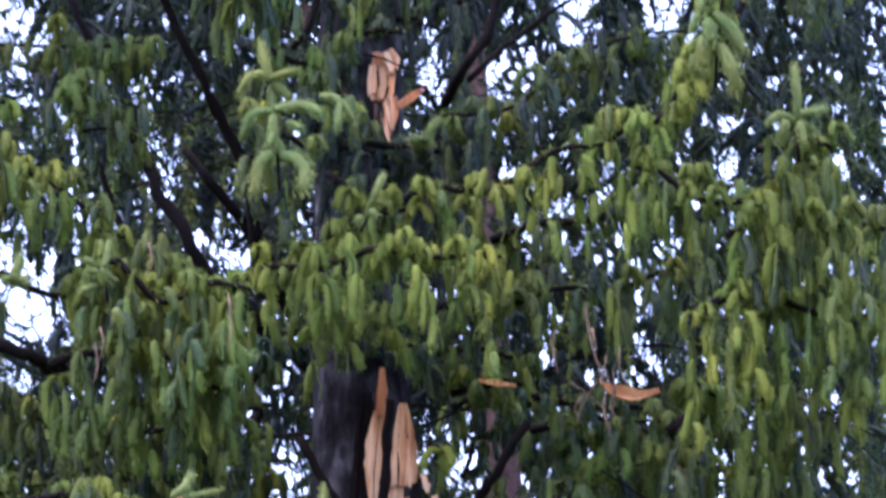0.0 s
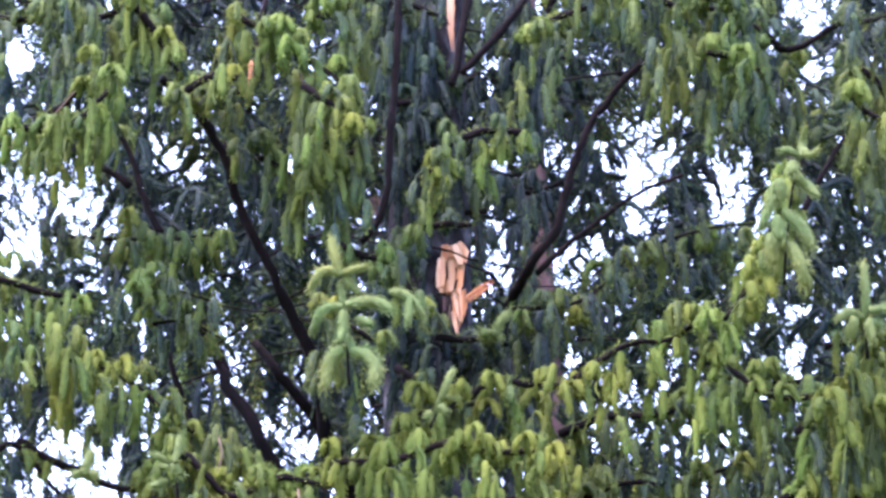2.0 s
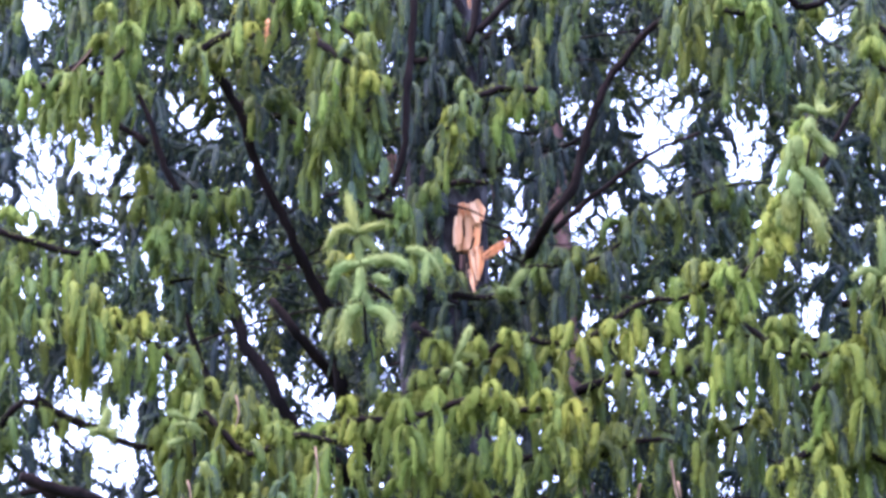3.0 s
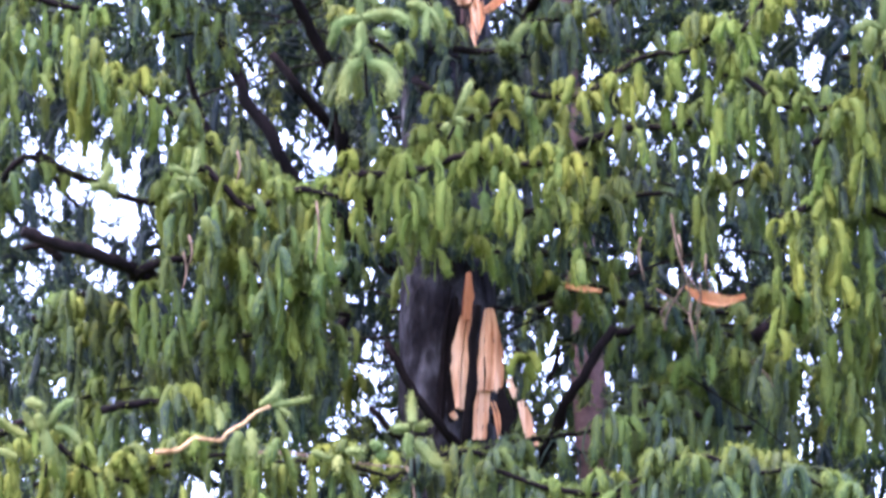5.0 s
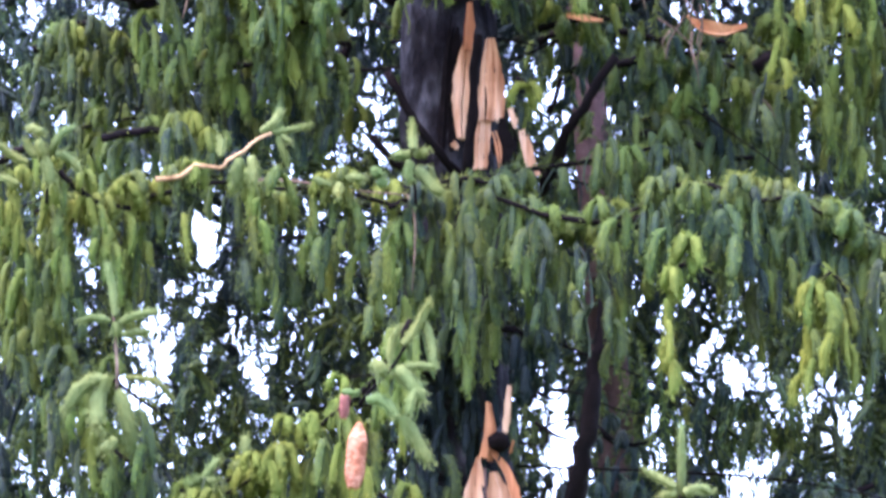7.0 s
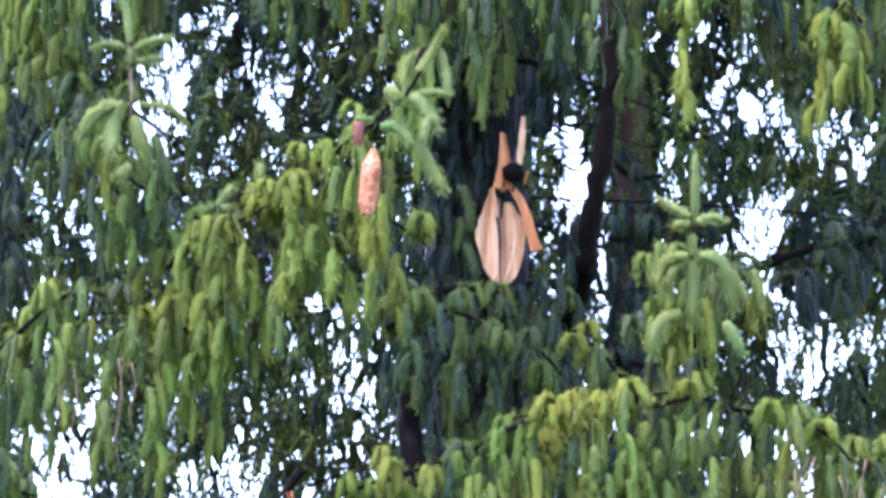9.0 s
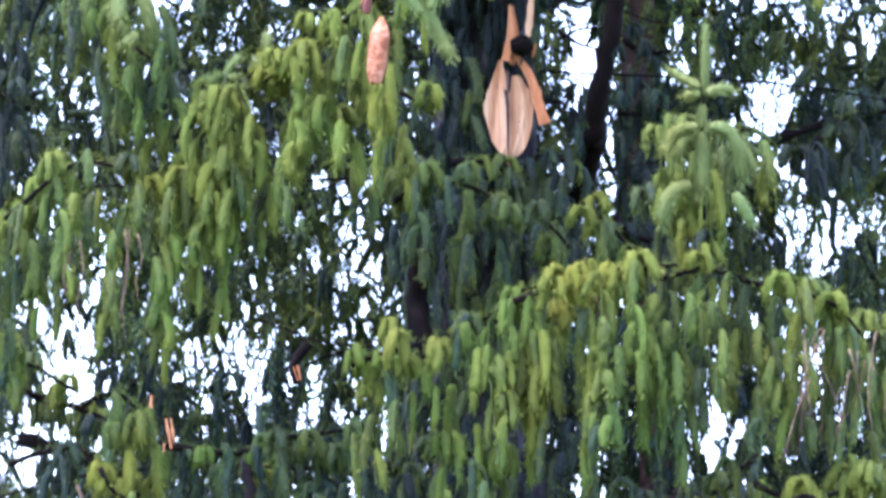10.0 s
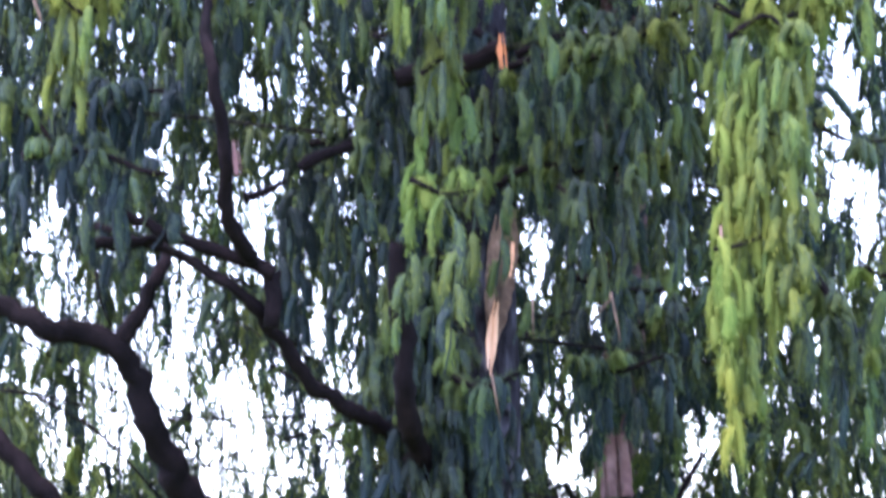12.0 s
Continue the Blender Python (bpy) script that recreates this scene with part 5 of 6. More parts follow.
# boughs of the lower crown
bough([(-0.106, 9.200, 4.152), (-0.180, 9.242, 4.036), (-0.255, 9.283, 3.997), (-0.363, 9.325, 3.935), (-0.450, 9.367, 3.878), (-0.526, 9.408, 3.838), (-0.592, 9.450, 3.776)], (0.195, 0.299), tone=0.58, tiers=3, bank=FINGER, every=0.036, r=0.006)
bough([(-0.601, 9.400, 3.791), (-0.537, 9.400, 3.847), (-0.473, 9.400, 3.881), (-0.408, 9.400, 3.915)], (0.264, 0.276), tone=0.8, bank=FINGER, every=0.036, r=0.006)
bough([(-0.994, 9.500, 3.623), (-0.928, 9.490, 3.644), (-0.842, 9.480, 3.703), (-0.766, 9.470, 3.740), (-0.668, 9.460, 3.716), (-0.591, 9.450, 3.703)], (0.264, 0.299), tone=0.6, tiers=3, bank=FINGER, every=0.036, r=0.006)
bough([(-0.753, 9.500, 4.017), (-0.676, 9.500, 3.983), (-0.621, 9.500, 3.950)], (0.264, 0.230), tone=0.5, bank=FINGER, every=0.036, r=0.006)
bough([(-0.324, 9.500, 3.839), (-0.238, 9.500, 3.896), (-0.172, 9.500, 3.896), (-0.106, 9.500, 3.840)], (0.218, 0.172), tone=0.5, bank=FINGER, every=0.036, r=0.006)
bough([(-0.189, 9.900, 3.773), (-0.110, 9.900, 3.825), (-0.031, 9.900, 3.809), (0.049, 9.900, 3.751), (0.117, 9.900, 3.717), (0.162, 9.900, 3.671)], (0.218, 0.149), tone=0.42, tiers=3, bank=FINGER, every=0.036, r=0.006)
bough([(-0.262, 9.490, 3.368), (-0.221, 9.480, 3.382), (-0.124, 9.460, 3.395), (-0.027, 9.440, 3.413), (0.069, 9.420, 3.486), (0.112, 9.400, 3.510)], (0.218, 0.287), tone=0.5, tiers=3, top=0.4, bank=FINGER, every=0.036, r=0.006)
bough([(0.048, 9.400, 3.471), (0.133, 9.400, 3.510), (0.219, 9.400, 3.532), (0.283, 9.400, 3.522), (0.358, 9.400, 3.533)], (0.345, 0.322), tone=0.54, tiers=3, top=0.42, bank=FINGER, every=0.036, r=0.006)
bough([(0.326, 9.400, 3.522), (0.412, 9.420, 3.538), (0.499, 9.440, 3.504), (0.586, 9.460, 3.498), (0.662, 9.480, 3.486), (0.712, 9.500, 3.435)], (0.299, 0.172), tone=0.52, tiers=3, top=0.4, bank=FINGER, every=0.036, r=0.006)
bough([(0.340, 9.500, 3.826), (0.416, 9.500, 3.844), (0.503, 9.500, 3.822)], (0.218, 0.230), tone=0.5, every=0.016, grow=0.35, bank=FINGER, r=0.006)
bough([(0.318, 9.500, 3.709), (0.373, 9.500, 3.721), (0.416, 9.500, 3.710)], (0.207, 0.161), tone=0.45, bank=FINGER, every=0.036, r=0.006)
bough([(0.621, 10.200, 3.928), (0.727, 10.200, 4.013), (0.856, 10.200, 4.050)], (0.138, 0.218), tone=0.32)
bough([(0.181, 9.700, 3.719), (0.247, 9.700, 3.674), (0.292, 9.700, 3.629)], (0.126, 0.103), tone=0.5, bank=FINGER, every=0.036, r=0.006)
bough([(-0.464, 9.450, 3.882), (-0.551, 9.450, 3.904), (-0.508, 9.450, 3.927)], (0.092, 0.103), tone=0.5, bank=FINGER, every=0.036, r=0.006)
bough([(-0.974, 9.800, 3.438), (-0.884, 9.800, 3.416), (-0.805, 9.800, 3.371)], (0.138, 0.126), tone=0.5, bank=FINGER, every=0.036, r=0.006)
bough([(0.637, 9.600, 3.454), (0.703, 9.600, 3.466), (0.800, 9.600, 3.433)], (0.253, 0.276), tone=0.5, bank=FINGER, every=0.036, r=0.006)
bough([(0.506, 9.500, 3.132), (0.581, 9.500, 3.112), (0.666, 9.500, 3.134), (0.794, 9.500, 3.201)], (0.230, 0.276), tone=0.52, bank=FINGER, every=0.036, r=0.006)
bough([(0.141, 10.000, 3.123), (0.253, 10.000, 3.152), (0.365, 10.000, 3.188), (0.455, 10.000, 3.206), (0.545, 10.000, 3.298)], (0.184, 0.172), tone=0.32)
bough([(-0.411, 9.700, 3.245), (-0.324, 9.700, 3.263), (-0.237, 9.700, 3.291)], (0.276, 0.230), tone=0.26, bank=FINGER, every=0.036, r=0.006)
bough([(-0.776, 9.600, 3.289), (-0.712, 9.600, 3.312), (-0.657, 9.600, 3.268)], (0.368, 0.299), tone=0.44, bank=FINGER, every=0.036, r=0.006)
bough([(-0.552, 9.900, 3.223), (-0.486, 9.900, 3.246), (-0.419, 9.900, 3.236)], (0.207, 0.207), tone=0.22, bank=FINGER, every=0.036, r=0.006)

# lowest boughs
bough([(-0.994, 10.000, 3.440), (-0.937, 10.000, 3.415), (-0.868, 10.000, 3.386), (-0.799, 10.000, 3.350), (-0.748, 10.000, 3.318)], (0.05, 0.05), tone=0.44, tiers=3, every=0.024, grow=0.02, r=0.009)
limb([(-0.934, 10.000, 3.305), (-0.877, 10.000, 3.292), (-0.820, 10.000, 3.274), (-0.775, 10.000, 3.261)], 0.0150, 0.0170)
bough([(-0.913, 9.600, 3.185), (-0.806, 9.600, 3.209), (-0.719, 9.600, 3.167), (-0.664, 9.600, 3.124)], (0.207, 0.172), tone=0.26, bank=FINGER, every=0.036, r=0.006)
bough([(-0.733, 9.500, 3.170), (-0.706, 9.500, 3.127), (-0.678, 9.500, 3.095)], (0.230, 0.207), tone=0.42, bank=FINGER, every=0.036, r=0.006)
bough([(-0.641, 9.700, 3.230), (-0.532, 9.700, 3.232), (-0.402, 9.700, 3.234), (-0.293, 9.700, 3.225)], (0.195, 0.195), tone=0.20)
bough([(-0.273, 9.800, 3.221), (-0.185, 9.800, 3.211), (-0.098, 9.800, 3.235)], (0.149, 0.138), tone=0.3)
bough([(-0.073, 9.500, 3.202), (-0.009, 9.500, 3.171), (0.045, 9.500, 3.161)], (0.299, 0.287), tone=0.45, bank=FINGER, every=0.036, r=0.006)
bough([(-0.043, 9.500, 2.997), (0.004, 9.500, 3.020), (0.037, 9.500, 2.966)], (0.253, 0.207), tone=0.50, bank=FINGER, every=0.036, r=0.006)
bough([(-0.061, 9.500, 2.783), (-0.002, 9.500, 2.762), (0.061, 9.500, 2.785)], (0.414, 0.379), tone=0.50, bank=FINGER, every=0.036, r=0.006)
bough([(0.126, 9.900, 3.079), (0.236, 9.900, 3.096), (0.347, 9.900, 3.128), (0.435, 9.900, 3.172), (0.501, 9.900, 3.218)], (0.299, 0.322), tone=0.29, tiers=3)
bough([(0.529, 9.400, 3.070), (0.571, 9.400, 3.098), (0.611, 9.400, 3.087), (0.648, 9.400, 3.035)], (0.42, 0.40), tone=0.62, tiers=3, bank=FINGER, every=0.030, r=0.006)
bough([(0.526, 9.430, 2.883), (0.573, 9.430, 2.899), (0.630, 9.430, 2.879)], (0.46, 0.42), tone=0.62, tiers=3, every=0.022, bank=FINGER, r=0.004, tuft=False)
bough([(0.504, 9.400, 2.663), (0.554, 9.400, 2.680), (0.612, 9.400, 2.697)], (0.40, 0.36), tone=0.62, tiers=3, every=0.026, bank=FINGER, r=0.004, tuft=False)
bough([(0.650, 9.900, 2.661), (0.727, 9.900, 2.674), (0.793, 9.900, 2.564), (0.882, 9.900, 2.510)], (0.230, 0.299), tone=0.3, tiers=2)
bough([(0.108, 10.000, 2.856), (0.197, 10.000, 2.891), (0.308, 10.000, 2.893), (0.442, 10.000, 2.895)], (0.276, 0.299), tone=0.30, tiers=2)
bough([(-0.325, 10.200, 2.969), (-0.211, 10.200, 2.983), (-0.120, 10.200, 2.996)], (0.345, 0.379), tone=0.25, tiers=2)
bough([(-0.794, 10.200, 3.054), (-0.668, 10.200, 3.045), (-0.532, 10.200, 3.058)], (0.253, 0.230), tone=0.20, tiers=2)
bough([(-0.923, 10.100, 3.093), (-0.842, 10.100, 3.003), (-0.783, 10.100, 2.936)], (0.230, 0.230), tone=0.3)
bough([(0.163, 9.700, 2.531), (0.180, 9.700, 2.521)], (0.126, 0.115), tone=0.42, tiers=1, bank=FINGER, every=0.036, r=0.006)
bough([(0.221, 9.800, 2.829), (0.281, 9.800, 2.797), (0.293, 9.800, 2.753)], (0.287, 0.161), tone=0.32, tiers=1, bank=FINGER, every=0.036, r=0.006)
bough([(0.359, 10.750, 2.640), (0.406, 10.750, 2.665), (0.478, 10.750, 2.690), (0.526, 10.750, 2.691)], (0.172, 0.230), tone=0.22, tiers=3)
bough([(-0.097, 10.100, 2.403), (0.003, 10.100, 2.427), (0.138, 10.100, 2.406)], (0.299, 0.299), tone=0.22, tiers=2)
bough([(0.809, 9.700, 2.661), (0.842, 9.700, 2.640), (0.885, 9.700, 2.662)], (0.149, 0.149), tone=0.5, bank=FINGER, every=0.036, r=0.006)
bough([(0.754, 10.300, 3.048), (0.823, 10.300, 3.014), (0.915, 10.300, 3.004)], (0.172, 0.207), tone=0.4, tiers=1, bank=FINGER, every=0.036, r=0.006)

# upright tips
tip([(-0.197, 9.470, 5.272), (-0.200, 9.470, 5.333), (-0.207, 9.470, 5.418), (-0.216, 9.470, 5.498), (-0.222, 9.470, 5.516)],
    [([(-0.217, 9.470, 5.502), (-0.229, 9.470, 5.547), (-0.236, 9.470, 5.588)], 0.0117),
     ([(-0.217, 9.470, 5.502), (-0.254, 9.470, 5.507), (-0.278, 9.470, 5.467)], 0.0123),
     ([(-0.215, 9.470, 5.502), (-0.191, 9.470, 5.510), (-0.159, 9.470, 5.515)], 0.0099),
     ([(-0.208, 9.470, 5.498), (-0.190, 9.470, 5.480), (-0.175, 9.470, 5.461)], 0.0111),
     ([(-0.212, 9.470, 5.430), (-0.253, 9.470, 5.421), (-0.271, 9.470, 5.384)], 0.0123),
     ([(-0.207, 9.470, 5.430), (-0.150, 9.470, 5.445), (-0.114, 9.470, 5.418)], 0.0148)])
tip([],
    [([(-0.215, 9.470, 5.498), (-0.210, 9.470, 5.424)], 0.0099),
     ([(-0.209, 9.470, 5.418), (-0.210, 9.470, 5.375), (-0.216, 9.470, 5.351)], 0.0136),
     ([(-0.184, 9.470, 5.408), (-0.150, 9.470, 5.388)], 0.0111),
     ([(-0.201, 9.470, 5.382), (-0.190, 9.470, 5.339)], 0.0099),
     ([(-0.207, 9.470, 5.339), (-0.235, 9.470, 5.321), (-0.246, 9.470, 5.260)], 0.0160),
     ([(-0.195, 9.470, 5.339), (-0.150, 9.470, 5.321), (-0.144, 9.470, 5.254)], 0.0173)])
tip([],
    [([(-0.116, 9.470, 5.467), (-0.082, 9.470, 5.455), (-0.048, 9.470, 5.412)], 0.0111),
     ([(-0.076, 9.470, 5.449), (-0.079, 9.470, 5.388)], 0.0111)])
tip([(0.677, 9.370, 5.451), (0.685, 9.370, 5.561), (0.699, 9.370, 5.660), (0.720, 9.370, 5.722)],
    [([(0.716, 9.370, 5.719), (0.721, 9.370, 5.753), (0.725, 9.370, 5.784)], 0.0098),
     ([(0.715, 9.370, 5.718), (0.690, 9.370, 5.731), (0.674, 9.370, 5.735)], 0.0085),
     ([(0.718, 9.370, 5.717), (0.735, 9.370, 5.717), (0.751, 9.370, 5.728)], 0.0085),
     ([(0.721, 9.370, 5.737), (0.732, 9.370, 5.719)], 0.0098),
     ([(0.698, 9.370, 5.707), (0.697, 9.370, 5.676)], 0.0146),
     ([(0.703, 9.370, 5.675), (0.728, 9.370, 5.660), (0.745, 9.370, 5.633)], 0.0122)])
tip([],
    [([(0.669, 9.370, 5.666), (0.672, 9.370, 5.620)], 0.0146),
     ([(0.659, 9.370, 5.660), (0.649, 9.370, 5.598)], 0.0110),
     ([(0.675, 9.370, 5.601), (0.708, 9.370, 5.574), (0.733, 9.370, 5.517)], 0.0146),
     ([(0.642, 9.370, 5.601), (0.633, 9.370, 5.564)], 0.0122),
     ([(0.663, 9.370, 5.588), (0.670, 9.370, 5.534)], 0.0171),
     ([(0.651, 9.370, 5.555), (0.655, 9.370, 5.490)], 0.0171)])
tip([],
    [([(0.688, 9.370, 5.537), (0.711, 9.370, 5.476), (0.716, 9.370, 5.437)], 0.0171)])
tip([(-0.531, 9.370, 4.997), (-0.535, 9.370, 5.044), (-0.537, 9.370, 5.062)],
    [([(-0.537, 9.370, 5.059), (-0.531, 9.370, 5.098), (-0.528, 9.370, 5.124)], 0.0085),
     ([(-0.538, 9.370, 5.059), (-0.562, 9.370, 5.069), (-0.586, 9.370, 5.076)], 0.0085),
     ([(-0.546, 9.370, 5.059), (-0.526, 9.370, 5.037)], 0.0134),
     ([(-0.549, 9.370, 5.048), (-0.570, 9.370, 5.048)], 0.0073),
     ([(-0.554, 9.370, 5.033), (-0.581, 9.370, 5.009)], 0.0098),
     ([(-0.516, 9.370, 4.979), (-0.507, 9.370, 4.950)], 0.0122)])
tip([(-0.034, 9.570, 5.218), (-0.025, 9.570, 5.242), (-0.011, 9.570, 5.273)],
    [([(-0.025, 9.570, 5.246), (-0.004, 9.570, 5.291), (0.014, 9.570, 5.341)], 0.0087),
     ([(-0.034, 9.570, 5.243), (-0.043, 9.570, 5.226)], 0.0112),
     ([(-0.008, 9.570, 5.278), (0.027, 9.570, 5.278)], 0.0075),
     ([(-0.018, 9.570, 5.248), (0.000, 9.570, 5.234)], 0.0100)])
tip([(-0.804, 9.220, 4.406), (-0.803, 9.220, 4.452), (-0.802, 9.220, 4.494)],
    [([(-0.797, 9.220, 4.499), (-0.780, 9.220, 4.528), (-0.756, 9.220, 4.557)], 0.0088),
     ([(-0.824, 9.220, 4.494), (-0.838, 9.220, 4.514), (-0.845, 9.220, 4.530)], 0.0094),
     ([(-0.818, 9.220, 4.522), (-0.810, 9.220, 4.490)], 0.0129),
     ([(-0.843, 9.220, 4.558), (-0.812, 9.220, 4.540)], 0.0118),
     ([(-0.788, 9.220, 4.497), (-0.763, 9.220, 4.497), (-0.739, 9.220, 4.467)], 0.0106),
     ([(-0.840, 9.220, 4.483), (-0.871, 9.220, 4.499), (-0.900, 9.220, 4.518)], 0.0094)])
tip([],
    [([(-0.856, 9.220, 4.438), (-0.894, 9.220, 4.458)], 0.0094),
     ([(-0.806, 9.220, 4.491), (-0.794, 9.220, 4.438)], 0.0141)])
tip([],
    [([(-0.375, 9.270, 4.554), (-0.337, 9.270, 4.563), (-0.298, 9.270, 4.568)], 0.0077),
     ([(-0.397, 9.270, 4.552), (-0.375, 9.270, 4.568), (-0.357, 9.270, 4.603)], 0.0095),
     ([(-0.362, 9.270, 4.556), (-0.339, 9.270, 4.534)], 0.0077),
     ([(-0.364, 9.270, 4.547), (-0.353, 9.270, 4.522), (-0.343, 9.270, 4.495)], 0.0077),
     ([(-0.474, 9.270, 4.509), (-0.472, 9.270, 4.540), (-0.481, 9.270, 4.553)], 0.0095),
     ([(-0.438, 9.270, 4.505), (-0.442, 9.270, 4.452)], 0.0142)])
tip([],
    [([(-0.413, 9.270, 4.509), (-0.408, 9.270, 4.447)], 0.0130),
     ([(-0.244, 9.270, 4.454), (-0.249, 9.270, 4.424)], 0.0107),
     ([(-0.229, 9.270, 4.465), (-0.198, 9.270, 4.454)], 0.0107),
     ([(-0.296, 9.270, 4.463), (-0.260, 9.270, 4.452)], 0.0083)])
tip([(-0.098, 9.320, 4.434), (-0.102, 9.320, 4.503), (-0.103, 9.320, 4.525)],
    [([(-0.103, 9.320, 4.523), (-0.105, 9.320, 4.560), (-0.104, 9.320, 4.594)], 0.0101),
     ([(-0.107, 9.320, 4.525), (-0.140, 9.320, 4.529)], 0.0113),
     ([(-0.101, 9.320, 4.525), (-0.077, 9.320, 4.529)], 0.0119),
     ([(-0.106, 9.320, 4.514), (-0.117, 9.320, 4.489)], 0.0107),
     ([(-0.095, 9.320, 4.500), (-0.071, 9.320, 4.468), (-0.047, 9.320, 4.443)], 0.0143),
     ([(-0.182, 9.320, 4.500), (-0.165, 9.320, 4.487)], 0.0119)])
tip([],
    [([(-0.171, 9.320, 4.469), (-0.156, 9.320, 4.482)], 0.0119),
     ([(-0.112, 9.320, 4.508), (-0.108, 9.320, 4.466)], 0.0095)])
tip([(-0.666, 9.270, 4.039), (-0.666, 9.270, 4.100), (-0.670, 9.270, 4.167), (-0.678, 9.270, 4.234), (-0.687, 9.270, 4.290)],
    [([(-0.670, 9.270, 4.189), (-0.676, 9.270, 4.245), (-0.689, 9.270, 4.299)], 0.0099),
     ([(-0.678, 9.270, 4.179), (-0.706, 9.270, 4.187), (-0.740, 9.270, 4.182)], 0.0099),
     ([(-0.663, 9.270, 4.177), (-0.631, 9.270, 4.188), (-0.589, 9.270, 4.196)], 0.0099),
     ([(-0.669, 9.270, 4.181), (-0.664, 9.270, 4.154)], 0.0140),
     ([(-0.657, 9.270, 4.155), (-0.605, 9.270, 4.159)], 0.0088),
     ([(-0.686, 9.270, 4.065), (-0.725, 9.270, 4.056), (-0.760, 9.270, 4.004)], 0.0152)], bark=DEAD)
tip([],
    [([(-0.677, 9.270, 4.070), (-0.698, 9.270, 4.039), (-0.702, 9.270, 3.966)], 0.0187),
     ([(-0.661, 9.270, 4.045), (-0.644, 9.270, 3.990), (-0.632, 9.270, 3.932)], 0.0163),
     ([(-0.648, 9.270, 4.070), (-0.586, 9.270, 4.056), (-0.557, 9.270, 4.027)], 0.0064),
     ([(-0.664, 9.270, 3.946), (-0.685, 9.270, 3.921)], 0.0140)])
tip([(-0.197, 8.920, 3.931), (-0.172, 8.920, 3.965), (-0.141, 8.920, 3.997), (-0.110, 8.920, 4.050), (-0.089, 8.920, 4.093)],
    [([(-0.118, 8.920, 4.037), (-0.094, 8.920, 4.072), (-0.068, 8.920, 4.122)], 0.0101),
     ([(-0.141, 8.920, 4.005), (-0.139, 8.920, 4.045), (-0.123, 8.920, 4.075)], 0.0090),
     ([(-0.170, 8.920, 4.008), (-0.151, 8.920, 3.978)], 0.0168),
     ([(-0.127, 8.920, 3.997), (-0.094, 8.920, 4.000), (-0.056, 8.920, 3.990)], 0.0084),
     ([(-0.132, 8.920, 3.991), (-0.102, 8.920, 3.973), (-0.084, 8.920, 3.929)], 0.0191),
     ([(-0.077, 8.920, 4.088), (-0.064, 8.920, 4.039), (-0.061, 8.920, 3.991)], 0.0101)])
tip([],
    [([(-0.184, 8.920, 3.937), (-0.151, 8.920, 3.935), (-0.125, 8.920, 3.899)], 0.0129),
     ([(-0.118, 8.920, 3.903), (-0.094, 8.920, 3.864), (-0.068, 8.920, 3.819)], 0.0157),
     ([(-0.228, 8.920, 3.950), (-0.200, 8.920, 3.948)], 0.0079),
     ([(-0.094, 8.920, 3.954), (-0.107, 8.920, 3.903)], 0.0101)])
tip([(0.406, 9.320, 3.615), (0.402, 9.320, 3.790), (0.406, 9.320, 3.855)],
    [([(0.406, 9.320, 3.850), (0.407, 9.320, 3.922), (0.407, 9.320, 3.985)], 0.0098),
     ([(0.396, 9.320, 3.861), (0.366, 9.320, 3.883), (0.334, 9.320, 3.900)], 0.0104),
     ([(0.398, 9.320, 3.851), (0.365, 9.320, 3.845)], 0.0115),
     ([(0.409, 9.320, 3.848), (0.436, 9.320, 3.861), (0.462, 9.320, 3.859)], 0.0127),
     ([(0.403, 9.320, 3.833), (0.400, 9.320, 3.787)], 0.0115),
     ([(0.393, 9.320, 3.784), (0.350, 9.320, 3.778), (0.331, 9.320, 3.732)], 0.0138)])
tip([],
    [([(0.393, 9.320, 3.784), (0.361, 9.320, 3.756), (0.355, 9.320, 3.715)], 0.0104),
     ([(0.414, 9.320, 3.784), (0.462, 9.320, 3.768), (0.481, 9.320, 3.687)], 0.0161),
     ([(0.473, 9.320, 3.759), (0.501, 9.320, 3.705)], 0.0104),
     ([(0.400, 9.320, 3.779), (0.403, 9.320, 3.724), (0.402, 9.320, 3.658)], 0.0150),
     ([(0.378, 9.320, 3.680), (0.339, 9.320, 3.658), (0.326, 9.320, 3.601)], 0.0161),
     ([(0.461, 9.320, 3.659), (0.495, 9.320, 3.602)], 0.0138)])
tip([(0.847, 9.470, 5.330), (0.847, 9.470, 5.416)],
    [([(0.846, 9.470, 5.416), (0.846, 9.470, 5.477), (0.843, 9.470, 5.535)], 0.0105),
     ([(0.844, 9.470, 5.414), (0.810, 9.470, 5.422), (0.784, 9.470, 5.401)], 0.0111),
     ([(0.850, 9.470, 5.421), (0.879, 9.470, 5.434), (0.904, 9.470, 5.444)], 0.0105),
     ([(0.853, 9.470, 5.410), (0.880, 9.470, 5.396)], 0.0135),
     ([(0.849, 9.470, 5.404), (0.856, 9.470, 5.357)], 0.0111),
     ([(0.821, 9.470, 5.404), (0.808, 9.470, 5.365)], 0.0148)])
leader((0.082, 9.9, 5.528), (0.13, 9.9, 5.579), ((0.25, 4, 0.055, -0.1),))
leader((-0.3, 9.6, 4.919), (-0.248, 9.6, 4.949), ((0.25, 4, 0.055, -0.1),))
leader((-0.729, 9.5, 5.078), (-0.713, 9.5, 5.126), ((0.25, 4, 0.055, -0.1),))
leader((-0.425, 9.4, 3.915), (-0.426, 9.4, 3.976), ((0.25, 4, 0.055, -0.1),))
leader((-0.516, 9.4, 3.892), (-0.473, 9.4, 3.931), ((0.25, 4, 0.055, -0.1),))

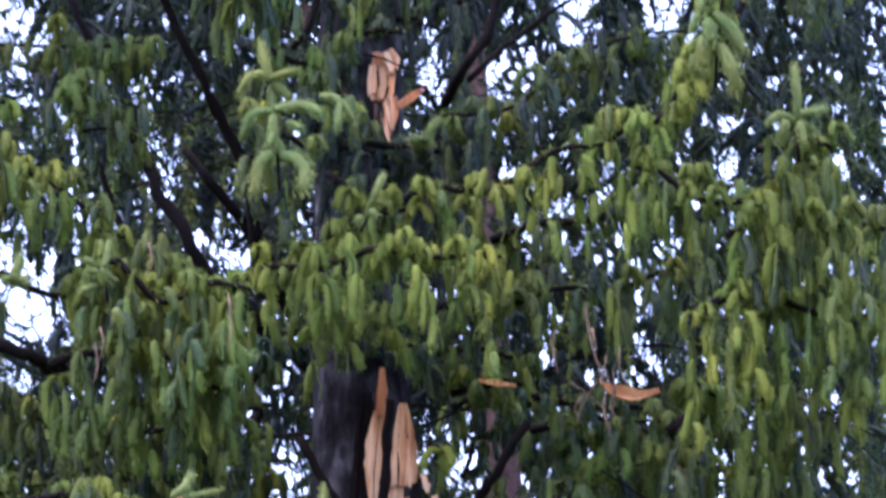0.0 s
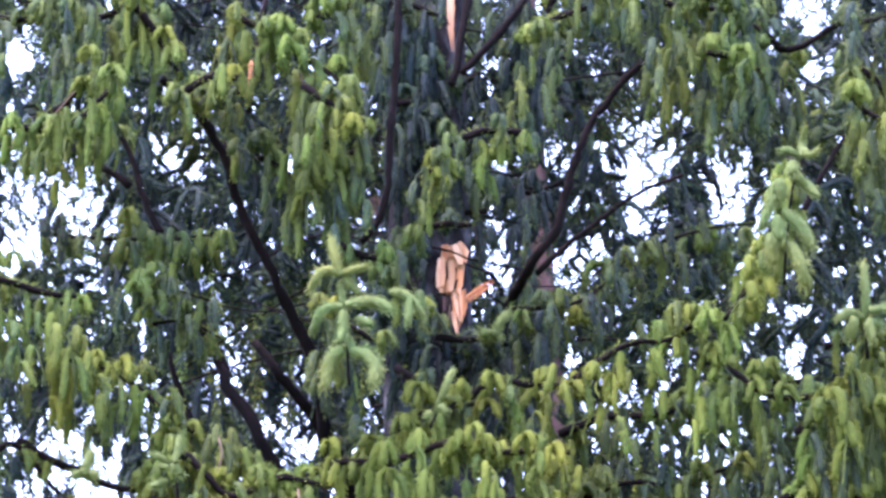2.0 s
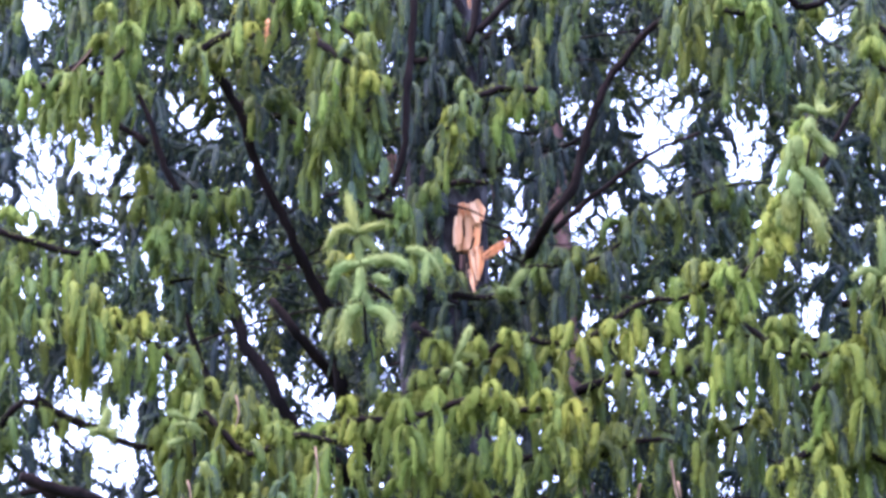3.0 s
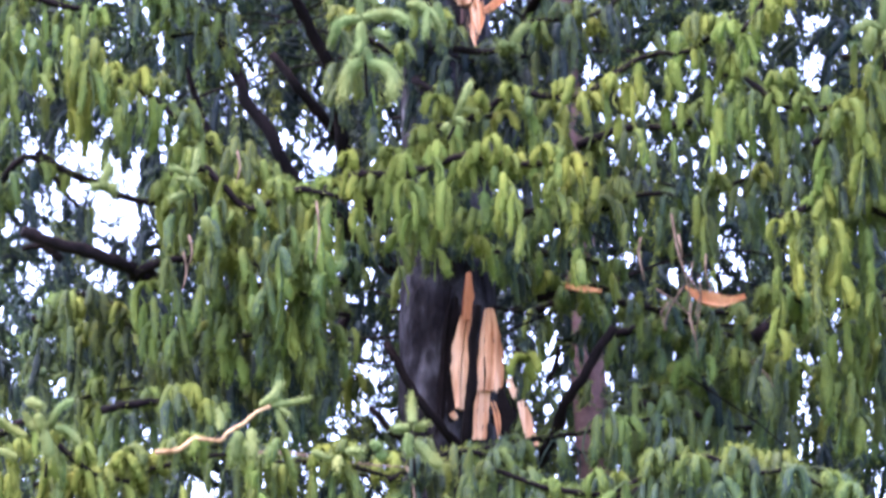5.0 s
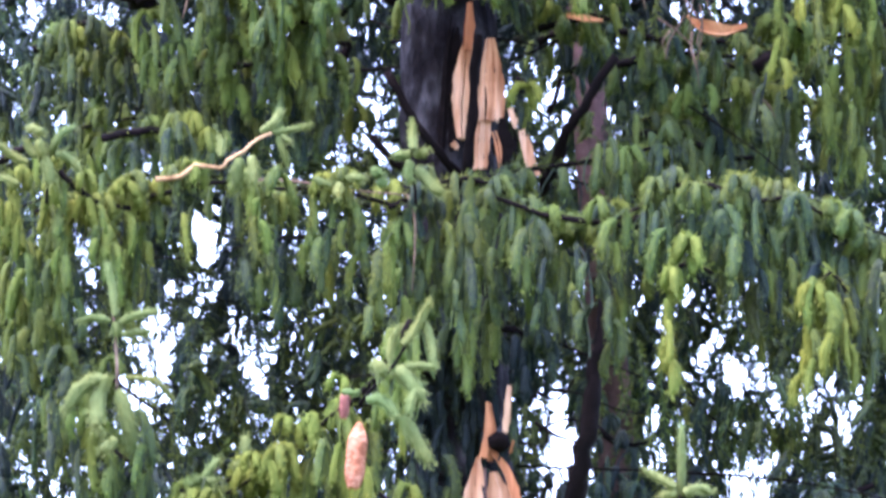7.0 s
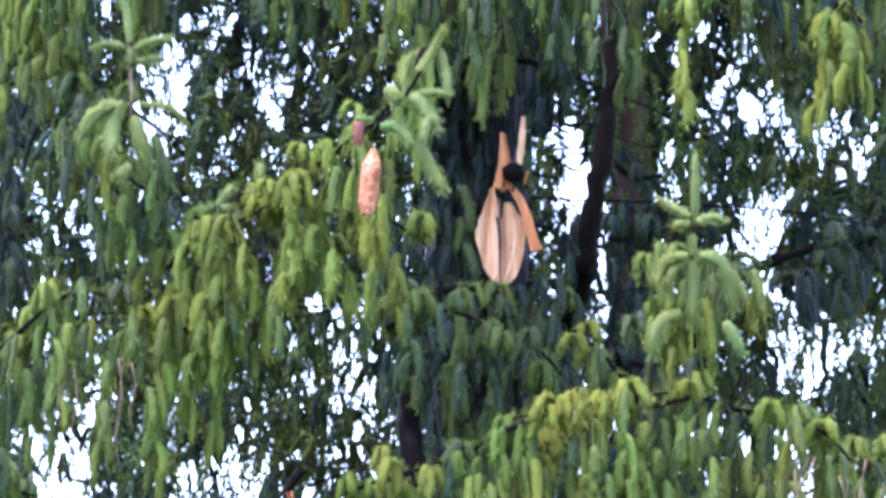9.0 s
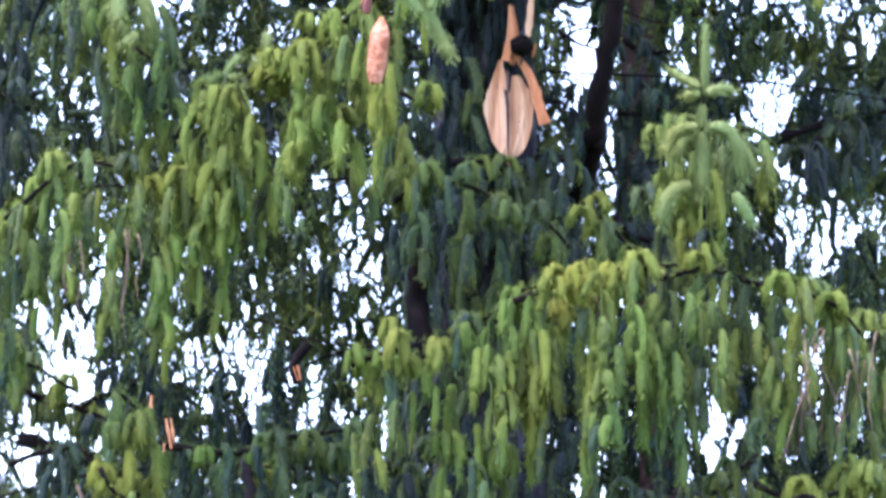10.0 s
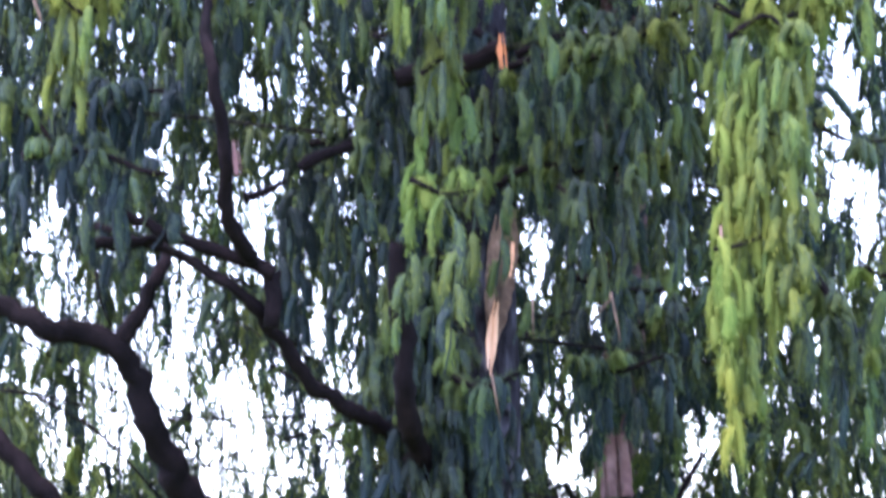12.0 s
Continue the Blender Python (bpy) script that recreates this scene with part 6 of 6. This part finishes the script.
# shaded shoots close to the trunk, the shade put into a low tone
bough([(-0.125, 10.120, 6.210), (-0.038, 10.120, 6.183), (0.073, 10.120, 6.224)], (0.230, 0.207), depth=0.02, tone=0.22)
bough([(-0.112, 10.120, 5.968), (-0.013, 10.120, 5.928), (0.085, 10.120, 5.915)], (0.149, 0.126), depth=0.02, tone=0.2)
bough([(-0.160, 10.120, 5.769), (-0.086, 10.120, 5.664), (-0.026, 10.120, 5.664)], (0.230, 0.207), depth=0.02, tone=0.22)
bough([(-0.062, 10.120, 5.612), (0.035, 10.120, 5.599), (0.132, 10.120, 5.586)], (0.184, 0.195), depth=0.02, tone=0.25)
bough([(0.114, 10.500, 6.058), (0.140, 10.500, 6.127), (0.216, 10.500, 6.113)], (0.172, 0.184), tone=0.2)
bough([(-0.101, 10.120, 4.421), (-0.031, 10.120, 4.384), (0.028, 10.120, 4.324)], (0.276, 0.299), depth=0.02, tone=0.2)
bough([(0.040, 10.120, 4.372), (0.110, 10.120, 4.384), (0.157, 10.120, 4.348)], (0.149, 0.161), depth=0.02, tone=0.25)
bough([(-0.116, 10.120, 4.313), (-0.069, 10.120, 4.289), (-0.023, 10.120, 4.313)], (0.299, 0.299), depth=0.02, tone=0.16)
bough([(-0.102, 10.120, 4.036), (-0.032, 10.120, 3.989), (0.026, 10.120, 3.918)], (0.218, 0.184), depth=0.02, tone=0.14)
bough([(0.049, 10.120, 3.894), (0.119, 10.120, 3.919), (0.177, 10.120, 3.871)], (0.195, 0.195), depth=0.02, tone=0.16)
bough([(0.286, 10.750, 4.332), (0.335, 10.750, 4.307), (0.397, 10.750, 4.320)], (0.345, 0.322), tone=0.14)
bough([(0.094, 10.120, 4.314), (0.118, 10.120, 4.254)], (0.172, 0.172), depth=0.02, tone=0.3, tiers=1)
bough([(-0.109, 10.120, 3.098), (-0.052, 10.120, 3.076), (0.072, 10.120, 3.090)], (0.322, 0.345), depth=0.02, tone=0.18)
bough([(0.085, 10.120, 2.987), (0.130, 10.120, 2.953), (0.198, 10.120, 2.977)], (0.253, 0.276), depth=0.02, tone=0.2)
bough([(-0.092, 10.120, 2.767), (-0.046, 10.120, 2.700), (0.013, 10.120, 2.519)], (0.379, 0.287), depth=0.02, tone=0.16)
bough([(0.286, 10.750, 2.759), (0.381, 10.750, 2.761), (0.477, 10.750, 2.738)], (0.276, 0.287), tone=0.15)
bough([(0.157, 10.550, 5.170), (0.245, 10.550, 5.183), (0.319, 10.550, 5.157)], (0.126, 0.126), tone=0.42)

# thin curtains against the sky low down
bough([(-0.849, 11.300, 2.910), (-0.735, 11.300, 2.899), (-0.583, 11.300, 2.876)], (0.379, 0.299), tone=0.2, bank=REAR, grow=0.01, every=0.030, tiers=2, tuft=False, r=0.004)
bough([(-0.565, 11.200, 2.838), (-0.414, 11.200, 2.778), (-0.274, 11.200, 2.629)], (0.264, 0.218), tone=0.2, bank=REAR, grow=0.01, every=0.034, tiers=2, tuft=False, r=0.004)
bough([(-0.973, 11.200, 2.681), (-0.822, 11.200, 2.621), (-0.620, 11.200, 2.524), (-0.445, 11.200, 2.477)], (0.299, 0.230), tone=0.2, bank=REAR, grow=0.01, every=0.032, tiers=2, tuft=False, r=0.004)
bough([(-0.366, 11.000, 2.607), (-0.218, 11.000, 2.511), (-0.107, 11.000, 2.463)], (0.276, 0.230), tone=0.2, bank=REAR, grow=0.01, every=0.030, tiers=2, tuft=False, r=0.004)
bough([(-1.003, 11.200, 2.881), (-0.903, 11.200, 2.870), (-0.802, 11.200, 2.834)], (0.299, 0.276), tone=0.2, bank=REAR, grow=0.01, every=0.030, tiers=2, tuft=False, r=0.004)
bough([(-0.592, 11.200, 2.387), (-0.443, 11.200, 2.377), (-0.269, 11.200, 2.367)], (0.184, 0.184), tone=0.2, bank=REAR, grow=0.01, every=0.034, tiers=2, tuft=False, r=0.004)
bough([(-0.560, 11.100, 2.826), (-0.447, 11.100, 2.765), (-0.321, 11.100, 2.668), (-0.221, 11.100, 2.570)], (0.120, 0.160), tone=0.2, bank=REAR, grow=0.01, every=0.034, tiers=1, tuft=False, r=0.003)
bough([(-0.557, 11.100, 2.695), (-0.446, 11.100, 2.715), (-0.347, 11.100, 2.692)], (0.090, 0.100), tone=0.2, bank=REAR, grow=0.01, every=0.034, tiers=1, tuft=False, r=0.003)
bough([(-0.886, 11.100, 2.535), (-0.713, 11.100, 2.513), (-0.552, 11.100, 2.490), (-0.343, 11.100, 2.496), (-0.170, 11.100, 2.484)], (0.080, 0.100), tone=0.2, bank=REAR, grow=0.01, every=0.034, tiers=1, tuft=False, r=0.003)
bough([(-0.809, 11.100, 2.412), (-0.648, 11.100, 2.353), (-0.548, 11.100, 2.293)], (0.120, 0.100), tone=0.2, bank=REAR, grow=0.01, every=0.034, tiers=1, tuft=False, r=0.003)
bough([(-0.367, 11.100, 2.469), (-0.268, 11.100, 2.458), (-0.169, 11.100, 2.422)], (0.140, 0.120), tone=0.2, bank=REAR, grow=0.01, every=0.034, tiers=1, tuft=False, r=0.003)
bough([(0.787, 11.100, 3.122), (0.862, 11.100, 3.023), (0.972, 11.100, 2.838)], (0.120, 0.160), tone=0.2, bank=REAR, grow=0.01, every=0.034, tiers=1, tuft=False, r=0.003)
bough([(0.810, 11.100, 3.362), (0.885, 11.100, 3.325), (0.970, 11.100, 3.339)], (0.080, 0.080), tone=0.2, bank=REAR, grow=0.01, every=0.034, tiers=1, tuft=False, r=0.003)
bough([(-1.094, 10.300, 4.356), (-1.023, 10.300, 4.381), (-0.951, 10.300, 4.357)], (0.414, 0.368), tone=0.14)
bough([(-1.086, 10.300, 4.062), (-1.015, 10.300, 4.087), (-0.956, 10.300, 4.063)], (0.299, 0.276), tone=0.16)

# dry brown twigs at the end of a bough
def dry_brush(x0, x1, y, z0, z1, count, seed):
    """A brush of thin dead twigs that hang and cross one another."""
    rng = np.random.default_rng(seed)
    for _ in range(count):
        a = np.array([rng.uniform(x0, x1), y + rng.normal(0, 0.06), rng.uniform(z0, z1)])
        d = np.array([rng.normal(-0.01, 0.03), rng.normal(0, 0.02), -rng.uniform(0.05, 0.15)])
        twig([tuple(a), tuple(a + d * 0.5 + rng.normal(0, 0.008, 3)), tuple(a + d)], rng.uniform(0.0010, 0.0019))


dry_brush(0.60, 0.80, 9.40, 3.27, 3.42, 9, 3)
dry_brush(0.38, 0.50, 9.80, 4.95, 5.04, 4, 4)
twig([(0.607, 9.460, 3.435), (0.586, 9.460, 3.392), (0.587, 9.460, 3.339)], 0.0029)
twig([(0.621, 9.550, 3.346), (0.597, 9.550, 3.281), (0.571, 9.550, 3.201)], 0.0017)
twig([(0.604, 9.360, 3.316), (0.576, 9.360, 3.245), (0.552, 9.360, 3.158)], 0.0023)
twig([(0.625, 9.550, 3.390), (0.639, 9.550, 3.305), (0.632, 9.550, 3.201)], 0.0017)
twig([(0.613, 9.300, 3.370), (0.593, 9.300, 3.322), (0.580, 9.300, 3.263)], 0.0023)
twig([(0.617, 9.480, 3.367), (0.597, 9.480, 3.288), (0.589, 9.480, 3.191)], 0.0029)
twig([(0.637, 9.440, 3.425), (0.612, 9.440, 3.342), (0.609, 9.440, 3.243)], 0.0017)
twig([(0.718, 9.320, 3.359), (0.708, 9.320, 3.285), (0.719, 9.320, 3.194)], 0.0017)
twig([(0.718, 9.490, 3.378), (0.709, 9.490, 3.333), (0.701, 9.490, 3.278)], 0.0023)
twig([(0.593, 9.340, 3.385), (0.594, 9.340, 3.310), (0.610, 9.340, 3.219)], 0.0017)
twig([(0.482, 9.870, 5.019), (0.487, 9.870, 4.966), (0.473, 9.870, 4.887)], 0.0017)
twig([(0.416, 9.770, 4.928), (0.399, 9.770, 4.904), (0.411, 9.770, 4.867)], 0.0014)
twig([(0.458, 9.720, 4.909), (0.455, 9.720, 4.873), (0.470, 9.720, 4.817)], 0.0014)
twig([(-0.799, 9.380, 3.599), (-0.791, 9.380, 3.553), (-0.801, 9.380, 3.507), (-0.794, 9.380, 3.467)], 0.0015)
twig([(-0.772, 9.380, 3.577), (-0.763, 9.380, 3.519), (-0.773, 9.380, 3.462), (-0.766, 9.380, 3.413)], 0.0015)
twig([(-0.687, 9.380, 3.599), (-0.678, 9.380, 3.523), (-0.688, 9.380, 3.446), (-0.680, 9.380, 3.381)], 0.0015)
twig([(-0.662, 9.380, 3.588), (-0.653, 9.380, 3.542), (-0.664, 9.380, 3.497), (-0.657, 9.380, 3.457)], 0.0015)
twig([(0.202, 9.380, 3.474), (0.210, 9.380, 3.447), (0.198, 9.380, 3.420), (0.204, 9.380, 3.398)], 0.0015)
twig([(0.218, 9.380, 3.463), (0.226, 9.380, 3.440), (0.214, 9.380, 3.417), (0.220, 9.380, 3.398)], 0.0015)
twig([(-0.218, 9.380, 3.811), (-0.210, 9.380, 3.788), (-0.221, 9.380, 3.765), (-0.215, 9.380, 3.745)], 0.0015)
twig([(-0.552, 9.500, 4.982), (-0.544, 9.500, 4.946), (-0.554, 9.500, 4.910)], 0.0023)
twig([(-0.562, 9.500, 4.946), (-0.555, 9.500, 4.904), (-0.565, 9.500, 4.863)], 0.0023)
twig([(-0.458, 9.500, 5.162), (-0.451, 9.500, 5.125), (-0.460, 9.500, 5.089)], 0.0023)
twig([(-0.298, 9.500, 5.053), (-0.291, 9.500, 4.987), (-0.301, 9.500, 4.922)], 0.0023)
bough([(0.315, 10.000, 4.990), (0.421, 10.000, 4.995), (0.550, 10.000, 4.964)], (0.149, 0.172), tone=0.56, tiers=1)
bough([(0.151, 10.100, 5.060), (0.235, 10.100, 5.067), (0.318, 10.100, 5.047)], (0.103, 0.092), tone=0.5, tiers=1)
bough([(0.201, 10.600, 5.121), (0.270, 10.600, 5.134), (0.339, 10.600, 5.108)], (0.115, 0.115), tone=0.3, tiers=2)
bough([(0.351, 10.100, 4.822), (0.469, 10.100, 4.785), (0.599, 10.100, 4.760)], (0.126, 0.126), tone=0.46, tiers=1)
twig([(-0.031, 9.980, 5.768), (0.011, 9.980, 5.758), (0.053, 9.980, 5.737)], 0.0034, LIMB_BARK)
twig([(0.035, 10.000, 5.740), (0.071, 10.000, 5.724), (0.113, 10.000, 5.713)], 0.0023, LIMB_BARK)
bough([(-0.056, 9.950, 5.812), (-0.001, 9.950, 5.816), (0.053, 9.950, 5.805)], (0.069, 0.057), tone=0.42, tiers=1)
bough([(-0.025, 9.950, 5.566), (0.035, 9.950, 5.560), (0.094, 9.950, 5.547)], (0.103, 0.092), tone=0.35, tiers=1)
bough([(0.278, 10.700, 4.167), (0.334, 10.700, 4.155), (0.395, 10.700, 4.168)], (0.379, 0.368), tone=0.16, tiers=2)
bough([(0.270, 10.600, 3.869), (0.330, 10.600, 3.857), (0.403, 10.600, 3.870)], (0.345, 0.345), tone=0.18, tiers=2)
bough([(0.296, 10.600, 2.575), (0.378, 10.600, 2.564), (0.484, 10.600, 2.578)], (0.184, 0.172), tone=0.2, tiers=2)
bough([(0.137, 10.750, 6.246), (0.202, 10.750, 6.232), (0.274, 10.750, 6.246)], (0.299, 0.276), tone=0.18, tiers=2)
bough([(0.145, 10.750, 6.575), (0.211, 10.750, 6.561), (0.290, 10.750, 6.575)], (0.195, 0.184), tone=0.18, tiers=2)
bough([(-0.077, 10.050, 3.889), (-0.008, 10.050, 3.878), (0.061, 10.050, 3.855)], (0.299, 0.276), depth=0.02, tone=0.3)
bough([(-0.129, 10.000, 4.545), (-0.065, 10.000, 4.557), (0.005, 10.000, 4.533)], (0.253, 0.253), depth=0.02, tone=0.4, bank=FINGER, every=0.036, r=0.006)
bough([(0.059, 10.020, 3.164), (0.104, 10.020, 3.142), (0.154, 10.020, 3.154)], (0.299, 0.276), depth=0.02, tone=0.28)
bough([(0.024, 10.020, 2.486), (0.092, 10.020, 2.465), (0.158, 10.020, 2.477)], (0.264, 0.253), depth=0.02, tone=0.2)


# ---------------------------------------------------------------- the rest of the crown
def crown_line(z, az, length, rng, drop):
    d = np.array([math.cos(az), math.sin(az), 0.0])
    base = np.array([0.02, 10.42, z]) + d * 0.1
    mid = base + d * length * 0.5 + np.array([0, 0, (0.05 - 0.3 * drop) * length]) + rng.normal(0, 0.05, 3)
    end = base + d * length + np.array([0, 0, -drop * length])
    return base, mid, end


def crown_limb(z, az, length, rng, every, longest, tone, drop=0.25):
    """A limb at the side or the top of the crown, with its curtain of shoots."""
    base, mid, end = crown_line(z, az, length, rng, drop)
    if is_open(mid) or is_open(end):
        return
    ob, line = limb([tuple(base), tuple(mid), tuple(end)], 0.0024 + 0.0006 * length, 0.0012, sides=5)
    sp = Spray()
    seg = np.linalg.norm(np.diff(line, axis=0), axis=1)
    s = np.concatenate([[0], np.cumsum(seg)])
    for i in range(int(s[-1] / every)):
        t = rng.uniform(0.08, 1.0)
        at = np.array([np.interp(t * s[-1], s, line[:, k]) for k in range(3)])
        at += rng.normal(0, 1, 3) * (0.10, 0.10, 0.03)
        L = longest * rng.uniform(0.35, 1.0)
        if hits_open(at, L, 1.0)[1] or (at[1] < 10.6 and abs(at[0]) < at[1] * 0.1):
            continue
        _, tri, zs = pick(REAR, L, rng)
        sp.add(tri, at, rng.uniform(0, 6.28), rng.uniform(0.9, 1.3), zs, np.clip(tone + rng.normal(0, 0.14), 0.02, 0.98))
    sp.link("needles", ob, NEEDLE)


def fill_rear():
    """The shaded far half of the crown: limbs level by level, each with a curtain of short shoots, the shade put into a
    darker needle tone.
    """
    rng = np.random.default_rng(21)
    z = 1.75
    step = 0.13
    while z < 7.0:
        # deeper shade in the upper crown is put into this lower needle tone
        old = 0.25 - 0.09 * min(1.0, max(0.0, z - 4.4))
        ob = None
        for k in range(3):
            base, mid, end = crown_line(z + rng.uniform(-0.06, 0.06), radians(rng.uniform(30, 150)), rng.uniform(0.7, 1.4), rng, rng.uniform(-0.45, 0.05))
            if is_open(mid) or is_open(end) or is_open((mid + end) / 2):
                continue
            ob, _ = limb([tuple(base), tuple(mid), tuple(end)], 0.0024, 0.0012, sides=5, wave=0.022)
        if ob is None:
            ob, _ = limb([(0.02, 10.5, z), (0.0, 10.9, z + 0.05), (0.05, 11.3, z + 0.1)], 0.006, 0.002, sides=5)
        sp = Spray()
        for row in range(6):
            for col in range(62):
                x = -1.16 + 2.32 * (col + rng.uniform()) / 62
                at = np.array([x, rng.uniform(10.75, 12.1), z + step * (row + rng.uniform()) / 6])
                # spread wider with distance from the eye, to fill the camera's view
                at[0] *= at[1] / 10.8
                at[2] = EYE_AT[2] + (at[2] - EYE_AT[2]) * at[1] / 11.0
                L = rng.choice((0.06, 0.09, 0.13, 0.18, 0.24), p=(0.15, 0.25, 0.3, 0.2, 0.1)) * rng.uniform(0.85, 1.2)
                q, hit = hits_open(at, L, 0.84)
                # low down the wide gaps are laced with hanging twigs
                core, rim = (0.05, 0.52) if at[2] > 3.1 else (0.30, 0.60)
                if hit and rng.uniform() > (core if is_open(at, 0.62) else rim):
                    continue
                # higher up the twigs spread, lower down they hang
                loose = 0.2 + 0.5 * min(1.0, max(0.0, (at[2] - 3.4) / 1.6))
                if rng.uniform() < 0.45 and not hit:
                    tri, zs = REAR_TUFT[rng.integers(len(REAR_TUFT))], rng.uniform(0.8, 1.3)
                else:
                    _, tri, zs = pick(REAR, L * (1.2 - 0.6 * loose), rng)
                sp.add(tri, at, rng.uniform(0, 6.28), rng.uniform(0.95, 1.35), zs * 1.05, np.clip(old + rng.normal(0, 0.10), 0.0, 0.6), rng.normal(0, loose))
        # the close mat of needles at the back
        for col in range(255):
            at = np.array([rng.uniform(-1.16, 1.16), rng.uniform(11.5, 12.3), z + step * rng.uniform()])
            # the mat widens with distance in the same way, to fit the view
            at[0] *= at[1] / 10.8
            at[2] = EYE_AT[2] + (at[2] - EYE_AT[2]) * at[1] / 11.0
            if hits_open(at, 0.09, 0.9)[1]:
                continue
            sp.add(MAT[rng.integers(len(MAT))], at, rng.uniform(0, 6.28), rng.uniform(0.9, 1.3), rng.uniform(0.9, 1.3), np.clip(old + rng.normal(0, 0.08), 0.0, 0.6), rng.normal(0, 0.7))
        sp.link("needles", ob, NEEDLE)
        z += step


def fill_crown():
    rng = np.random.default_rng(5)
    z = 1.5
    while z < 10.8:
        reach = max(0.3, 2.5 * (1 - z / 11.8))
        for az in (rng.choice((rng.uniform(120, 165), rng.uniform(200, 225))), rng.choice((rng.uniform(15, 60), rng.uniform(-45, -20)))) + ((rng.uniform(215, 325), rng.uniform(20, 160)) if z > 7.6 else ()):
            crown_limb(z + rng.uniform(-0.1, 0.1), radians(az), reach * rng.uniform(0.75, 1.0), rng, 0.06 if z < 7.6 else 0.10, 0.36, 0.35)
        z += 0.3


def clothe_trunk():
    """Short shoots that hang close in front of the trunk, but for the torn wounds. Their low tone stands in for shade.
    """
    rng = np.random.default_rng(33)
    wounds = ((-0.16, 0.19, 4.66, 5.12), (-0.04, 0.11, 5.60, 5.86), (-0.03, 0.15, 3.86, 4.30), (-0.01, 0.04, 6.27, 6.52), (0.07, 0.15, 2.48, 2.86), (0.01, 0.07, 5.40, 5.52), (0.09, 0.13, 3.02, 3.12))
    z = 2.2
    while z < 6.7:
        ob, _ = limb([(-0.16, 10.24, z), (-0.02, 10.21, z + 0.012), (0.16, 10.24, z - 0.01)], 0.004, 0.002, sides=5, name="bough")
        sp = Spray()
        for _ in range(16):
            x, L = rng.uniform(-0.17, 0.20), rng.uniform(0.06, 0.2)
            at = np.array([x, 10.10 + rng.uniform(-0.04, 0.03), z + rng.uniform(-0.05, 0.05)])
            if any(a - 0.015 < x < b + 0.015 and at[2] + 0.02 > c and at[2] - L < d for a, b, c, d in wounds) or hits_open(at, L, 0.8)[1]:
                continue
            _, tri, zs = pick(FRONT, L, rng)
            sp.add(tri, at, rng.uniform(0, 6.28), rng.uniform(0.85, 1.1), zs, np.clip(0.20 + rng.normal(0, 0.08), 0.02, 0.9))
        sp.link("needles", ob, NEEDLE)
        z += 0.11


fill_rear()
clothe_trunk()
fill_crown()
